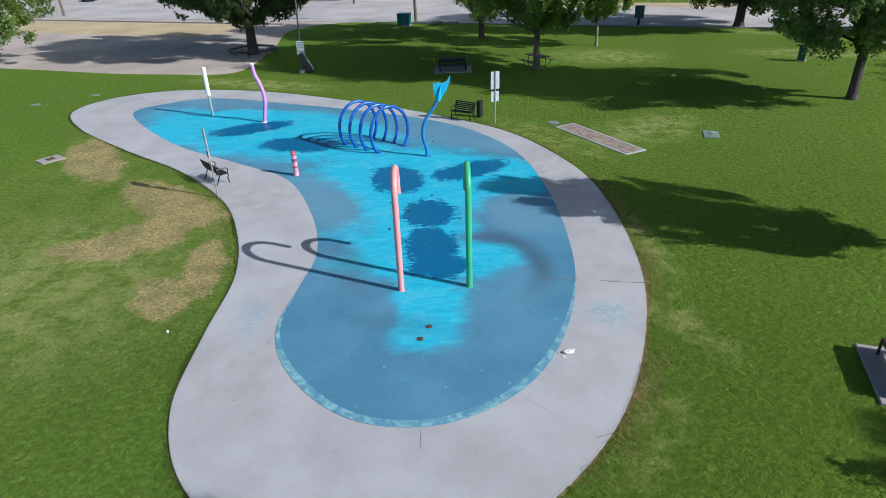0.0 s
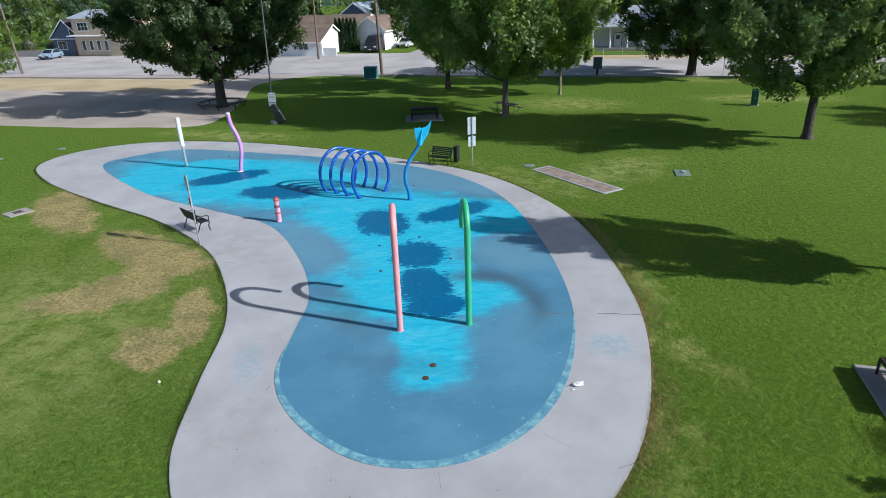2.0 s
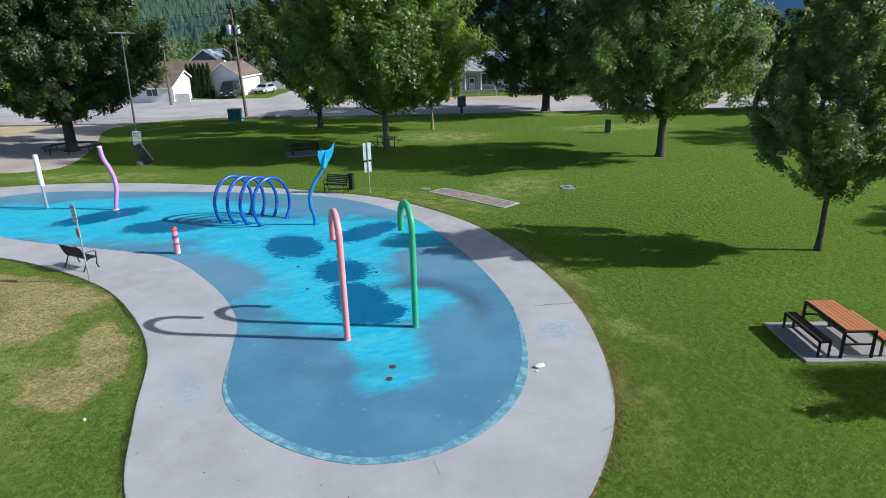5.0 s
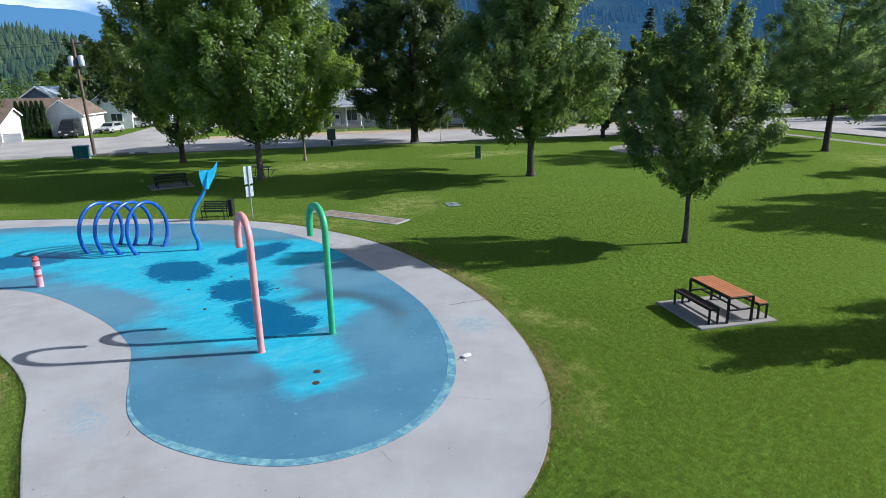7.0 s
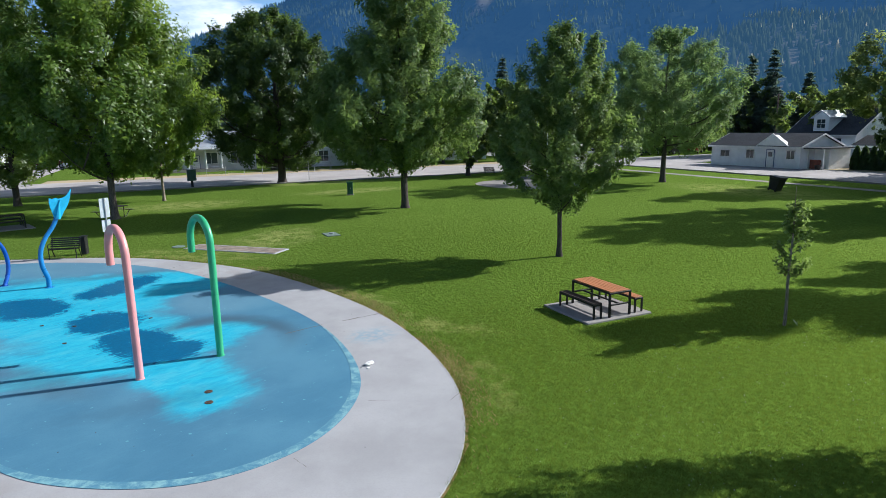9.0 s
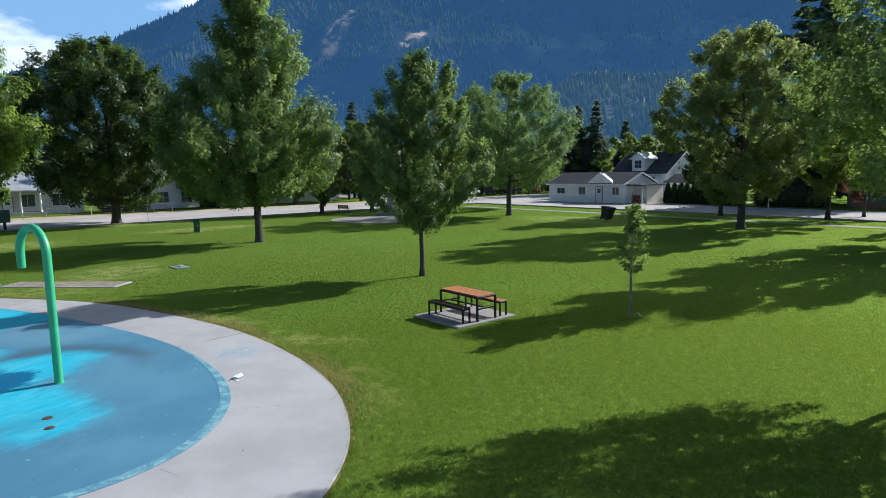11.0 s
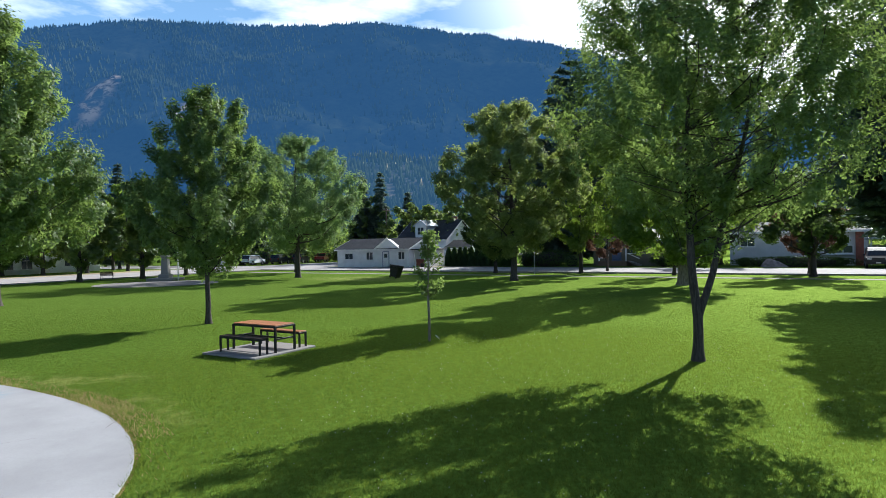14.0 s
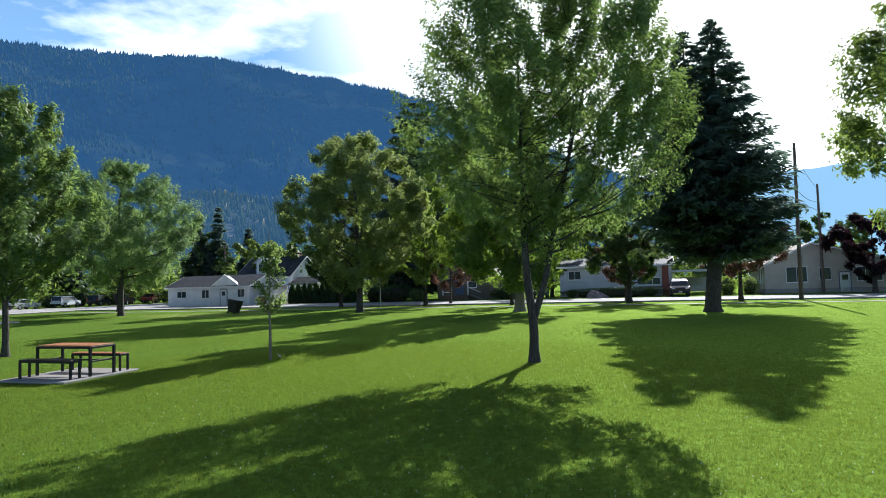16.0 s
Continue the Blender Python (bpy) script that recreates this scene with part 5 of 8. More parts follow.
for n, (u, v, h, r, mt, kind) in enumerate((
    (15, 78, 9, 4, LEAF_DARK, "round"), (27, 76, 10, 4.5, LEAF_MAPLE, "oval"), (36, 75, 8, 4, LEAF_MAPLE, "round"), (44, 84, 12, 5, LEAF_LIME, "oval"), (52, 78, 13, 4, LEAF_LIME, "oval"),
    (31.8, 48.0, 9, 3.6, LEAF_MAPLE, "oval"), (37.5, 46.7, 10.2, 3.6, LEAF_MAPLE, "oval"), (43.5, 48.0, 9.0, 3.4, LEAF_DARK, "oval"), (24.5, 48.6, 6.5, 2.4, LEAF_DARK, "oval"), (28, 71, 10, 4.5, LEAF_DARK, "round"), (33.5, 72, 11, 4.5, LEAF_LIME, "oval"), (39, 71, 11.5, 4.6, LEAF_LIME, "oval"), (45, 72, 10, 4.6, LEAF_DARK, "round"), (50.5, 71.5, 11, 4.6, LEAF_MAPLE, "round"),
    (72, 80, 12, 5, LEAF_DARK, "round"), (84, 70, 11, 5, LEAF_MAPLE, "round"), (90, 58, 12, 5, LEAF_DARK, "round"), (86, 46, 10, 5, LEAF_MAPLE, "round"), (98, 44, 11, 6, LEAF_DARK, "round"), (80, 38, 9, 4.0, LEAF_MAPLE, "round"),
    (100, 22, 12, 5, LEAF_MAPLE, "round"), (96, 12, 11, 4.5, LEAF_DARK, "round"), (88, -8, 12, 6, LEAF_DARK, "round"), (78, -3, 10, 5.0, LEAF_DARK, "round"), (90, -22, 10, 5, LEAF_MAPLE, "round"),
    (94, -38, 10, 5, LEAF_DARK, "round"), (84, -55, 9, 5, LEAF_MAPLE, "round"), (96, -70, 11, 6, LEAF_DARK, "round"), (71.0, -35.6, 7.6, 4.0, LEAF_RED, "round"), (72.0, -43.0, 8.2, 4.6, LEAF_RED, "round"), (80, -46, 10, 5.0, LEAF_DARK, "round"),
    (-50, 92, 10, 5, LEAF_MAPLE, "round"), (-66, 86, 11, 6, LEAF_LIME, "round"), (-80, 82, 12, 6, LEAF_MAPLE, "round"), (-20, 130, 11, 6, LEAF_MAPLE, "round"), (0, 112, 11, 6, LEAF_DARK, "round"), (22, 104, 12, 6, LEAF_DARK, "round"), (70, 108, 12, 7, LEAF_DARK, "round"), (-45, 120, 10, 6, LEAF_MAPLE, "round"),
)):
    far_tree(u, v, h, r, mt, 60 + n, "leafy town tree beyond the lawn", kind)
for n, (u, v, h, r) in enumerate(((90, 60.4, 16.4, 2.8), (90.5, 56.8, 16.8, 2.8), (94, 53, 13, 2.8), (57, 85, 17.5, 3.6), (-35, 110, 14, 3.2), (-6, 122, 18, 3.8), (-12, 100, 16, 3.4), (12, 96, 15, 3.2), (88, 88, 14, 3.4))):
    p = street(u, v).translation
    spruce("town_spruce", p.x, p.y, h, r, 1.2, "dark pointed conifer among the houses", 120 + n, 0.25, 34, 9, 0.9, droop=0.22, spray=2.1)

for n, (x, y, h, r, mt) in enumerate(((6.5, 99.0, 14.0, 4.6, LEAF_DARK), (11.5, 103.0, 16.5, 5.0, LEAF_MAPLE), (15.5, 98.0, 13.0, 4.4, LEAF_DARK), (-63.0, 121.0, 16.0, 7.0, LEAF_MAPLE), (-55.0, 130.0, 17.0, 7.0, LEAF_DARK), (-72.0, 128.0, 18.0, 8.0, LEAF_MAPLE))):
    broadleaf("town_tree", x, y, h, r, 1.5, mt, BARK_DARK, "tall leafy tree behind the houses", 5200, 0.4, "round", 160 + n, 0.28, 90, 8)
p = street(78, 14.8).translation
spruce("town_fir", p.x, p.y, 27.0, 8.6, 1.5, "broad ragged grey-green fir behind the houses", 141, 0.4, 30, 11, 1.0, NEEDLES, droop=0.0, spray=2.6, full=0.42)

# ---- splash pad equipment ----
Z0 = 0.039
def cane(x, y, material, label):
    """A tall water spout bent over at the top like a walking stick."""
    t = thing("water_cane", pose(x, y, Z0, 0, 0, -3), label, "water spout", "canes on the pad")
    rad, bow = 0.086, 0.57
    top = 3.42 - bow - rad
    line = [(0, 0, 0), (0, 0, 0.6), (0, 0, 1.2), (0, 0, 1.8), (0, 0, 2.3)]
    line += [(0, bow - bow * math.cos(a), top + bow * math.sin(a)) for a in np.linspace(0, math.pi, 17)]
    line += [(0, 2 * bow, top - 0.16), (0, 2 * bow, top - 0.34)]
    part("pipe", Mesh().tube(line, rad, 20), material, t, smooth=True)
    part("base_flange", Mesh().lathe([(0.1, 0.0), (0.1, 0.012), (0.088, 0.018)], 20), material, t)
    part("spout", Mesh().lathe([(0.06, 0.0), (0.075, 0.01), (0.06, 0.015)], 14, (0, 2 * bow, top - 0.35)), GALV, t)
    return t


cane(0.01, -0.05, PINK, "salmon pink cane-shaped water spout, bolted to the pad")
cane(1.9, -0.07, GREEN, "green cane-shaped water spout, bolted to the pad")

hoops = thing("spray_tunnel", pose(-1.13, 12.95, Z0), "glossy blue spray tunnel of four hoops", "water hoops")
for n in range(4):
    k = n / 3
    a, b = Vector((-2.5, 13.3, 0)).lerp(Vector((-0.98, 11.85, 0)), k), Vector((-1.2, 14.15, 0)).lerp(Vector((0.25, 12.65, 0)), k)
    mid, half = (a + b) / 2 - Vector((-1.13, 12.95, 0)), (b - a) / 2
    u, w = half.normalized(), half.length
    R = 0.98
    cz = math.sqrt(max(0.01, R * R - w * w)) + 0.05
    lo = math.asin(-min(1.0, cz / R))
    arc = [mid + u * (R * math.cos(q)) * 1.0 + Vector((0, 0, max(0.0, cz + R * math.sin(q)) * 1.16)) for q in np.linspace(lo, math.pi - lo, 37)]
    arc[0].z = arc[-1].z = 0.0
    part("hoop", Mesh().tube(arc, 0.071, 12), BLUE, hoops, smooth=True)
    for p in (arc[0], arc[-1]):
        part("base_flange", Mesh().lathe([(0.14, 0.0), (0.14, 0.012), (0.09, 0.02)], 14, p), BLUE, hoops)

tail = thing("whale_tail_spout", pose(1.22, 11.05, Z0), "blue curved pipe ending in a sky blue whale tail", "water spout")
line = open_curve([(0, 0, 0), (0.0, 0, 0.35), (-0.12, 0, 0.8), (-0.1, 0.02, 1.3), (0.1, 0.05, 1.75), (0.4, 0.08, 2.15), (0.58, 0.1, 2.5)], 6)
part("pipe", Mesh().tube(line, [0.07 + 0.015 * (1 - i / len(line)) for i in range(len(line))], 14), MIDBLUE, tail, smooth=True)
fluke = Mesh()
outline = [(0.5, 2.38), (0.66, 2.36), (0.8, 2.62), (0.96, 2.86), (1.06, 3.12), (1.12, 3.42), (0.96, 3.2), (0.82, 3.12), (0.7, 3.1), (0.58, 3.14), (0.5, 3.1), (0.4, 3.14), (0.38, 2.95), (0.42, 2.7)]
fluke.extrude(outline, 0.07, pose(0, 0.1, 0))
fluke.tube([(0.58, 0.05, 2.4), (0.64, 0.03, 2.75), (0.72, 0.05, 3.06)], [0.09, 0.05, 0.01], 8)
part("tail_fluke", fluke, SKYBLUE, tail, "sky blue moulded whale fluke")
part("base_flange", Mesh().lathe([(0.17, 0.0), (0.17, 0.014), (0.11, 0.02)], 16), MIDBLUE, tail)

lilac = thing("bent_water_pole", pose(-7.1, 17.9, Z0), "lilac wavy water pole on the pad", "water spout")
line = open_curve([(0, 0, 0), (0.1, 0, 0.5), (0.2, 0, 1.0), (0.2, 0, 1.5), (0.08, 0, 2.0), (-0.1, 0, 2.5), (-0.16, 0, 3.02)], 6)
part("pipe", Mesh().tube(line, 0.1, 14), PURPLE, lilac, smooth=True)
part("cap", Mesh().lathe([(0.105, 0.0), (0.105, 0.05), (0.07, 0.07)], 14, (-0.16, 0, 3.0)), WHITE, lilac, "white end cap")
part("base_flange", Mesh().lathe([(0.16, 0.0), (0.16, 0.014), (0.11, 0.02)], 16), WHITE, lilac)

whitepole = thing("water_pole", pose(-10.3, 19.85, Z0), "straight white water pole on a thinner grey stem", "water spout")
part("stem", Mesh().tube([(0, 0, 0), (0, 0, 1.12)], 0.07, 14), GALV, whitepole, "grey steel stem", True)
part("sleeve", Mesh().tube([(0, 0, 1.1), (0, 0, 2.6)], 0.115, 16), WHITE, whitepole, "white plastic sleeve", True)
part("cap", Mesh().lathe([(0.115, 0.0), (0.11, 0.02), (0.06, 0.03)], 16, (0, 0, 2.6)), WHITE, whitepole)

post = thing("activator_post", pose(-4.23, 9.55, Z0), "short red and pink push-button post at the basin's edge", "post")
part("sleeve", Mesh().lathe([(0.108, 0), (0.108, 0.96), (0.1, 0.97)], 18), coat("chalky_pink", (0.66, 0.34, 0.42), 0.5, vary=0.2, scale=5.0, wear=(0.72, 0.62, 0.66)), post, "chalky pink scuffed sleeve")
for low, high, tone, words in ((0.88, 0.96, REDPAINT, "red collar"), (0.6, 0.72, coat("mauve_print", (0.2, 0.07, 0.13), 0.5, vary=0.4, scale=12.0, wear=(0.55, 0.3, 0.38)), "dark mauve printed band"), (0.34, 0.42, REDPAINT, "red printed band")):
    part("band", Mesh().lathe([(0.108, low), (0.112, low + 0.004), (0.112, high - 0.004), (0.108, high)], 18), tone, post, words)
part("dome", Mesh().lathe([(0.1, 0.965), (0.098, 1.0), (0.07, 1.04), (0.02, 1.05)], 18), REDPAINT, post, "red domed button")

for n, (x, y) in enumerate(((0.68, -1.88), (0.44, -2.38))):
    d = thing("floor_drain", pose(x, y, Z0), "rusty round floor drain in the basin", "drain", "drains")
    part("frame", Mesh().lathe([(0.085, 0.0), (0.085, 0.008), (0.07, 0.009), (0.07, 0.002), (0.01, 0.002)], 18), RUST, d)
    for k in range(5):
        w = math.sqrt(0.07**2 - (k * 0.026 - 0.052) ** 2)
        part("bar", Mesh().box((0, k * 0.026 - 0.052, 0.007), (2 * w, 0.011, 0.008), 0.002), RUST, d)
for n, (x, y) in enumerate(((-0.35, 3.9), (1.2, 6.6), (-0.3, 6.1), (2.05, 4.4), (-8.3, 21.3), (0.3, 5.3), (1.6, 13.1))):
    jet = thing("spray_jet", pose(x, y, Z0), "small rusty ground spray nozzle", "nozzle", "ground jets")
    part("collar", Mesh().lathe([(0.055, 0.0), (0.055, 0.008), (0.035, 0.012), (0.02, 0.004)], 14), RUST, jet)
paper = thing("crumpled_paper", pose(3.88, -3.3, 0.034), "crumpled white paper lying on the concrete", "litter")
scrap = bmesh.new()
bmesh.ops.create_icosphere(scrap, subdivisions=2, radius=0.09)
for v in scrap.verts:
    v.co = Vector((v.co.x * 1.5, v.co.y * 0.9, v.co.z * 0.4 + 0.035)) * (1 + 0.5 * noise.noise(v.co * 22))
me = bpy.data.meshes.new("sheet")
scrap.to_mesh(me)
scrap.free()
me.materials.append(WHITE)
part("sheet", me, WHITE, paper)
for n, (x, y, s) in enumerate(((3.72, -3.45, 0.03), (4.02, -3.2, 0.025), (3.65, -3.3, 0.02))):
    bit = thing("paper_scrap", pose(x, y, 0.034), "small torn bit of white paper on the concrete", "litter")
    part("sheet", Mesh().box((0, 0, 0.012), (s * 2.2, s * 1.4, 0.012), 0.004, pose(0, 0, 0, 8, 4, n * 50)), WHITE, bit)

# ---- park furniture ----
def picnic_table(x, y, turn, label, top_mat, seat_mats, length=1.74, pad=(2.12, 2.3), shift=(0, 0)):
    slab_ = thing("table_pad", pose(x, y, 0, 0, 0, turn) @ pose(*shift, 0), "square pale concrete pad under a picnic table", "pad")
    part("slab", Mesh().box((0, 0, 0.0), (*pad, 0.1), 0.015), PAVING, slab_)
    t = thing("picnic_table", pose(x, y, 0.05, 0, 0, turn), label, "picnic table")
    h, w = 0.72, 0.78
    for sx in (-1, 1):
        for sy in (-1, 1):
            part("leg", Mesh().box((sx * (length / 2 - 0.03), sy * (w / 2 - 0.03), h / 2), (0.06, 0.06, h), 0.006), BLACK, t)
        part("end_rail", Mesh().box((sx * (length / 2 - 0.03), 0, h - 0.025), (0.06, w - 0.12, 0.05), 0.006), BLACK, t)
        part("lower_rail", Mesh().box((sx * (length / 2 - 0.03), 0, 0.36), (0.045, w - 0.12, 0.045), 0.006), BLACK, t)
    for sy in (-1, 1):
        part("side_rail", Mesh().box((0, sy * (w / 2 - 0.03), h - 0.025), (length - 0.12, 0.06, 0.05), 0.006), BLACK, t)
    part("stretcher", Mesh().box((0, 0, 0.36), (length - 0.12, 0.045, 0.045), 0.006), BLACK, t)
    plank = Mesh().box((0, 0, 0), (length - 0.02, 0.108, 0.03), 0.006).data("plank", top_mat)
    for k in range(6):
        p = part("plank", plank, top_mat, t)
        p.location = (0, (k - 2.5) * 0.115, h + 0.016)
    for n, sy in enumerate((-1, 1)):
        b = thing("table_bench", pose(x, y, 0.05, 0, 0, turn) @ pose(0, sy * 0.74, 0), "backless bench with planks on a black steel frame", "bench", "benches at tables")
        bl, bw, bh = length - 0.12, 0.3, 0.43
        for sx in (-1, 1):
            for s2 in (-1, 1):
                part("leg", Mesh().box((sx * (bl / 2 - 0.025), s2 * (bw / 2 - 0.025), bh / 2), (0.05, 0.05, bh), 0.005), BLACK, b)
            part("end_rail", Mesh().box((sx * (bl / 2 - 0.025), 0, bh - 0.025), (0.05, bw - 0.1, 0.05), 0.005), BLACK, b)
        for s2 in (-1, 1):
            part("side_rail", Mesh().box((0, s2 * (bw / 2 - 0.025), bh - 0.025), (bl - 0.1, 0.05, 0.05), 0.005), BLACK, b)
        pl = Mesh().box((0, 0, 0), (bl - 0.01, 0.088, 0.028), 0.005).data("plank", seat_mats[n])
        for k in range(3):
            p = part("plank", pl, seat_mats[n], b)
            p.location = (0, (k - 1) * 0.096, bh + 0.015)
    return t


picnic_table(11.2, -5.2, 68.0, "black steel picnic table with a reddish cedar plank top", CEDARWOOD, (CEDARWOOD, DARKWOOD), shift=(0.08, 0.07))
picnic_table(3.85, 29.2, -4.0, "dark picnic table with black benches in shade", DARKWOOD, (DARKWOOD, DARKWOOD), 1.9, (2.6, 2.2))


def a_frame_table(x, y, turn):
    t = thing("picnic_table", pose(x, y, 0, 0, 0, turn), "dark picnic table with attached seats beside a trunk", "picnic table")
    for sx in (-0.6, 0.6):
        part("frame", Mesh().tube([(sx, -0.8, 0.42), (sx, -0.45, 0.05), (sx, -0.3, 0.0), (sx, 0.3, 0.0), (sx, 0.45, 0.05), (sx, 0.8, 0.42)], 0.025, 8), BLACK, t, smooth=True)
        part("upright", Mesh().tube([(sx, -0.25, 0.0), (sx, -0.28, 0.72), (sx, 0.28, 0.72), (sx, 0.25, 0.0)], 0.025, 8), BLACK, t, smooth=True)
    for k in range(6):
        part("plank", Mesh().box((0, (k - 2.5) * 0.125, 0.745), (1.8, 0.115, 0.035), 0.006), DARKWOOD, t)
    for sy in (-1, 1):
        for k in range(2):
            part("seat_plank", Mesh().box((0, sy * (0.72 + 0.13 * k), 0.445), (1.8, 0.12, 0.035), 0.006), DARKWOOD, t)


a_frame_table(9.75, 29.1, -60)


def park_bench(x, y, turn, label, seat_mat, z=0.0):
    """A slatted bench with cast ends; it faces -y before it is turned."""
    t = thing("park_bench", pose(x, y, z, 0, 0, turn), label, "bench", "park benches")
    w = 1.22
    for sx in (-1, 0, 1) if w > 2 else (-1, 1):
        e = Mesh()
        xx = sx * (w / 2 - 0.06)
        e.tube(open_curve([(xx, -0.3, 0.0), (xx, -0.24, 0.2), (xx, -0.27, 0.4), (xx, 0.05, 0.4), (xx, 0.16, 0.2), (xx, 0.28, 0.0)], 4), 0.022, 8)
        e.tube(open_curve([(xx, 0.05, 0.4), (xx, 0.16, 0.55), (xx, 0.26, 0.86)], 4), 0.022, 8)
        e.tube(open_curve([(xx, 0.2, 0.64), (xx, -0.05, 0.66), (xx, -0.26, 0.63), (xx, -0.29, 0.54), (xx, -0.25, 0.41)], 4), 0.02, 8)
        part("cast_end", e, BLACK, t, "black cast metal end with a curved arm", True)
    for k in range(5):
        part("seat_slat", Mesh().box((0, -0.25 + k * 0.078, 0.43), (w, 0.06, 0.026), 0.006), seat_mat, t)
    for k in range(5):
        part("back_slat", Mesh().box((0, 0.12 + k * 0.033, 0.51 + k * 0.084), (w, 0.026, 0.066), 0.006), seat_mat, t)
    return t


park_bench(3.35, 16.6, -38, "black slatted park bench at the pad's edge", RUBBER, 0.02)
park_bench(-7.42, 9.4, 130, "black slatted park bench seen from behind the pad", RUBBER, 0.02)
park_bench(50.5, 30.3, 110, "brown slatted park bench on the lawn by the memorial", DARKWOOD)
caddy = thing("litter_bin", pose(4.25, 16.95, 0, 0, 0, -38), "small black litter bin beside a bench", "bin")
part("body", Mesh().box((0, 0, 0.4), (0.24, 0.3, 0.78), 0.03), RUBBER, caddy)
part("lid", Mesh().box((0, 0, 0.82), (0.27, 0.33, 0.06), 0.03), RUBBER, caddy)


def pole_sign(x, y, h, panels, turn, label, face, rad=0.03):
    t = thing("sign_post", pose(x, y, 0, 0, 0, turn), label, "sign")
    part("pole", Mesh().tube([(0, 0, -0.05), (0, 0, h)], rad, 10), GALV, t, smooth=True)
    for w, low, high, mt in panels:
        pane = part("panel", Mesh().box((0, -rad - 0.008, (low + high) / 2), (w, 0.012, high - low), 0.004), mt, t)
        for z in (low + 0.08, high - 0.08):
            part("bolt", Mesh().lathe([(0.014, 0), (0.014, 0.012)], 6, (0, 0, 0), pose(0, -rad - 0.014, z, 90)), GALV, pane)
    return t


def bars(parent, spots, y, material):
    """Plain bars in place of writing that is too small to read."""
    for x, z, w, h in spots:
        part("text_bar", Mesh().box((x, y, z), (w, 0.003, h), 0.0008), material, parent)


SIGNRED = coat("sign_red", (0.5, 0.02, 0.02), 0.45, vary=0.05)
SIGNBLUE = coat("sign_blue", (0.03, 0.12, 0.4), 0.45, vary=0.05)
left_sign = pole_sign(-6.93, 7.64, 2.72, ((0.46, 2.12, 2.72, SIGNFACE), (0.34, 1.55, 1.95, SIGNFACE)), -64, "thin steel post with two small white notice plates", SIGNFACE, 0.028)
ringm = Mesh().tube([(0.12 * math.cos(a), 0, 1.75 + 0.12 * math.sin(a)) for a in np.linspace(0, 2 * math.pi, 25)], 0.014, 6, pose(0, -0.045, 0), cap=False)
ringm.tube([(-0.08, -0.045, 1.83), (0.08, -0.045, 1.67)], 0.012, 6)
part("ban_ring", ringm, SIGNRED, left_sign, "red ring with a slash")
bars(left_sign, ((0, 2.6, 0.34, 0.05), (0, 2.5, 0.28, 0.03), (0, 2.42, 0.32, 0.03), (0, 2.34, 0.3, 0.03), (0, 2.24, 0.2, 0.03)), -0.0445, SIGNBLUE)
pole_sign(4.87, 15.62, 2.6, ((0.46, 1.72, 2.58, SIGNBACK), (0.42, 1.1, 1.62, SIGNBACK)), 196, "steel post with the blank backs of two notice plates", SIGNBACK)
pole_sign(52.3, -12.4, 3.2, ((0.6, 2.3, 3.15, SIGNBACK),), 80, "street sign post with the grey back of its plate", SIGNBACK, 0.035)
p = street(14.5, 50.9).translation
pole_sign(p.x, p.y, 2.6, ((0.4, 2.0, 2.5, SIGNBACK),), 10, "thin street sign post at the kerb", SIGNBACK)

# flood light with notice board
lamp = thing("flood_light", pose(-6.78, 30.65, 0, 0, 1.8, 0), "tall grey floodlight mast on the lawn", "lamp post")
part("pole", Mesh().tube([(0, 0, 0), (0, 0, 4.2), (0, 0, 8.3)], [0.07, 0.055, 0.04], 12), coat("dull_mast_steel", (0.12, 0.125, 0.13), 0.5, 0.4), lamp, smooth=True)
part("base", Mesh().lathe([(0.28, 0), (0.28, 0.18), (0.2, 0.24)], 14), PAVING, lamp, "concrete footing")
part("crossarm", Mesh().box((0, 0, 8.25), (1.5, 0.08, 0.08), 0.01), GALV, lamp)
for sx in (-0.7, 0.7):
    part("lamp_head", Mesh().box((sx, -0.12, 8.42), (0.24, 0.2, 0.22), 0.04, None), RUBBER, lamp)
part("notice", Mesh().box((0.02, -0.11, 1.72), (0.52, 0.03, 0.92), 0.008), SIGNFACE, lamp, "white notice strapped to the mast")
bars(lamp, ((0.02, 2.08, 0.42, 0.07), (0.02, 1.94, 0.37, 0.035), (0.02, 1.86, 0.4, 0.035), (0.02, 1.76, 0.34, 0.035), (0.02, 1.5, 0.4, 0.08), (0.02, 1.38, 0.34, 0.035)), -0.127, GREYPLATE)
board = thing("leaning_board", pose(-6.1, 30.55, 0), "dark sandwich board leaning beside a mast", "board")
part("panel", Mesh().box((0, 0, 0.62), (0.46, 0.5, 1.4), 0.03, pose(-0.1, 0, 0.16, 0, -27, 0)), RUBBER, board)
part("facing", Mesh().box((0.235, 0, 0.62), (0.02, 0.46, 1.3), 0.008, pose(-0.1, 0, 0.16, 0, -27, 0)), GREYPLATE, board, "grey weathered facing")

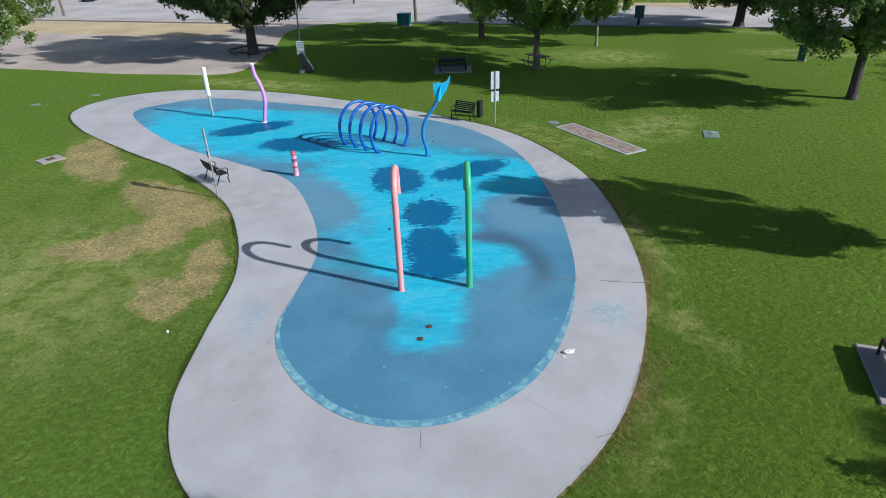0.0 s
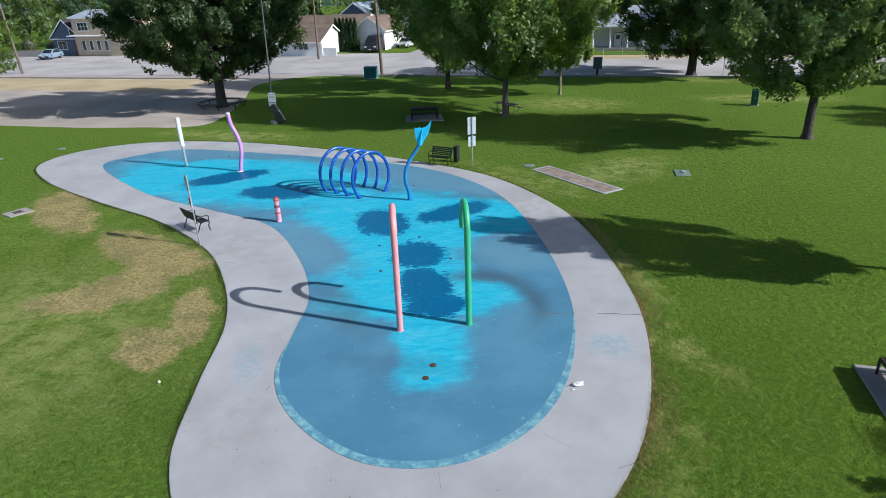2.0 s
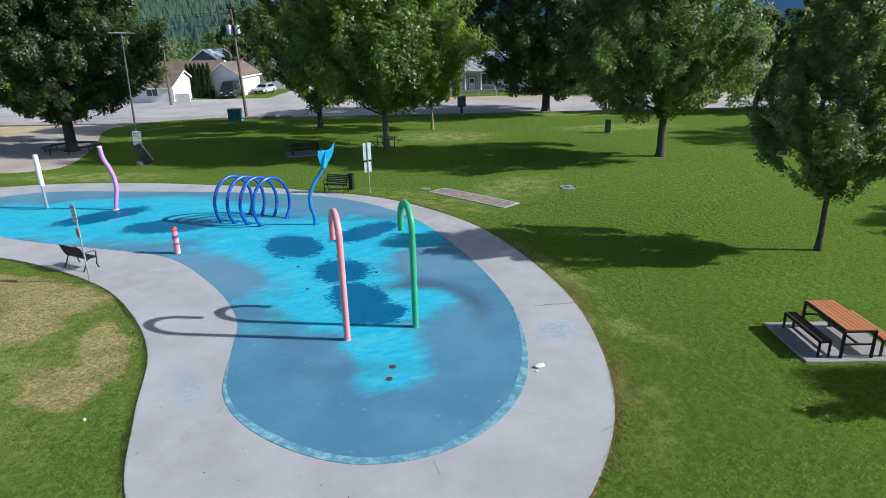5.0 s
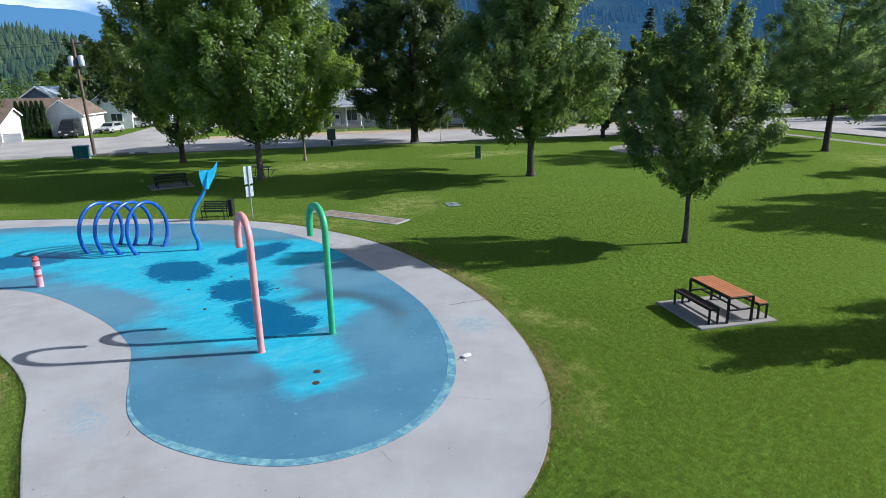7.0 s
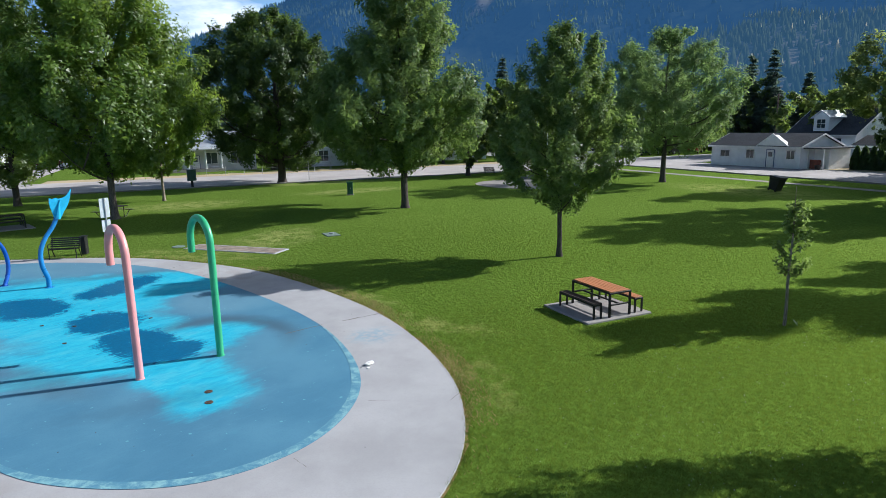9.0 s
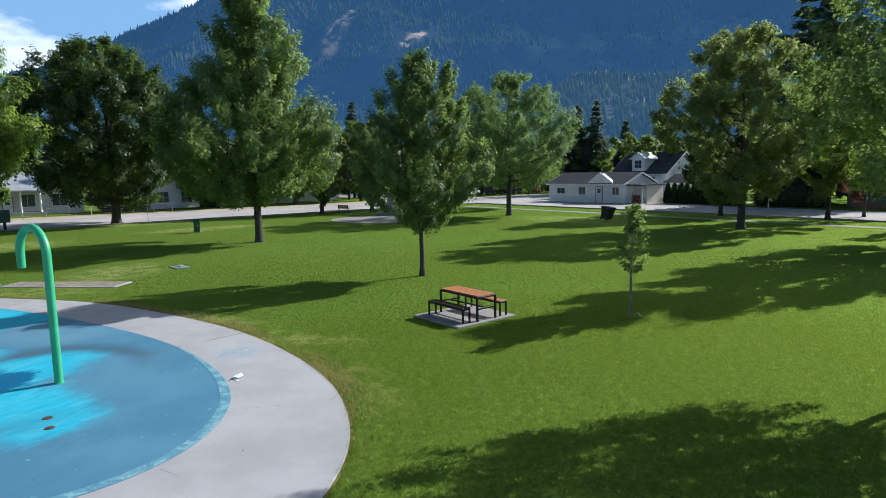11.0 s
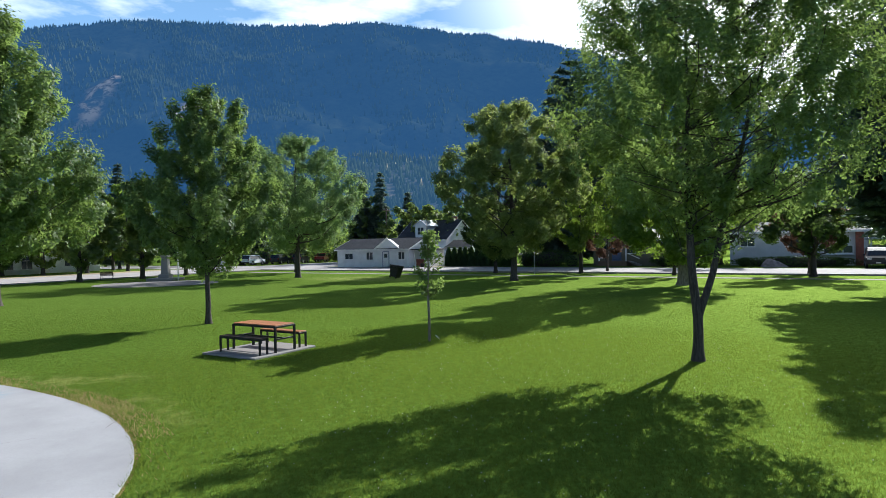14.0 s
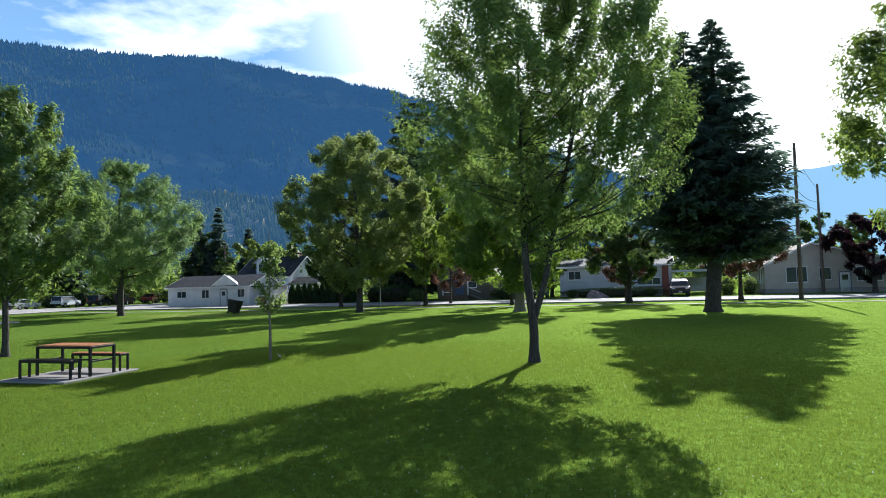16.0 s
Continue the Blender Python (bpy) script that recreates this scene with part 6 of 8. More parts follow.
# cabinets and bins
def cabinet(name, m, w, d, h, material, label, category, roof=0.06):
    t = thing(name, m, label, category)
    part("body", Mesh().box((0, 0, h / 2 + 0.04), (w, d, h), 0.015), material, t)
    part("lid", Mesh().box((0, 0, h + 0.06), (w + 0.08, d + 0.08, roof), 0.015), material, t)
    part("plinth", Mesh().box((0, 0, 0.03), (w + 0.16, d + 0.16, 0.06), 0.01), PAVING, t, "concrete plinth")
    for sx in (-1, 1):
        part("door", Mesh().box((sx * w / 4, -d / 2 - 0.008, h / 2 + 0.04), (w / 2 - 0.05, 0.02, h - 0.14), 0.006), material, t)
    part("handle", Mesh().box((0.04, -d / 2 - 0.03, h * 0.55), (0.03, 0.03, 0.14), 0.008), GALV, t)
    return t


cabinet("utility_cabinet", pose(0.75, 52.4, 0, 0, 0, -12), 1.25, 1.15, 1.1, TEAL, "teal steel utility cabinet near the street", "cabinet")
cabinet("waste_station", pose(27.45, 26.7, 0, 0, 0, -38), 0.46, 0.46, 1.0, PARKGREEN, "green square litter bin on a small pad", "bin", 0.04)
box = thing("post_box", pose(22.8, 45.4, 0, 0, 0, -20), "dark green steel box on a thick post", "box")
part("post", Mesh().box((0, 0, 0.4), (0.22, 0.22, 0.9), 0.02), BLACK, box)
part("body", Mesh().box((0, 0, 1.2), (0.85, 0.4, 1.05), 0.03), coat("dull_green_steel", (0.06, 0.12, 0.11), 0.5), box)
part("lid", Mesh().box((0, 0, 1.75), (0.9, 0.46, 0.06), 0.02), coat("green_lid", (0.08, 0.14, 0.13), 0.5), box)
bin_ = thing("wheeled_bin", pose(48.5, 0.0, 0.02, 4, -10, 70), "black wheeled bin standing askew on the grass", "bin")
body = Mesh()
body.put([(-0.32, -0.34, 0.1), (0.32, -0.34, 0.1), (0.32, 0.34, 0.1), (-0.32, 0.34, 0.1), (-0.43, -0.45, 1.02), (0.43, -0.45, 1.02), (0.43, 0.45, 1.02), (-0.43, 0.45, 1.02)],
         [(0, 1, 2, 3), (4, 5, 6, 7), (0, 1, 5, 4), (1, 2, 6, 5), (2, 3, 7, 6), (3, 0, 4, 7)])
part("body", body, RUBBER, bin_)
part("lid", Mesh().box((0, 0, 1.1), (0.94, 0.98, 0.14), 0.05), RUBBER, bin_)
part("label_plate", Mesh().box((0, -0.44, 0.85), (0.26, 0.02, 0.3), 0.005), SIGNFACE, bin_, "pale sticker")
for sx in (-0.3, 0.3):
    part("wheel", Mesh().lathe([(0.12, -0.03), (0.13, 0.0), (0.12, 0.03)], 16, (0, 0, 0), pose(sx, 0.34, 0.11, 0, 90)), RUBBER, bin_)

# ground plates
grate = thing("service_cover", pose(9.2, 12.42, 0, 0, 0, -66), "long flat service cover of grey-brown panels in the grass", "cover")
part("frame", Mesh().box((0, 0, -0.02), (5.0, 1.16, 0.1), 0.01), CONCRETE, grate, "pale concrete surround")
PANEL = coat("weathered_panel", (0.27, 0.215, 0.175), 0.8, vary=0.25, scale=3.0)
for k in range(8):
    part("panel", Mesh().box((-2.08 + k * 0.595, 0, 0.03), (0.58, 0.92, 0.012), 0.004), PANEL, grate)
hatch = thing("concrete_hatch", pose(-16.0, 13.45, 0, 0, 0, 48), "square concrete cover with a small dark lid", "cover")
part("slab", Mesh().box((0, 0, 0.0), (1.0, 0.85, 0.09), 0.012), PAVING, hatch)
part("lid", Mesh().box((0, 0, 0.05), (0.36, 0.36, 0.02), 0.006), RUST, hatch)
VALVEGREEN = coat("faded_green_lid", (0.16, 0.22, 0.19), 0.6, vary=0.2)
vbox = thing("valve_box", pose(14.4, 12.05, 0, 0, 0, -20), "low grey-green valve cover with a round cap", "cover")
part("slab", Mesh().box((0, 0, 0.0), (0.7, 1.05, 0.08), 0.012), VALVEGREEN, vbox)
part("cap", Mesh().lathe([(0.12, 0.0), (0.12, 0.05), (0.08, 0.06)], 14, (0.05, 0.1, 0.04)), GREYPLATE, vbox)
for x, y, r_ in ((7.75, 15.2, 0.3), (-22.3, 24.6, 0.28), (-19.5, 26.5, 0.25)):
    v = thing("valve_cover", pose(x, y, 0), "round flat green valve lid in the grass", "cover", "valve lids")
    part("lid", Mesh().lathe([(r_, -0.02), (r_, 0.02), (r_ * 0.9, 0.03)], 20), VALVEGREEN, v)
stone = thing("grass_marker", pose(-5.94, -1.32, -0.01), "small white ball lying in the grass", "ball")
part("shell", Mesh().lathe([(0.008, 0.0), (0.026, 0.009), (0.034, 0.034), (0.026, 0.058), (0.008, 0.068)], 12), WHITE, stone, smooth=True)

# ring seat round the broad maple
ring = thing("tree_ring_seat", pose(-12.0, 39.3, 0), "low dark six-sided ring seat round a trunk", "bench")
for k in range(8):
    a0, a1 = 2 * math.pi * k / 8, 2 * math.pi * (k + 1) / 8
    for rr in (1.55, 1.8, 2.05):
        part("slat", Mesh().tube([(rr * math.cos(a0), rr * math.sin(a0), 0.42), (rr * math.cos(a1), rr * math.sin(a1), 0.42)], 0.05, 4), DARKWOOD, ring)
    part("leg", Mesh().tube([(1.8 * math.cos(a0), 1.8 * math.sin(a0), 0), (1.8 * math.cos(a0), 1.8 * math.sin(a0), 0.4)], 0.04, 6), BLACK, ring)

# memorial
mem = thing("stone_memorial", pose(48.8, 22.7, 0.02, 0, 0, 10), "grey stone memorial pillar on a stepped base", "monument")
part("step", Mesh().box((0, 0, 0.12), (2.6, 2.6, 0.24), 0.03), PAVING, mem)
part("plinth", Mesh().box((0, 0, 0.4), (1.0, 1.0, 0.4), 0.04), PAVING, mem)
part("shaft", Mesh().put([(-0.34, -0.34, 0.58), (0.34, -0.34, 0.58), (0.34, 0.34, 0.58), (-0.34, 0.34, 0.58), (-0.26, -0.26, 2.2), (0.26, -0.26, 2.2), (0.26, 0.26, 2.2), (-0.26, 0.26, 2.2)],
                         [(0, 1, 2, 3), (4, 5, 6, 7), (0, 1, 5, 4), (1, 2, 6, 5), (2, 3, 7, 6), (3, 0, 4, 7)]), PAVING, mem)
part("cap", Mesh().box((0, 0, 2.3), (0.72, 0.72, 0.2), 0.04), PAVING, mem)
flag = thing("flag_pole", pose(48.5, 21.2, 0), "bare thin white flagpole", "pole")
part("pole", Mesh().tube([(0, 0, 0), (0, 0, 6.5)], [0.06, 0.035], 10), WHITE, flag, smooth=True)
part("truck", Mesh().lathe([(0.02, 0), (0.06, 0.05), (0.02, 0.1)], 10, (0, 0, 6.5)), WHITE, flag)


# utility poles and wires
def utility_pole(m, h, label, arm=0.0, cans=0, lamp_arm=0.0, lean=0.0):
    t = thing("utility_pole", m @ pose(0, 0, 0, 0, lean, 0), label, "utility pole")
    part("pole", Mesh().tube([(0, 0, -0.1), (0, 0, h * 0.5), (0, 0, h)], [0.17, 0.14, 0.1], 10), POLEWOOD, t, smooth=True)
    if arm:
        part("crossarm", Mesh().box((0, 0, h - 0.35), (arm, 0.1, 0.12), 0.01), POLEWOOD, t)
        for sx in (-0.46, -0.2, 0.2, 0.46):
            part("insulator", Mesh().lathe([(0.03, 0), (0.06, 0.05), (0.04, 0.1), (0.05, 0.14), (0.02, 0.17)], 8, (sx * arm, 0, h - 0.29)), GREYPLATE, t)
    for k in range(cans):
        part("transformer", Mesh().lathe([(0.2, 0), (0.27, 0.05), (0.27, 0.85), (0.2, 0.95), (0.06, 1.0)], 14, (-0.42 + 0.84 * k if cans > 1 else -0.4, 0.0, h - 2.4)), SIGNBACK, t, "grey transformer can", True)
    if lamp_arm:
        part("lamp_arm", Mesh().tube(open_curve([(0, 0, h - 2.9), (lamp_arm * 0.5, 0, h - 2.5), (lamp_arm, 0, h - 2.4)], 5), 0.03, 8), GALV, t, smooth=True)
        part("lamp_head", Mesh().box((lamp_arm + 0.25, 0, h - 2.42), (0.6, 0.24, 0.14), 0.05), GREYPLATE, t)
    return t


utility_pole(pose(2.0, 54.5, 0, 0, 0, GRID), 10.7, "wooden utility pole with transformer cans and a street lamp arm", 2.0, 2, 1.3, -1.5)
utility_pole(street(-35.1, 66.8), 9.0, "bare wooden utility pole beyond the street", lean=1.0)
utility_pole(street(-70.0, 51.4), 11.0, "wooden utility pole at the lot's edge", 2.0, lean=-3.0)
utility_pole(street(-27.0, 96.0), 9.5, "wooden utility pole along the side street", 1.6, 1, 1.2)
utility_pole(street(-26.5, 118.0), 10.0, "distant wooden utility pole", 1.6)
utility_pole(street(-44.0, 130.0), 12.0, "distant wooden utility pole with a crossarm", 2.0)
utility_pole(pose(41.2, -46.0, 0), 12.6, "tall dark wooden utility pole by the street", lean=-1.0)
utility_pole(pose(54.9, -58.2, 0, 0, 0, 80), 11.4, "wooden utility pole with a street lamp", 0.0, 0, 1.3)
utility_pole(street(86.0, 52.0), 9.5, "wooden utility pole behind houses", 1.8)
utility_pole(street(86.0, 4.0), 9.5, "wooden utility pole behind houses", 1.8)


def wire(a, b, sag, name="power_line"):
    a, b = Vector(a), Vector(b)
    line = [a.lerp(b, k / 14) - Vector((0, 0, sag * 4 * (k / 14) * (1 - k / 14))) for k in range(15)]
    w = thing(name, Matrix.Translation(a), "thin black overhead wire", "wire", "overhead wires")
    part("strand", Mesh().tube([p - a for p in line], 0.02, 4), BLACK, w)


for k, dz in enumerate((0.0, 0.25, -0.9)):
    a, b = street(86.0 - 0.7 + 0.7 * k, 52, 9.2 + dz).translation, street(86.0 - 0.7 + 0.7 * k, 4, 9.2 + dz).translation
    wire(a, b, 0.8)
    wire(street(-19.7 + 0.5 * k, 50.6, 10.3 + dz).translation, street(-27.0 + 0.5 * k, 96, 9.2 + dz).translation, 0.9)
    wire(street(-19.7, 50.6 + 0.4 * k, 10.3 + dz).translation, street(-70.0, 51.4 + 0.4 * k, 10.7 + dz).translation, 0.9)
wire((41.2, -46.0, 12.2), (54.9, -58.2, 11.0), 0.4)
wire((41.2, -46.0, 9.0), (54.9, -58.2, 9.6), 0.4)

# wire fence and kerb stones on the far side of the street
fence = thing("wire_fence", street(3.0, 66.2), "low galvanised wire-mesh fence beyond the street", "fence")
for k in range(9):
    part("post", Mesh().tube([(k * 2.2, 0, 0), (k * 2.2, 0, 1.15)], 0.03, 6), GALV, fence)
part("top_rail", Mesh().tube([(0, 0, 1.13), (17.6, 0, 1.13)], 0.022, 6), GALV, fence)
for k in range(5):
    part("strand", Mesh().tube([(0, 0, 0.15 + 0.2 * k), (17.6, 0, 0.15 + 0.2 * k)], 0.008, 4), GALV, fence)
for u in (-18.6, -16.9, -15.2):
    stone = thing("parking_stone", street(u, 49.75), "short concrete parking stone at the lawn's edge", "kerb stone", "parking stones")
    part("block", Mesh().box((0, 0, 0.14), (1.2, 0.3, 0.3), 0.05), PAVING, stone)

# ---- houses, hedges and parked cars round the park ----
WALLS = {
    "white": make_siding("white_boards", (0.8, 0.81, 0.82)), "cream": make_siding("cream_boards", (0.55, 0.44, 0.32)), "slate": make_siding("slate_blue_boards", (0.1, 0.14, 0.19)),
    "olive": make_siding("olive_boards", (0.17, 0.15, 0.11)), "beige": make_siding("beige_boards", (0.52, 0.47, 0.4)), "pale": make_siding("pale_grey_boards", (0.6, 0.6, 0.6)), "brown": make_siding("brown_boards", (0.2, 0.13, 0.09)),
}
ROOFS = {
    "grey": make_shingles("grey_shingles", (0.16, 0.16, 0.165)), "dark": make_shingles("dark_shingles", (0.05, 0.055, 0.065)), "brown": make_shingles("brown_shingles", (0.2, 0.15, 0.12)),
    "tin": coat("pale_tin_roof", (0.5, 0.54, 0.57), 0.4, 0.4, vary=0.1, scale=1.0), "tan": make_shingles("tan_shingles", (0.3, 0.27, 0.24)),
}
TRIM = coat("white_trim", (0.75, 0.75, 0.74), 0.5, vary=0.05)
BRICKRED = coat("red_brick", (0.28, 0.09, 0.06), 0.85, vary=0.2, scale=4.0)
DOORBLUE = coat("blue_door_paint", (0.1, 0.14, 0.24), 0.5)


def window(parent, x, z, w, h, y=0.0, cols=2, rows=1, m=None, trim=None):
    """A framed window on a wall that faces -y: frame, sill, panes and glazing bars."""
    m = m or Matrix.Identity(4)
    trim = trim or TRIM
    win = part("window", Mesh().box((x + w / 2, y - 0.012, z + h / 2), (w, 0.02, h), 0.004, m), GLASS, parent)
    f = Mesh()
    for dx in (-0.03, w + 0.03):
        f.box((x + dx, y - 0.03, z + h / 2), (0.08, 0.07, h + 0.14), 0.008, m)
    for dz in (-0.03, h + 0.03):
        f.box((x + w / 2, y - 0.031, z + dz), (w - 0.02, 0.066, 0.08), 0.008, m)
    for k in range(1, cols):
        f.box((x + w * k / cols, y - 0.03, z + h / 2), (0.045, 0.05, h - 0.02), 0.006, m)
    for k in range(1, rows):
        f.box((x + w / 2, y - 0.029, z + h * k / rows), (w - 0.02, 0.046, 0.045), 0.006, m)
    part("frame", f, trim, win)
    part("sill", Mesh().box((x + w / 2, y - 0.06, z - 0.09), (w + 0.2, 0.12, 0.05), 0.01, m), trim, win)
    return win


def door(parent, x, w=0.95, h=2.03, y=0.0, material=None, z=0.05):
    d = part("door", Mesh().box((x + w / 2, y - 0.025, z + h / 2), (w, 0.05, h), 0.008), material or TRIM, parent)
    f = Mesh()
    for dx in (-0.05, w + 0.05):
        f.box((x + dx, y - 0.035, z + h / 2 + 0.03), (0.09, 0.08, h + 0.08), 0.008)
    f.box((x + w / 2, y - 0.036, z + h + 0.05), (w, 0.076, 0.09), 0.008)
    part("frame", f, DOORBLUE, d)
    part("door_light", Mesh().box((x + w / 2, y - 0.055, z + h * 0.75), (w * 0.55, 0.012, h * 0.26), 0.004), GLASS, d)
    part("handle", Mesh().box((x + w * 0.86, y - 0.07, z + 1.0), (0.04, 0.05, 0.12), 0.01), GALV, d)
    return d


def house(m, w, d, h, rise, wall, roof, label, ridge="x", eave=0.45, peak=0.5, name="house", base_z=0.0):
    """Walls, gables, a roof of two thick slopes with fascia; it faces -y before it is placed."""
    t = thing(name, m, label, "house")
    body = Mesh().prism([(0, 0), (w, 0), (w, d), (0, d)], base_z - 0.1, h)
    if ridge == "x":
        body.extrude([(0, h), (d, h), (d * peak, h + rise)], w, pose(w / 2, 0, 0) @ pose(0, 0, 0, 0, 0, 90))
    else:
        body.extrude([(0, h), (w, h), (w * peak, h + rise)], d, pose(0, d / 2, 0))
    part("wall", body, WALLS[wall], t)
    span, run = (w, d) if ridge == "x" else (d, w)
    mm = pose(0, 0, 0) if ridge == "x" else pose(0, 0, 0) @ Matrix(((0, 1, 0, 0), (1, 0, 0, 0), (0, 0, 1, 0), (0, 0, 0, 1)))
    for side in (0, 1):
        reach = run * (peak if side == 0 else 1 - peak)
        s = rise / reach
        e = eave
        lo = (-e, h - s * e) if side == 0 else (run + e, h - s * e)
        hi = (run * peak, h + rise)
        verts = []
        for xx in (-0.3, span + 0.3):
            verts += [(xx, lo[0], lo[1] + 0.03), (xx, hi[0], hi[1] + 0.03), (xx, hi[0], hi[1] + 0.2), (xx, lo[0], lo[1] + 0.2)]
        slope_ = part("roof", Mesh().put(verts, [(0, 1, 2, 3), (4, 5, 6, 7), (0, 1, 5, 4), (1, 2, 6, 5), (2, 3, 7, 6), (3, 0, 4, 7)], mm), ROOFS[roof], t)
        fas = Mesh().put([(-0.3, lo[0], lo[1] - 0.02), (span + 0.3, lo[0], lo[1] - 0.02), (span + 0.3, lo[0], lo[1] + 0.18), (-0.3, lo[0], lo[1] + 0.18)] + [(-0.3, lo[0] + (-0.06 if side == 0 else 0.06), lo[1] - 0.02), (span + 0.3, lo[0] + (-0.06 if side == 0 else 0.06), lo[1] - 0.02), (span + 0.3, lo[0] + (-0.06 if side == 0 else 0.06), lo[1] + 0.18), (-0.3, lo[0] + (-0.06 if side == 0 else 0.06), lo[1] + 0.18)],
                         [(0, 1, 2, 3), (4, 5, 6, 7), (0, 1, 5, 4), (1, 2, 6, 5), (2, 3, 7, 6), (3, 0, 4, 7)], mm)
        part("fascia", fas, TRIM, slope_)
    for xx in (-0.32, span + 0.32):
        g = Mesh()
        for side in (0, 1):
            lo_y = -eave if side == 0 else run + eave
            s = rise / (run * (peak if side == 0 else 1 - peak))
            a, b = Vector((xx, lo_y, h - s * eave)), Vector((xx, run * peak, h + rise))
            g.put([(a.x - 0.03, a.y, a.z), (a.x + 0.03, a.y, a.z), (a.x + 0.03, a.y, a.z + 0.2), (a.x - 0.03, a.y, a.z + 0.2), (b.x - 0.03, b.y, b.z), (b.x + 0.03, b.y, b.z), (b.x + 0.03, b.y, b.z + 0.2), (b.x - 0.03, b.y, b.z + 0.2)],
                  [(0, 1, 2, 3), (4, 5, 6, 7), (0, 1, 5, 4), (1, 2, 6, 5), (2, 3, 7, 6), (3, 0, 4, 7)], mm)
        part("bargeboard", g, TRIM, t)
    return t


def chimney(parent, x, y, z, h=1.2, material=None):
    c = part("chimney", Mesh().box((x, y, z + h / 2), (0.6, 0.6, h), 0.02), material or BRICKRED, parent)
    part("cap", Mesh().box((x, y, z + h + 0.04), (0.7, 0.7, 0.08), 0.02), PAVING, c)


# east side of the side street
g = house(street(66.6, 46.0, 0, -90), 12.6, 7.0, 2.45, 1.35, "white", "dark", "low white bungalow with a dark roof at the street corner", "x", 0.35)
for x, z, w_, h_ in ((1.5, 1.15, 1.4, 0.75), (5.4, 1.05, 1.1, 1.0), (10.9, 1.1, 1.0, 0.95)):
    window(g, x, z, w_, h_)
door(g, 8.3)
gab = Mesh().extrude([(6.9, 2.4), (11.2, 2.4), (9.05, 3.85)], 0.9, pose(0, 0.3, 0))
part("front_gable", gab, WALLS["white"], g, "small white front gable")
part("gable_trim", Mesh().tube([(6.7, -0.18, 2.36), (9.05, -0.18, 3.95), (11.4, -0.18, 2.36)], 0.09, 4), TRIM, g)
ann = thing("porch_annex", street(67.2, 33.4, 0, -90), "flat-roofed white side annex with a dark porch opening", "annex")
part("wall", Mesh().box((1.0, 3.4, 1.15), (1.8, 3.6, 2.4), 0.02), WALLS["white"], ann)
part("roof", Mesh().box((1.0, 2.6, 2.36), (2.4, 5.6, 0.14), 0.03), ROOFS["dark"], ann)
part("porch_screen", Mesh().box((0.8, 0.9, 0.55), (1.3, 0.06, 1.0), 0.01), BRICKRED, ann, "dark red railing panel")
for x in (0.15, 2.0):
    part("post", Mesh().box((x, 0.5, 1.17), (0.12, 0.12, 2.34), 0.01), TRIM, ann)
part("planter", Mesh().lathe([(0.22, 0), (0.34, 0.5), (0.3, 0.52)], 12, (1.7, 0.1, 0)), RUBBER, ann)
mh = house(street(76, 42.2, 0, -90), 8.8, 8.5, 3.75, 2.8, "white", "dark", "white two-storey house with a steep dark roof and a dormer", "x", 0.4)
for x in (1.4, 6.0):
    window(mh, x, 2.3, 1.5 if x < 2 else 1.1, 0.95)
dm = Mesh().box((4.4, 1.2, 4.95), (2.0, 2.6, 1.7), 0.02).extrude([(3.25, 5.75), (5.55, 5.75), (4.4, 6.5)], 2.8, pose(0, 1.2, 0))
part("dormer", dm, WALLS["white"], mh, "white dormer")
part("dormer_roof", Mesh().put([(3.1, -0.35, 5.66), (4.4, -0.35, 6.56), (5.7, -0.35, 5.66), (3.1, 3.0, 5.66), (4.4, 3.0, 6.56), (5.7, 3.0, 5.66), (3.1, -0.35, 5.78), (4.4, -0.35, 6.7), (5.7, -0.35, 5.78), (3.1, 3.0, 5.78), (4.4, 3.0, 6.7), (5.7, 3.0, 5.78)],
                               [(0, 1, 4, 3), (1, 2, 5, 4), (6, 7, 10, 9), (7, 8, 11, 10), (0, 1, 7, 6), (1, 2, 8, 7), (0, 3, 9, 6), (2, 5, 11, 8)]), ROOFS["tin"], mh, "pale dormer roof")
window(mh, 3.85, 4.5, 1.1, 1.05, y=-0.1, cols=2, rows=2)
chimney(mh, 7.4, 4.8, 6.0)
lean = house(street(75.6, 33.2, 0, -90), 4.0, 5.0, 2.4, 1.0, "white", "dark", "small white side house with a dark roof", "x", 0.3)
window(lean, 1.0, 1.4, 1.2, 0.8)

bh = house(street(74, 10.8, 0, -90), 8.2, 10.0, 2.75, 2.4, "olive", "tan", "olive-brown bungalow with a pale grey gabled roof and front steps", "y", 0.5, 0.35)
window(bh, 0.9, 1.0, 0.9, 1.6, cols=1, rows=2)
window(bh, 4.1, 1.5, 1.0, 1.5, cols=1, rows=2)
door(bh, 2.4, z=0.6, material=DOORBLUE)
part("porch", Mesh().box((2.9, -1.0, 0.3), (3.4, 1.9, 0.6), 0.02), WALLS["brown"], bh, "brown boarded porch")
for k in range(4):
    part("step", Mesh().box((4.9 + k * 0.3, -1.0, 0.5 - k * 0.13), (0.3, 1.3, 0.1), 0.01), PAVING, bh)
part("hand_rail", Mesh().tube([(4.6, -1.6, 1.5), (6.0, -1.6, 0.9)], 0.05, 6), TRIM, bh, "white hand rail")
for x in (1.3, 4.5):
    part("porch_post", Mesh().box((x, -1.8, 1.5), (0.14, 0.14, 2.4), 0.01), TRIM, bh)

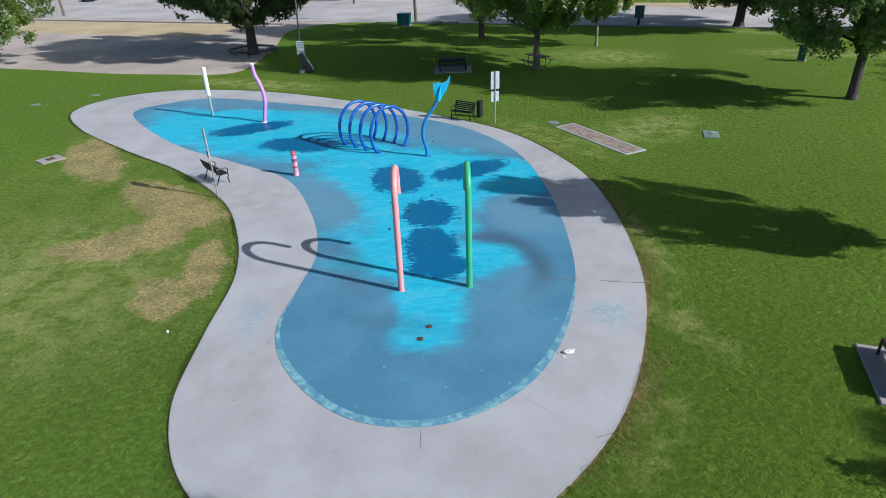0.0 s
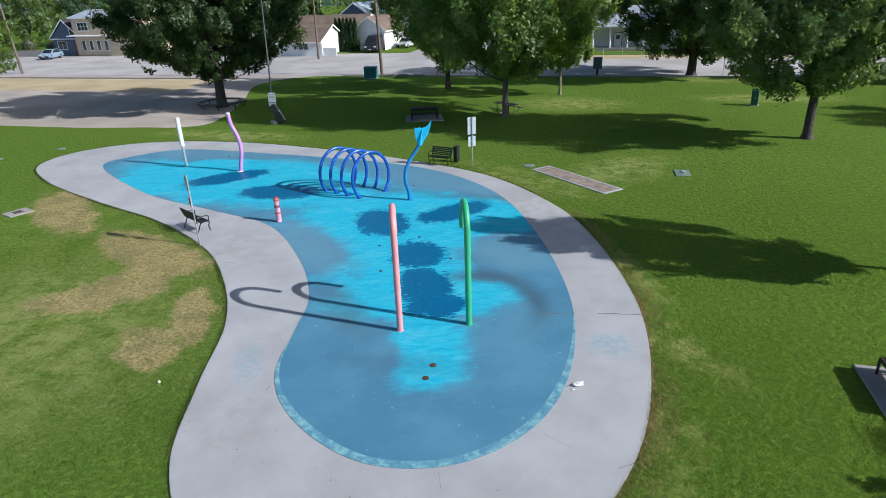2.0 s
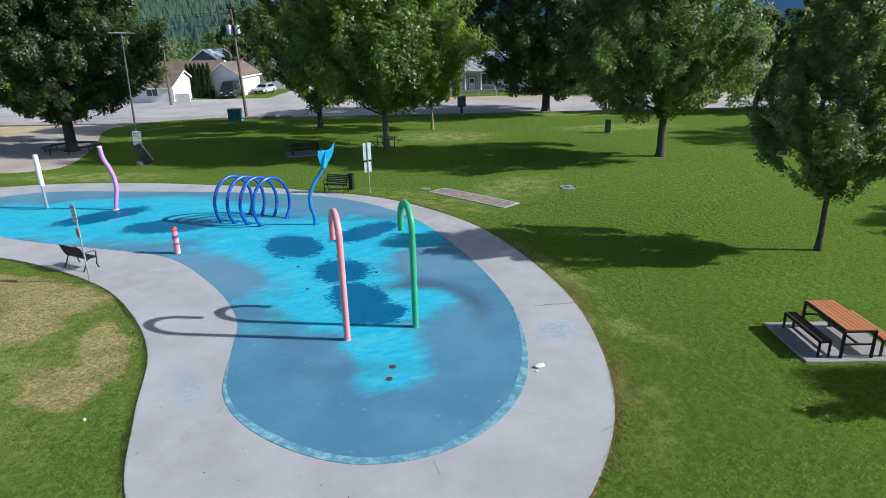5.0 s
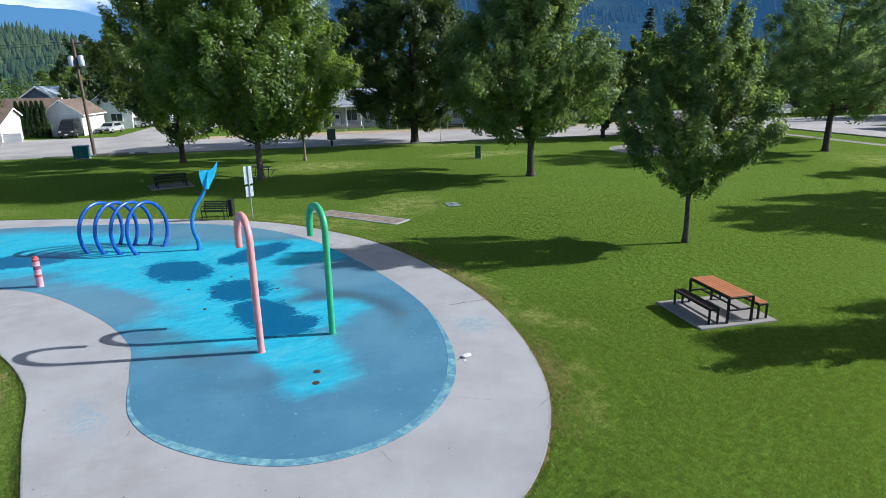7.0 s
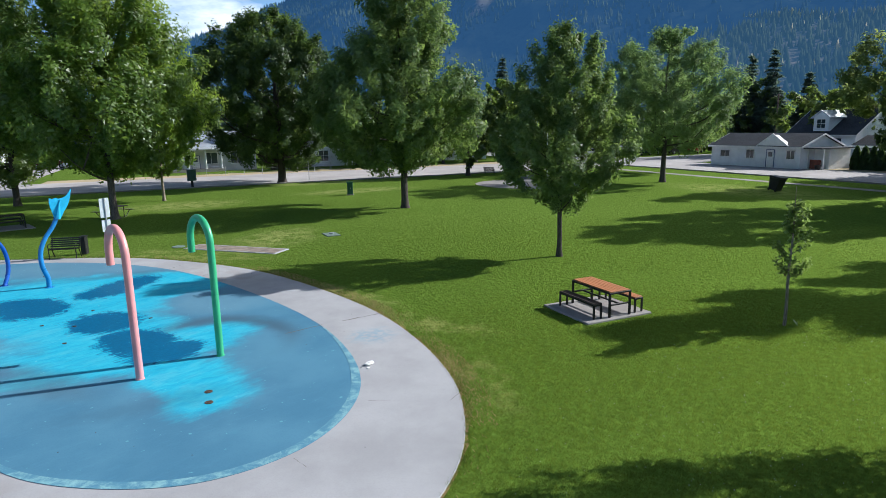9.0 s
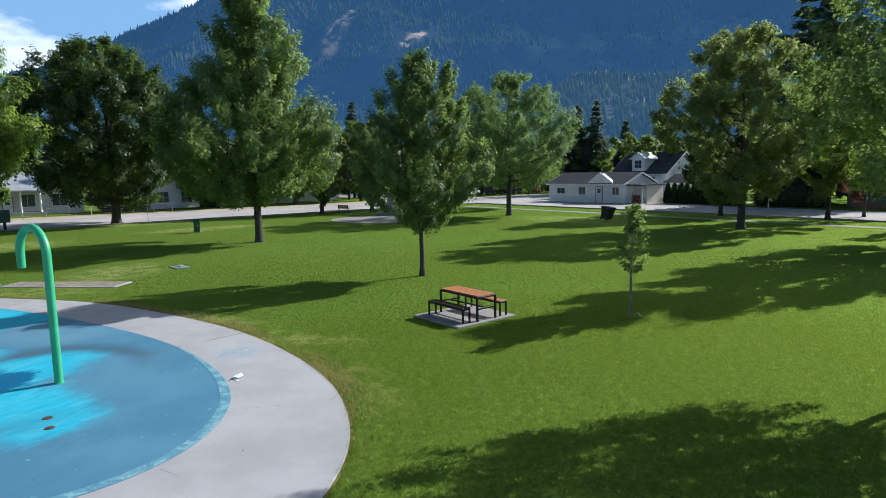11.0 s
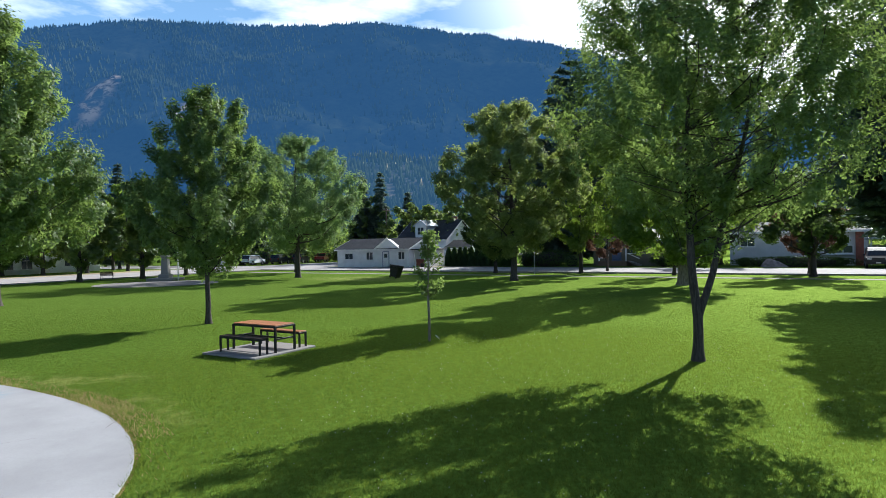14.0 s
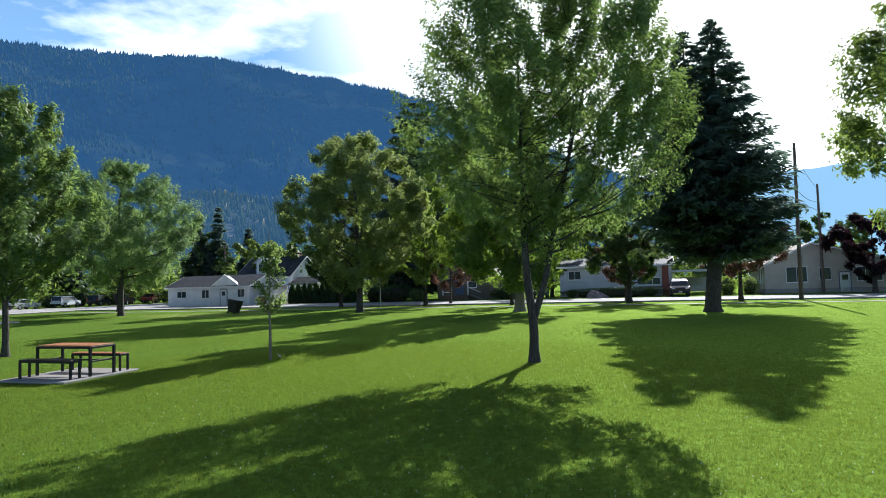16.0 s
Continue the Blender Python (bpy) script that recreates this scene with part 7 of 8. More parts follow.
gh = house(street(76, -4.3, 0, -90), 12.8, 9.0, 3.6, 1.0, "pale", "grey", "long pale grey house with a low roof and a brick pillar", "x", 0.6)
window(gh, 1.1, 2.1, 1.4, 0.95)
window(gh, 5.4, 2.1, 1.6, 0.95)
window(gh, 9.0, 1.3, 2.5, 0.75, cols=3)
part("pillar", Mesh().box((12.1, -0.12, 1.75), (0.7, 0.3, 3.5), 0.02), BRICKRED, gh, "red-brown brick pillar")
part("band", Mesh().box((10.2, -0.2, 1.15), (3.0, 0.35, 0.12), 0.02), TRIM, gh)
cp = thing("carport", street(76.5, -17.2, 0, -90), "open flat-roofed carport beside a house", "carport")
part("roof", Mesh().box((2.4, 3.0, 2.75), (5.2, 7.0, 0.22), 0.02), ROOFS["tin"], cp)
for x, y in ((0.2, 0.2), (4.6, 0.2), (0.2, 6.0), (4.6, 6.0)):
    part("post", Mesh().box((x, y, 1.32), (0.14, 0.14, 2.64), 0.01), TRIM, cp)
part("back_panel", Mesh().box((2.4, 6.3, 1.1), (4.6, 0.08, 1.8), 0.01), TRIM, cp, "white panels across the back")

be = house(street(74, -26.4, 0, -90), 12.5, 9.0, 2.95, 2.2, "beige", "brown", "beige bungalow with white-framed windows and a broad roof", "y", 0.6, 0.36)
window(be, 2.1, 1.2, 1.9, 1.55, cols=2)
window(be, 5.2, 1.4, 1.0, 1.2, cols=1)
window(be, 8.6, 1.2, 2.2, 1.4, cols=3)
door(be, 7.0)
hm = pose(0, 0, 0) @ pose(0, 9.0, 0, 0, 0, -90)
for x in (5.6, 7.0):
    window(be, x, 1.2, 0.8, 1.5, 0.0, 1, 2, hm)
part("foundation", Mesh().box((6.25, 4.5, 0.25), (12.6, 9.1, 0.5), 0.01), PAVING, be)

# north side
ye = house(street(-82.4, 73.5), 14.0, 9.0, 5.9, 1.0, "cream", "tin", "two-storey cream house front with narrow ground-floor windows", "x", 0.3)
for k in range(4):
    window(ye, 1.3 + k * 1.5, 0.9, 0.6, 1.5, cols=1)
window(ye, 1.1, 4.0, 2.0, 1.2, cols=3, rows=2)
window(ye, 8.0, 4.0, 2.0, 1.2, cols=3, rows=2)
part("canopy", Mesh().box((5.5, -0.5, 3.2), (12.4, 1.0, 0.16), 0.02), TRIM, ye, "white canopy")
sl = house(street(-88.2, 74.6), 5.8, 8.0, 3.0, 2.6, "slate", "dark", "slate-blue gabled house with a white porch beam", "y", 0.4)
window(sl, 0.9, 1.0, 1.8, 1.3)
window(sl, 3.9, 3.3, 0.9, 1.1, cols=1)
door(sl, 4.3, material=BRICKRED)
part("porch_beam", Mesh().box((3.0, -0.4, 2.7), (5.4, 0.8, 0.14), 0.02), TRIM, sl)
fl = thing("garden_wall", street(-104, 73.0), "low grey garden wall", "wall")
part("wall", Mesh().box((7.5, 0, 0.5), (15, 0.2, 1.0), 0.02), PAVING, fl)

lb = house(street(-48.0, 71.0), 11.5, 7.5, 2.2, 1.7, "white", "brown", "low white house under a broad brown roof", "x", 0.8)
window(lb, 2.0, 0.9, 1.8, 0.9)
window(lb, 7.8, 0.9, 1.5, 0.9)
part("skylight", Mesh().box((6.5, 2.2, 3.42), (1.0, 0.9, 0.1), 0.02, None), GLASS, lb)
lb2 = house(street(-46.0, 80.0), 12.0, 8.0, 2.4, 2.5, "brown", "brown", "long brown-roofed house behind a hedge", "x", 0.6)
lb3 = house(street(-43.5, 90.0), 8.5, 9.0, 3.6, 2.9, "slate", "tin", "house with a pale tin gabled roof", "y", 0.5)
window(lb3, 3.2, 3.6, 1.2, 0.8)
wh = house(street(-34.6, 78.6), 4.9, 9.0, 2.9, 1.8, "white", "brown", "white gabled garage facing the street", "y", 0.35)
part("garage_door", Mesh().box((2.45, -0.04, 1.1), (3.0, 0.08, 2.1), 0.01), TRIM, wh, "white garage door")
wh2 = house(street(-34.0, 92.0), 7.0, 9.0, 3.2, 2.4, "white", "grey", "white house with a grey gabled roof", "y", 0.4)
window(wh2, 4.0, 1.2, 1.6, 1.1)
wh3 = house(street(-33.5, 106.0), 9.5, 9.0, 2.9, 2.0, "white", "grey", "white house with a long grey roof", "x", 0.5)
car_h = house(street(-34.0, 128.0), 14.0, 9.0, 2.6, 1.7, "brown", "dark", "brown bungalow with a wide carport", "x", 1.2)
wall_low = thing("garden_wall", street(-38.2, 71.3), "low white garden wall before a house", "wall")
part("wall", Mesh().box((1.9, 0, 0.55), (3.8, 0.18, 1.1), 0.02), TRIM, wall_low)

ph = house(street(0.5, 77.0), 12.0, 8.5, 3.3, 1.9, "pale", "tin", "pale house with a columned porch", "x", 0.5)
window(ph, 5.2, 1.0, 1.6, 1.5)
door(ph, 3.5)
window(ph, 8.6, 1.0, 1.6, 1.5)
part("porch_floor", Mesh().box((4.0, -1.0, 0.2), (7.0, 2.0, 0.4), 0.02), PAVING, ph)
part("porch_roof", Mesh().box((4.0, -1.0, 3.0), (7.4, 2.4, 0.16), 0.02), ROOFS["tin"], ph)
for x in (0.8, 3.0, 5.2, 7.2):
    part("column", Mesh().lathe([(0.14, 0.4), (0.11, 0.5), (0.1, 2.85), (0.14, 2.92)], 12, (x, -1.9, 0)), TRIM, ph)

wb = house(street(20.2, 77.0), 7.2, 8.0, 2.8, 1.7, "white", "grey", "white gabled cottage beyond the street", "y", 0.4)
window(wb, 1.3, 0.8, 1.4, 1.5, cols=2, rows=2)
window(wb, 4.4, 0.8, 1.4, 1.5, cols=2, rows=2)
w2 = house(street(29.0, 77.0), 12.4, 9.0, 4.2, 1.2, "white", "grey", "long white building with a row of arched windows", "x", 0.4)
for k in range(5):
    x0 = 0.9 + k * 2.3
    window(w2, x0, 0.7, 1.3, 1.1, cols=2)
    arch = [(x0 + 0.65 + 0.65 * math.cos(a), 1.84 + 0.55 * math.sin(a)) for a in np.linspace(0, math.pi, 9)]
    part("arch_pane", Mesh().extrude(arch, 0.04, pose(0, -0.02, 0)), GLASS, w2)
    part("arch_trim", Mesh().tube([(x, -0.05, z) for x, z in arch], 0.05, 5), TRIM, w2)
    window(w2, x0 + 0.2, 3.0, 0.9, 0.8, cols=1)
w3 = house(street(43.5, 79.0), 7.0, 8.0, 3.0, 1.6, "white", "grey", "white house half hidden by trees", "x", 0.4)
window(w3, 2.0, 0.9, 1.5, 1.2)

# hedges and shrubs
def cedar(m, h, r, seed, leaves=900):
    t = thing("cedar_shrub", m, "clipped pointed green cedar", "shrub", "cedar hedge")
    rng = np.random.default_rng(seed)
    s = rng.uniform(0, 1, leaves) ** 1.2
    a = rng.uniform(0, 6.283, leaves)
    rad = r * np.minimum(1.0, 0.75 + s) * (1 - s) ** 0.5 * rng.uniform(0.75, 1.08, leaves)
    at = np.stack([np.cos(a) * rad, np.sin(a) * rad, 0.05 + s * h], 1)
    nor = np.stack([np.cos(a), np.sin(a), 0.35 + 0 * a], 1) + rng.normal(size=(leaves, 3)) * 0.35
    way = np.stack([np.cos(a) * 0.3, np.sin(a) * 0.3, 1 + 0 * a], 1)
    ln = rng.uniform(0.25, 0.55, leaves)
    part("crown", leaf_cloud("crown", at, nor, ln, ln * 0.5, CEDAR, rng, 0.2, way), CEDAR, t)
    part("core", Mesh().lathe([(r * 0.5, 0.0), (r * 0.72, h * 0.2), (r * 0.6, h * 0.6), (0.03, h * 0.95)], 8), CEDAR, t)
    return t


base = cedar(street(-36.9, 77.2), 4.7, 0.55, 1)
for k in range(1, 6):
    copy_thing(base, street(-36.9 + 0.62 * k, 77.2 + 0.05 * (k % 2), 0, 50 * k))
base2 = cedar(street(70.5, 29.6), 2.45, 0.6, 2)
for k in range(1, 11):
    copy_thing(base2, street(70.5 + 0.1 * (k % 3), 29.6 - 0.86 * k, 0, 70 * k))


def bush(m, w, d, h, material, label, seed, leaves=1500, size=0.16):
    t = thing("bush", m, label, "shrub")
    rng = np.random.default_rng(seed)
    p = rng.normal(size=(leaves, 3))
    p /= np.linalg.norm(p, axis=1, keepdims=True)
    lump = np.array([1 + 0.22 * noise.noise(Vector(q) * 2.2 + Vector((seed, 0, 0))) for q in p])
    at = p * (lump * rng.uniform(0.75, 1.0, leaves))[:, None] * np.array([w / 2, d / 2, h / 2]) + np.array([0, 0, h * 0.48])
    ln = rng.uniform(0.6, 1.3, leaves) * size
    part("crown", leaf_cloud("crown", at, p + rng.normal(size=p.shape) * 0.4, ln, ln * 0.6, material, rng), material, t)
    part("core", Mesh().lathe([(w * 0.2, 0.0), (w * 0.3, h * 0.25), (w * 0.3, h * 0.6), (w * 0.1, h * 0.8)], 8, (0, 0, 0), Matrix.Diagonal((1, d / w, 1, 1))), BARK_DARK, t)
    return t


for n, (u, v, w_, d_, h_, mt) in enumerate((
    (71.5, 18.5, 3.0, 2.4, 2.2, LEAF_DARK), (71.6, 15.4, 3.2, 2.6, 1.9, LEAF_MAPLE), (71.4, 12.6, 3.0, 2.2, 1.6, LEAF_MAPLE), (72.0, 1.8, 2.4, 2, 1.5, LEAF_DARK),
    (73.4, -6.0, 3.6, 1.2, 0.95, LEAF_DARK), (73.4, -9.4, 3.6, 1.2, 0.9, LEAF_DARK), (73.4, -14.6, 3.4, 1.2, 0.9, LEAF_DARK), (72.5, -22.5, 3.0, 2.0, 2.2, LEAF_LIME), (73.5, -24.8, 2.6, 2, 2.0, LEAF_MAPLE),
    (72.8, -40.5, 8.0, 2.0, 1.0, LEAF_DARK), (-28.0, 104, 2.0, 2.0, 1.4, LEAF_LIME), (27.8, 74.8, 3.0, 2.2, 1.6, LEAF_LIME), (14.6, 74.0, 2.6, 2.6, 3.0, LEAF_DARK), (16.8, 73.0, 3.0, 2.4, 1.9, LEAF_LIME), (19.0, 74.5, 2.0, 2.0, 1.6, LEAF_MAPLE), (-92, 78, 4, 3, 2.6, LEAF_LIME), (-96.5, 77, 4, 3, 3.0, LEAF_MAPLE),
)):
    bush(street(u, v), w_, d_, h_, mt, "rounded leafy garden shrub before a house", 200 + n)
bush(street(71.2, -10.6, 0, 90), 12.5, 1.3, 1.15, LEAF_DARK, "long low clipped hedge before a grey house", 270, 5200, 0.15)
bush(street(71.4, 1.2, 0, 90), 4.6, 1.6, 1.5, LEAF_DARK, "dark clipped hedge beside a porch", 271, 2600, 0.15)
bush(street(70.8, 15.5, 0, 90), 7.0, 2.0, 2.2, LEAF_DARK, "tall dark hedge along a garden", 272, 3600, 0.17)
for n in range(9):
    bush(street(72.5 + n * 3.2, 74 + (n % 3) * 0.6), 3.4, 2.2, 2.0 + 0.4 * (n % 3), LEAF_DARK, "dense dark boundary shrub", 240 + n, 800, 0.26)

# parked vehicles
CHROME = coat("tyre_rim_metal", (0.45, 0.46, 0.47), 0.35, 0.8, vary=0.1)
HEADLIGHT = coat("headlight_lens", (0.6, 0.62, 0.63), 0.15, 0.1, vary=0.05)
TAILLIGHT = coat("tail_light_lens", (0.35, 0.015, 0.012), 0.2, vary=0.05)


def car(m, paint, label, length=4.5, width=1.8, height=1.48, kind="car", category="car"):
    """A parked vehicle facing +x before it is placed."""
    t = thing("parked_" + kind, m, label, category)
    L, W, H = length, width, height
    if kind == "van":
        side = [(-L / 2, 0.35), (L / 2, 0.35), (L / 2, 0.95), (L / 2 - 0.35, 1.12), (L / 2 - 1.1, H - 0.25), (L / 2 - 1.6, H), (-L / 2 + 0.15, H), (-L / 2, H - 0.2)]
        glass_side = [(L / 2 - 0.75, 1.2), (L / 2 - 1.25, H - 0.35), (L / 2 - 2.4, H - 0.35), (L / 2 - 2.4, 1.2)]
    elif kind == "pickup":
        side = [(-L / 2, 0.45), (L / 2, 0.45), (L / 2, 0.95), (L / 2 - 1.3, 1.1), (L / 2 - 1.9, H), (0.0 - 0.35, H), (-0.55, 1.1), (-L / 2, 1.08)]
        glass_side = [(L / 2 - 1.45, 1.13), (L / 2 - 1.95, H - 0.08), (-0.3, H - 0.08), (-0.42, 1.13)]
    elif kind == "suv":
        side = [(-L / 2, 0.38), (L / 2, 0.38), (L / 2, 0.9), (L / 2 - 0.95, 1.08), (L / 2 - 1.6, H - 0.05), (L / 2 - 2.0, H), (-L / 2 + 0.35, H), (-L / 2 + 0.02, 1.0)]
        glass_side = [(L / 2 - 1.15, 1.1), (L / 2 - 1.7, H - 0.1), (-L / 2 + 0.45, H - 0.1), (-L / 2 + 0.25, 1.1)]
    else:
        side = [(-L / 2, 0.32), (L / 2, 0.32), (L / 2, 0.7), (L / 2 - 0.95, 0.92), (L / 2 - 1.75, H - 0.04), (L / 2 - 2.1, H), (-L / 2 + 1.1, H - 0.03), (-L / 2 + 0.4, 0.98), (-L / 2, 0.92)]
        glass_side = [(L / 2 - 1.2, 0.96), (L / 2 - 1.85, H - 0.09), (-L / 2 + 1.15, H - 0.09), (-L / 2 + 0.65, 0.98)]
    shell = Mesh()
    n = len(side)
    belt = 1.0
    verts = []
    for y, tuck in ((-W / 2, 1), (-W / 2 + 0.07, 0), (W / 2 - 0.07, 0), (W / 2, 1)):
        for x, z in side:
            lean = max(0.0, (z - belt)) * 0.22
            if tuck:
                verts.append((x * 0.985, y + (lean if y < 0 else -lean), 0.03 + z * 0.985 if z < H * 0.9 else z - 0.05))
            else:
                verts.append((x, y + (lean if y < 0 else -lean), z))
    faces = [tuple(range(n)), tuple(3 * n + k for k in range(n))[::-1]]
    for r_ in range(3):
        faces += [(r_ * n + k, r_ * n + (k + 1) % n, (r_ + 1) * n + (k + 1) % n, (r_ + 1) * n + k) for k in range(n)]
    body = part("body", shell.put(verts, faces), paint, t)
    for sy in (-1, 1):
        g_ = Mesh()
        g_.put([(x, sy * (W / 2 + 0.006 - max(0.0, z - belt) * 0.22), z) for x, z in glass_side] + [(x, sy * (W / 2 - 0.03 - max(0.0, z - belt) * 0.22), z) for x, z in glass_side],
               [(0, 1, 2, 3), (4, 5, 6, 7), (0, 1, 5, 4), (1, 2, 6, 5), (2, 3, 7, 6), (3, 0, 4, 7)])
        part("side_window", g_, WINDSCREEN, t)
    ends = [(side[k], side[k + 1]) for k in range(n - 1) if abs(side[k][1] - side[k + 1][1]) > 0.3 and min(side[k][1], side[k + 1][1]) > 0.85]
    for (x0, z0), (x1, z1) in ends[:2]:
        a, b = Vector((x0, 0, z0)), Vector((x1, 0, z1))
        out = Vector((-(b - a).z, 0, (b - a).x)).normalized() * 0.012
        if out.x * (x0 + x1) < 0:
            out = -out
        p0, p1 = a.lerp(b, 0.1) + out, a.lerp(b, 0.9) + out
        w0, w1 = W / 2 - 0.16, W / 2 - 0.2 - max(0.0, z1 - belt) * 0.1
        part("windscreen", Mesh().put([(p0.x, -w0, p0.z), (p0.x, w0, p0.z), (p1.x, w1, p1.z), (p1.x, -w1, p1.z)], [(0, 1, 2, 3)]), WINDSCREEN, t)
    wr = 0.33 if kind == "car" else 0.38
    for sx in (-0.3, 0.31):
        for sy in (-1, 1):
            mm = pose(sx * L, sy * (W / 2 - 0.1), wr, 90, 0, 0)
            whl = part("wheel", Mesh().lathe([(wr * 0.6, -0.11), (wr * 0.95, -0.11), (wr, -0.07), (wr, 0.07), (wr * 0.95, 0.11), (wr * 0.6, 0.11)], 18, (0, 0, 0), mm), RUBBER, t)
            part("rim", Mesh().lathe([(wr * 0.62, -0.115), (wr * 0.5, -0.12), (wr * 0.5, 0.12), (wr * 0.62, 0.115)], 14, (0, 0, 0), mm), CHROME, whl)
    for sy in (-1, 1):
        part("headlight", Mesh().box((L / 2 - 0.03, sy * (W / 2 - 0.28), 0.74 if kind == "car" else 0.86), (0.12, 0.36, 0.16), 0.03), HEADLIGHT, t)
        part("tail_light", Mesh().box((-L / 2 + 0.02, sy * (W / 2 - 0.16), 0.84 if kind == "car" else 0.98), (0.08, 0.18, 0.26), 0.02), TAILLIGHT, t)
        part("mirror", Mesh().box((L / 2 - 1.5, sy * (W / 2 + 0.08), 1.0 if kind == "car" else 1.2), (0.1, 0.2, 0.14), 0.03), paint, t)
    part("bumper", Mesh().box((L / 2 - 0.02, 0, 0.45), (0.16, W - 0.1, 0.2), 0.04), RUBBER, t)
    part("bumper", Mesh().box((-L / 2 + 0.02, 0, 0.48), (0.16, W - 0.1, 0.2), 0.04), RUBBER, t)
    part("number_plate", Mesh().box((L / 2 + 0.07, 0, 0.5), (0.02, 0.36, 0.12), 0.004), WHITE, t)
    return t


def gloss_paint(name, color):
    return coat(name, color, 0.3, 0.0, vary=0.04, scale=1.0, bump=0.02, spec=0.4)


P_BLACK, P_WHITE, P_BLUE, P_RED, P_SILVER = gloss_paint("black_car_paint", (0.02, 0.022, 0.027)), gloss_paint("white_car_paint", (0.7, 0.71, 0.72)), gloss_paint("pale_blue_car_paint", (0.2, 0.27, 0.36)), gloss_paint("dark_red_car_paint", (0.22, 0.02, 0.02)), gloss_paint("silver_car_paint", (0.4, 0.41, 0.42))
car(street(-30.6, 77.0, 0.02, -86), P_BLACK, "black passenger van parked by a white garage", 5.6, 1.98, 2.35, "van", "van")
car(street(-27.6, 83.0, 0.02, -100), P_SILVER, "grey sedan parked behind a van", 4.4, 1.78, 1.45)
car(street(-26.8, 93.5, 0.02, 170), P_WHITE, "white sport utility car parked along the side street", 4.7, 1.86, 1.7, "suv")
car(street(-29.0, 98.0, 0.02, 200), P_WHITE, "white pickup parked before a house", 5.4, 1.95, 1.8, "pickup", "truck")
car(street(-16.4, 101.5, 0.02, 185), P_RED, "dark red pickup parked on the verge", 5.6, 1.95, 1.8, "pickup", "truck")
car(street(-12.0, 99.5, 0.02, 10), P_WHITE, "white car parked beneath trees", 4.6, 1.8, 1.6, "suv")
car(street(-83.9, 69.4, 0.02, -75), P_BLUE, "pale blue hatchback parked on the forecourt", 4.1, 1.74, 1.48)
car(street(71.3, -17.6, 0.02, 180), P_BLACK, "dark people carrier parked in a driveway", 4.9, 1.92, 1.85, "van", "van")
car(street(74.0, -2.2, 0.02, 185), P_BLACK, "black car parked beside a house", 4.5, 1.8, 1.7, "suv")
for n, (u, v, pt, kd) in enumerate(((66.5, 72.0, P_SILVER, "car"), (73.0, 71.4, P_WHITE, "suv"), (78.5, 70.6, P_BLACK, "suv"), (83.0, 70.0, P_BLACK, "suv"), (88.0, 69.5, P_RED, "pickup"))):
    car(street(u, v, 0.02, 8 + 6 * n), pt, ("silver", "white", "black", "dark red", "red")[n] + " vehicle in a row beneath trees", 4.6, 1.82, 1.5 if kd == "car" else 1.72, kd)

# covered boat on its stand
tarp = thing("covered_trailer", street(71.0, -9.1, 0, -90), "low heap under a pinkish-grey tarpaulin", "tarpaulin")
tb = bmesh.new()
bmesh.ops.create_grid(tb, x_segments=16, y_segments=12, size=1.0)
for v in tb.verts:
    r_ = max(abs(v.co.x), abs(v.co.y))
    z = max(0.0, 1.0 - r_**3) * (0.75 - 0.45 * v.co.x) + 0.12 * noise.noise(v.co * 3.0)
    v.co = Vector((v.co.x * 1.25, v.co.y * 1.0, max(0.0, z)))
me = bpy.data.meshes.new("cover")
tb.to_mesh(me)
tb.free()
me.materials.append(coat("faded_tarpaulin", (0.36, 0.28, 0.27), 0.7, vary=0.25, scale=3.0))
part("cover", me, None, tarp)

# painted parking lines
lines = thing("parking_lines", street(0, 0), "faded white parking lines on the forecourt", "road marking", kind="structure")
for k in range(8):
    part("line", Mesh().prism([(-84 + k * 3.4, 66.0), (-83.88 + k * 3.4, 66.0), (-82.9 + k * 3.4, 71.0), (-83.02 + k * 3.4, 71.0)], 0.021, 0.026), WHITE, lines)

# woods and gardens behind the houses
def far_woods(name, spots, material, label, seed, leaf=0.9, per=150):
    rng = np.random.default_rng(seed)
    at, nor, ln = [], [], []
    for x, y, h, r in spots:
        p = rng.normal(size=(per, 3))
        p /= np.linalg.norm(p, axis=1, keepdims=True)
        lump = 0.75 + 0.35 * np.sin(p[:, 0] * 5 + x) * np.cos(p[:, 2] * 4 + y) + rng.uniform(-0.15, 0.15, per)
        q = p * np.clip(lump, 0.5, 1.2)[:, None] * np.array([r, r, h * 0.5]) + np.array([x, y, h * 0.52])
        at.append(q[q[:, 2] > 0.1])
        nor.append((p + rng.normal(size=p.shape) * 0.4)[q[:, 2] > 0.1])
    at, nor = np.concatenate(at), np.concatenate(nor)
    ln = rng.uniform(0.6, 1.3, len(at)) * leaf
    return solid(name, leaf_cloud(name, at, nor, ln, ln * 0.7, material, rng), material, label, "woods", "stuff")


rw = np.random.default_rng(77)
ring_spots = []
for k in range(560):
    az = rw.uniform(-50, 150)
    d = rw.uniform(135, 260)
    if k % 2:
        az, d = rw.uniform(0, 125), rw.uniform(112, 170)
    ring_spots.append((math.sin(radians(az)) * d, math.cos(radians(az)) * d, rw.uniform(6, 12), rw.uniform(3, 6)))
far_woods("far_woods", ring_spots[:300], LEAF_DARK, "dark leafy trees beyond the houses", 78)
far_woods("far_woods", ring_spots[300:], LEAF_MAPLE, "green leafy trees beyond the houses", 79)

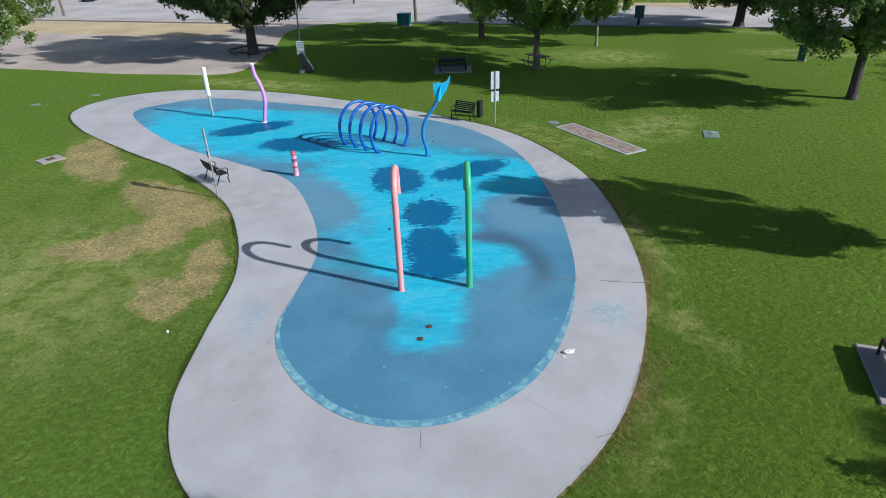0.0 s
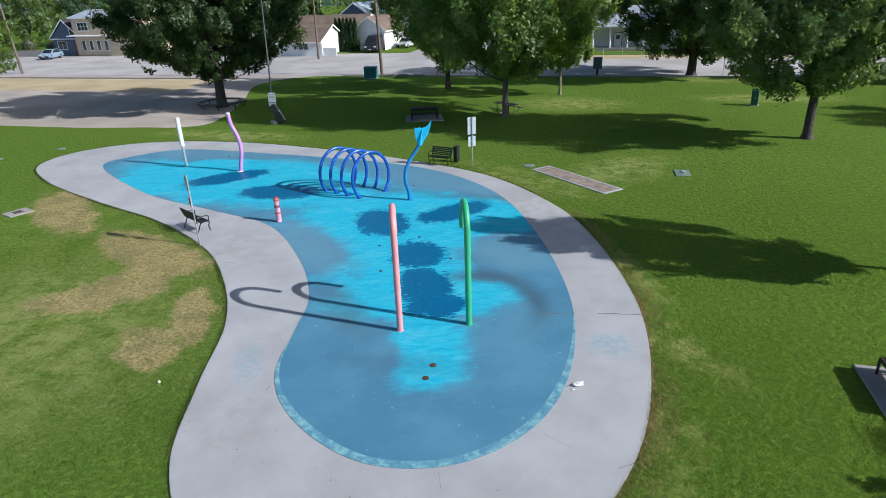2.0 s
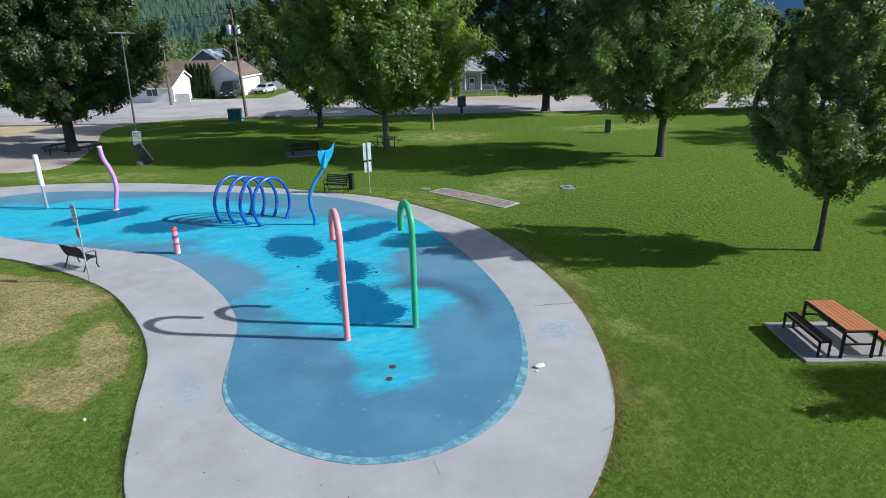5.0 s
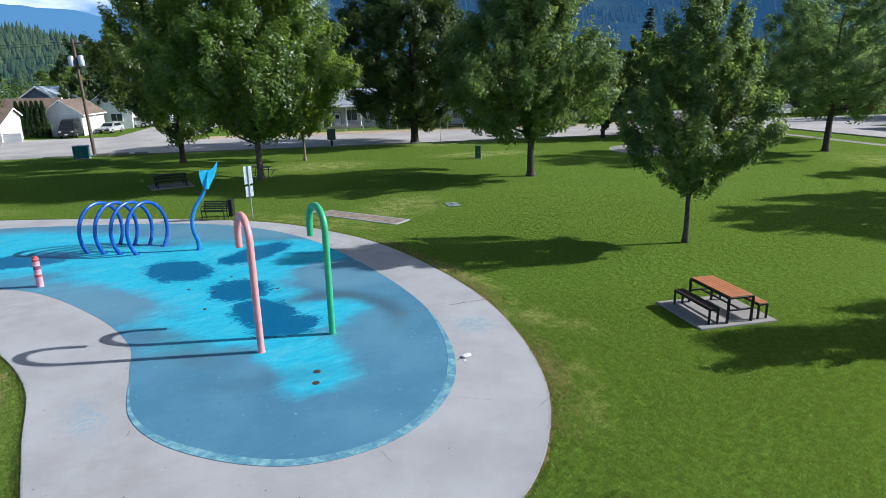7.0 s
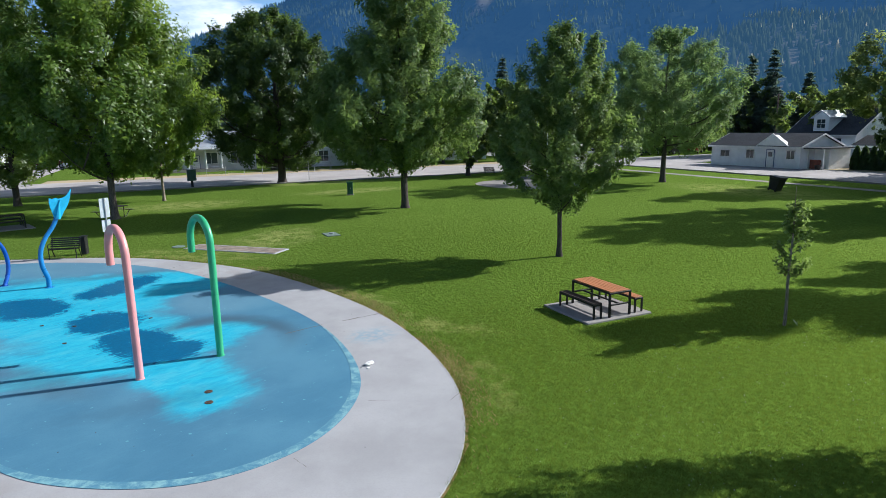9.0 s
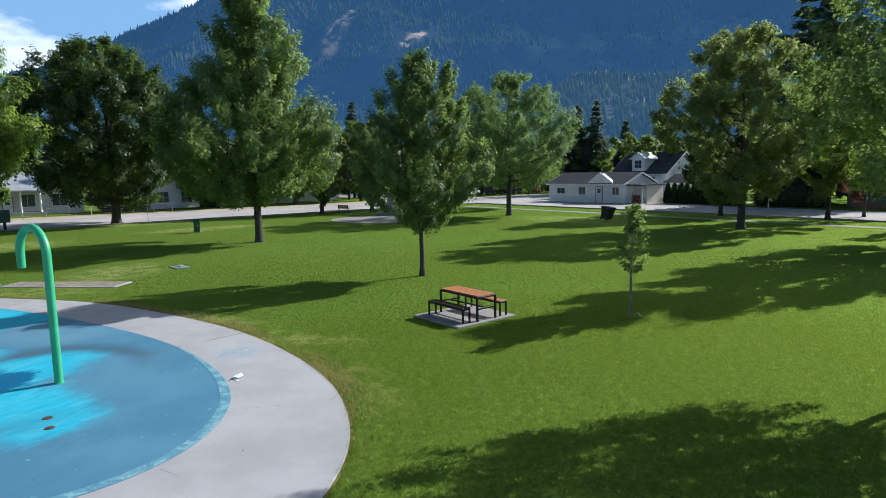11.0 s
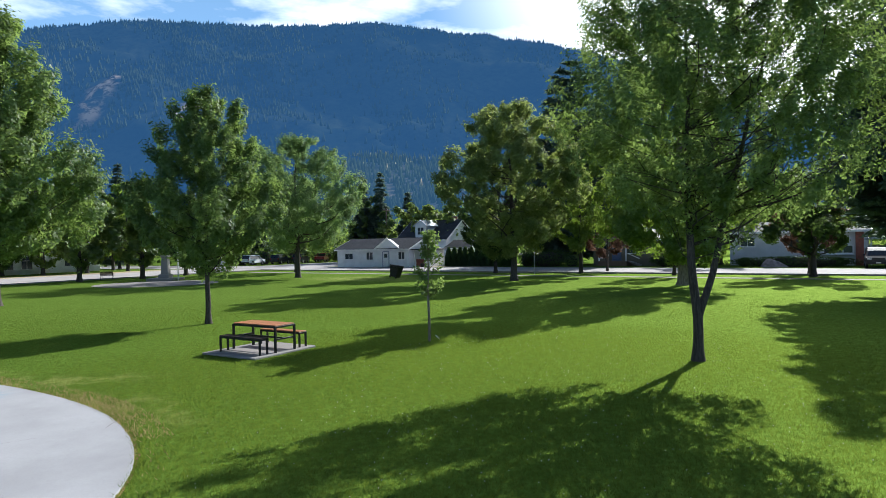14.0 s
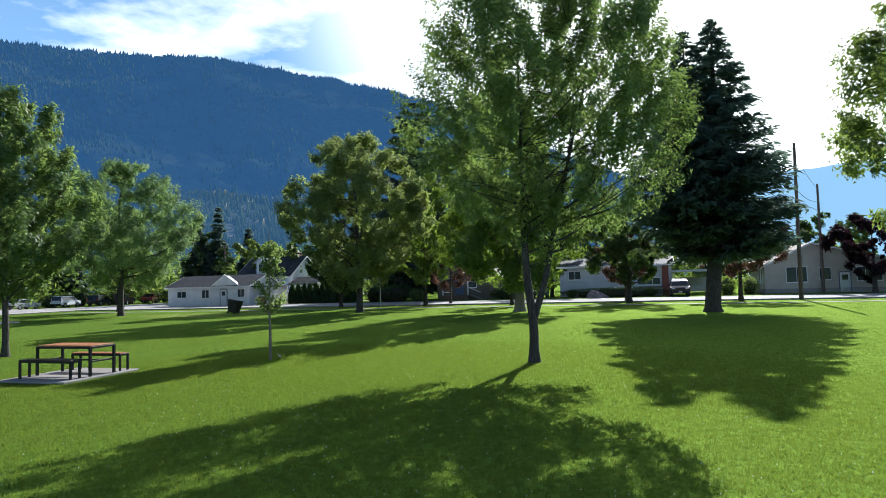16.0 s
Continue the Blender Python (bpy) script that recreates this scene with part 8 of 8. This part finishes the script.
# ---- grass blades over the nearer lawn ----
def inside(px, py, poly):
    poly = np.asarray(poly)
    hit = np.zeros(len(px), bool)
    for (x0, y0), (x1, y1) in zip(poly, np.roll(poly, -1, 0)):
        cross = (y0 > py) != (y1 > py)
        hit ^= cross & (px < (x1 - x0) * (py - y0) / (y1 - y0 + 1e-12) + x0)
    return hit


def blades(name, centre, radius, hole, density, seed, tall, wide):
    """Blades in a round patch that thins out towards its rim, and towards its hole."""
    rng = np.random.default_rng(seed)
    n = int(4 * radius**2 * density)
    x, y = centre[0] + rng.uniform(-radius, radius, n), centre[1] + rng.uniform(-radius, radius, n)
    d = np.hypot(x - centre[0], y - centre[1])
    chance = np.clip((radius - d) / (radius * 0.35), 0, 1) * np.clip((d - hole) / (hole * 0.4 + 0.01), 0, 1)
    near = rng.uniform(0, 1, n) < chance
    x, y = x[near], y[near]
    n = len(x)
    keep = ~inside(x, y, inset(apron, 0.05))
    c, s = math.cos(radians(68)), math.sin(radians(68))
    for cx, cy, hx, hy in ((11.2, -5.2, 1.04, 1.18),):
        dx, dy = x - cx, y - cy
        keep &= ~((np.abs(dx * c + dy * s) < hx) & (np.abs(-dx * s + dy * c) < hy))
    c, s = math.cos(radians(-66)), math.sin(radians(-66))
    dx, dy = x - 9.2, y - 12.42
    keep &= ~((np.abs(dx * c + dy * s) < 2.2) & (np.abs(-dx * s + dy * c) < 0.56))
    bare = np.zeros(n)
    for bx, by, ra, rb, turn in ((-14.0, 13.2, 3.4, 1.15, -60), (-8.7, 7.5, 3.2, 1.05, -44), (-9.1, 4.1, 2.0, 1.0, 15), (-7.8, 5.5, 1.5, 0.7, 0), (-5.95, 2.2, 0.6, 1.7, 12), (-6.7, 0.4, 0.8, 1.0, 20)):
        c, s = math.cos(radians(turn)), math.sin(radians(turn))
        dx, dy = x - bx, y - by
        bare = np.maximum(bare, np.exp(-(((dx * c + dy * s) / ra) ** 4 + ((dy * c - dx * s) / rb) ** 4)))
    c, s = math.cos(radians(GRID)), math.sin(radians(GRID))
    u, v = x * c + y * s, -x * s + y * c
    keep &= (u < 50.2) & (v < 49.5) & ((u > -26) | (v < 21)) & (np.hypot((x - 43.2) / 5.4, (y - 20.3) / 5.6) > 1)
    keep &= rng.uniform(0, 1, n) > bare * 0.8
    x, y = x[keep], y[keep]
    n = len(x)
    h = tall * rng.uniform(0.5, 1.4, n)
    a = rng.uniform(0, 6.283, n)
    w = wide * rng.uniform(0.7, 1.3, n)
    lean, la = h * rng.uniform(0.1, 0.9, n), rng.uniform(0, 6.283, n)
    z = np.zeros(n)
    v = np.stack([np.stack([x - np.cos(a) * w, y - np.sin(a) * w, z], 1), np.stack([x + np.cos(a) * w, y + np.sin(a) * w, z], 1), np.stack([x + np.cos(la) * lean, y + np.sin(la) * lean, h], 1)], 1).reshape(-1, 3)
    return solid(name, raw_mesh(name, v, np.arange(3 * n).reshape(-1, 3), BLADES), BLADES, "short mown grass blades", "grass", "stuff")


blades("lawn_grass", (5.5, -12.0), 12.5, 0.0, 1000, 1, 0.034, 0.0055)
blades("lawn_grass", (8.0, -9.0), 26.0, 8.0, 110, 2, 0.036, 0.008)
blades("lawn_grass", (-9.0, 3.0), 10.0, 0.0, 330, 4, 0.036, 0.0065)


def clover(name, centre, radius, count, seed):
    """Tiny white clover heads standing among the blades."""
    rng = np.random.default_rng(seed)
    a, d = rng.uniform(0, 6.283, count), radius * np.sqrt(rng.uniform(0, 1, count))
    x, y = centre[0] + np.cos(a) * d * 1.4, centre[1] + np.sin(a) * d
    clear = ~inside(x, y, inset(apron, -0.4))
    x, y = x[clear], y[clear]
    r, z = rng.uniform(0.005, 0.009, len(x)), rng.uniform(0.014, 0.03, len(x))
    ring = [np.stack([x + r * math.cos(k * 1.5708), y + r * math.sin(k * 1.5708), z], 1) for k in range(4)]
    v = np.stack([*ring, np.stack([x, y, z + r], 1), np.stack([x, y, z - r], 1)], 1).reshape(-1, 3)
    f = np.array([(k, (k + 1) % 4, 4) for k in range(4)] + [((k + 1) % 4, k, 5) for k in range(4)])
    faces = (f[None] + 6 * np.arange(len(x))[:, None, None]).reshape(-1, 3)
    return solid(name, raw_mesh(name, v, faces, WHITE), WHITE, "white clover heads dotted through the grass", "flowers", "stuff")


clover("clover_flowers", (6.0, -14.0), 6.5, 1100, 7)


def edge_fringe(name, line, per_metre, seed, wide, material, label, keep=None):
    """Longer unmown blades that lean over the slab's edge."""
    rng = np.random.default_rng(seed)
    p = np.array(line)
    q = np.roll(p, -1, 0)
    span = np.linalg.norm(q - p, axis=1)
    wave = np.arange(len(p))
    patchy = 0.55 + 0.45 * np.sin(wave * 0.37) * np.sin(wave * 0.11)
    if keep is not None:
        patchy = patchy * np.clip(keep(p), 0, 1)
    count = rng.poisson(span * per_metre * patchy)
    i = np.repeat(np.arange(len(p)), count)
    n = len(i)
    way = (q - p)[i] / span[i][:, None]
    area = sum(x0 * y1 - x1 * y0 for (x0, y0), (x1, y1) in zip(line, [*line[1:], line[0]]))
    out = np.stack([way[:, 1], -way[:, 0]], 1) * (1 if area > 0 else -1)
    at = p[i] + way * (rng.uniform(0, 1, n) * span[i])[:, None]
    at = at + out * (wide * rng.uniform(0.0, 1, n) ** 1.6)[:, None]
    h, w, a = rng.uniform(0.03, 0.075, n), rng.uniform(0.004, 0.009, n), rng.uniform(0, 6.283, n)
    side = np.stack([np.cos(a), np.sin(a)], 1) * w[:, None]
    tip = at - out * rng.uniform(-0.03, 0.07, n)[:, None] + rng.normal(size=(n, 2)) * 0.025
    z = np.zeros((n, 1))
    v = np.stack([np.concatenate([at - side, z], 1), np.concatenate([at + side, z], 1), np.concatenate([tip, h[:, None] + 0.01], 1)], 1).reshape(-1, 3)
    return solid(name, raw_mesh(name, v, np.arange(3 * n).reshape(-1, 3), material), material, label, "grass", "stuff")


DRY_BLADES = make_leaves("dry_grass_blades", (0.2, 0.13, 0.06), (0.46, 0.34, 0.17), (0.5, 0.4, 0.2), 0.005)
edge_fringe("edge_grass", apron, 260, 91, 0.14, BLADES, "longer grass leaning over the slab's edge")
edge_fringe("dry_edge_grass", apron, 560, 92, 0.6, DRY_BLADES, "dry straw-coloured grass along the slab", lambda p: np.where((p[:, 0] > 2.5) & (p[:, 1] > -7), 1.0 - np.clip((p[:, 1] - 6) / 8, 0, 0.85), 0.06))
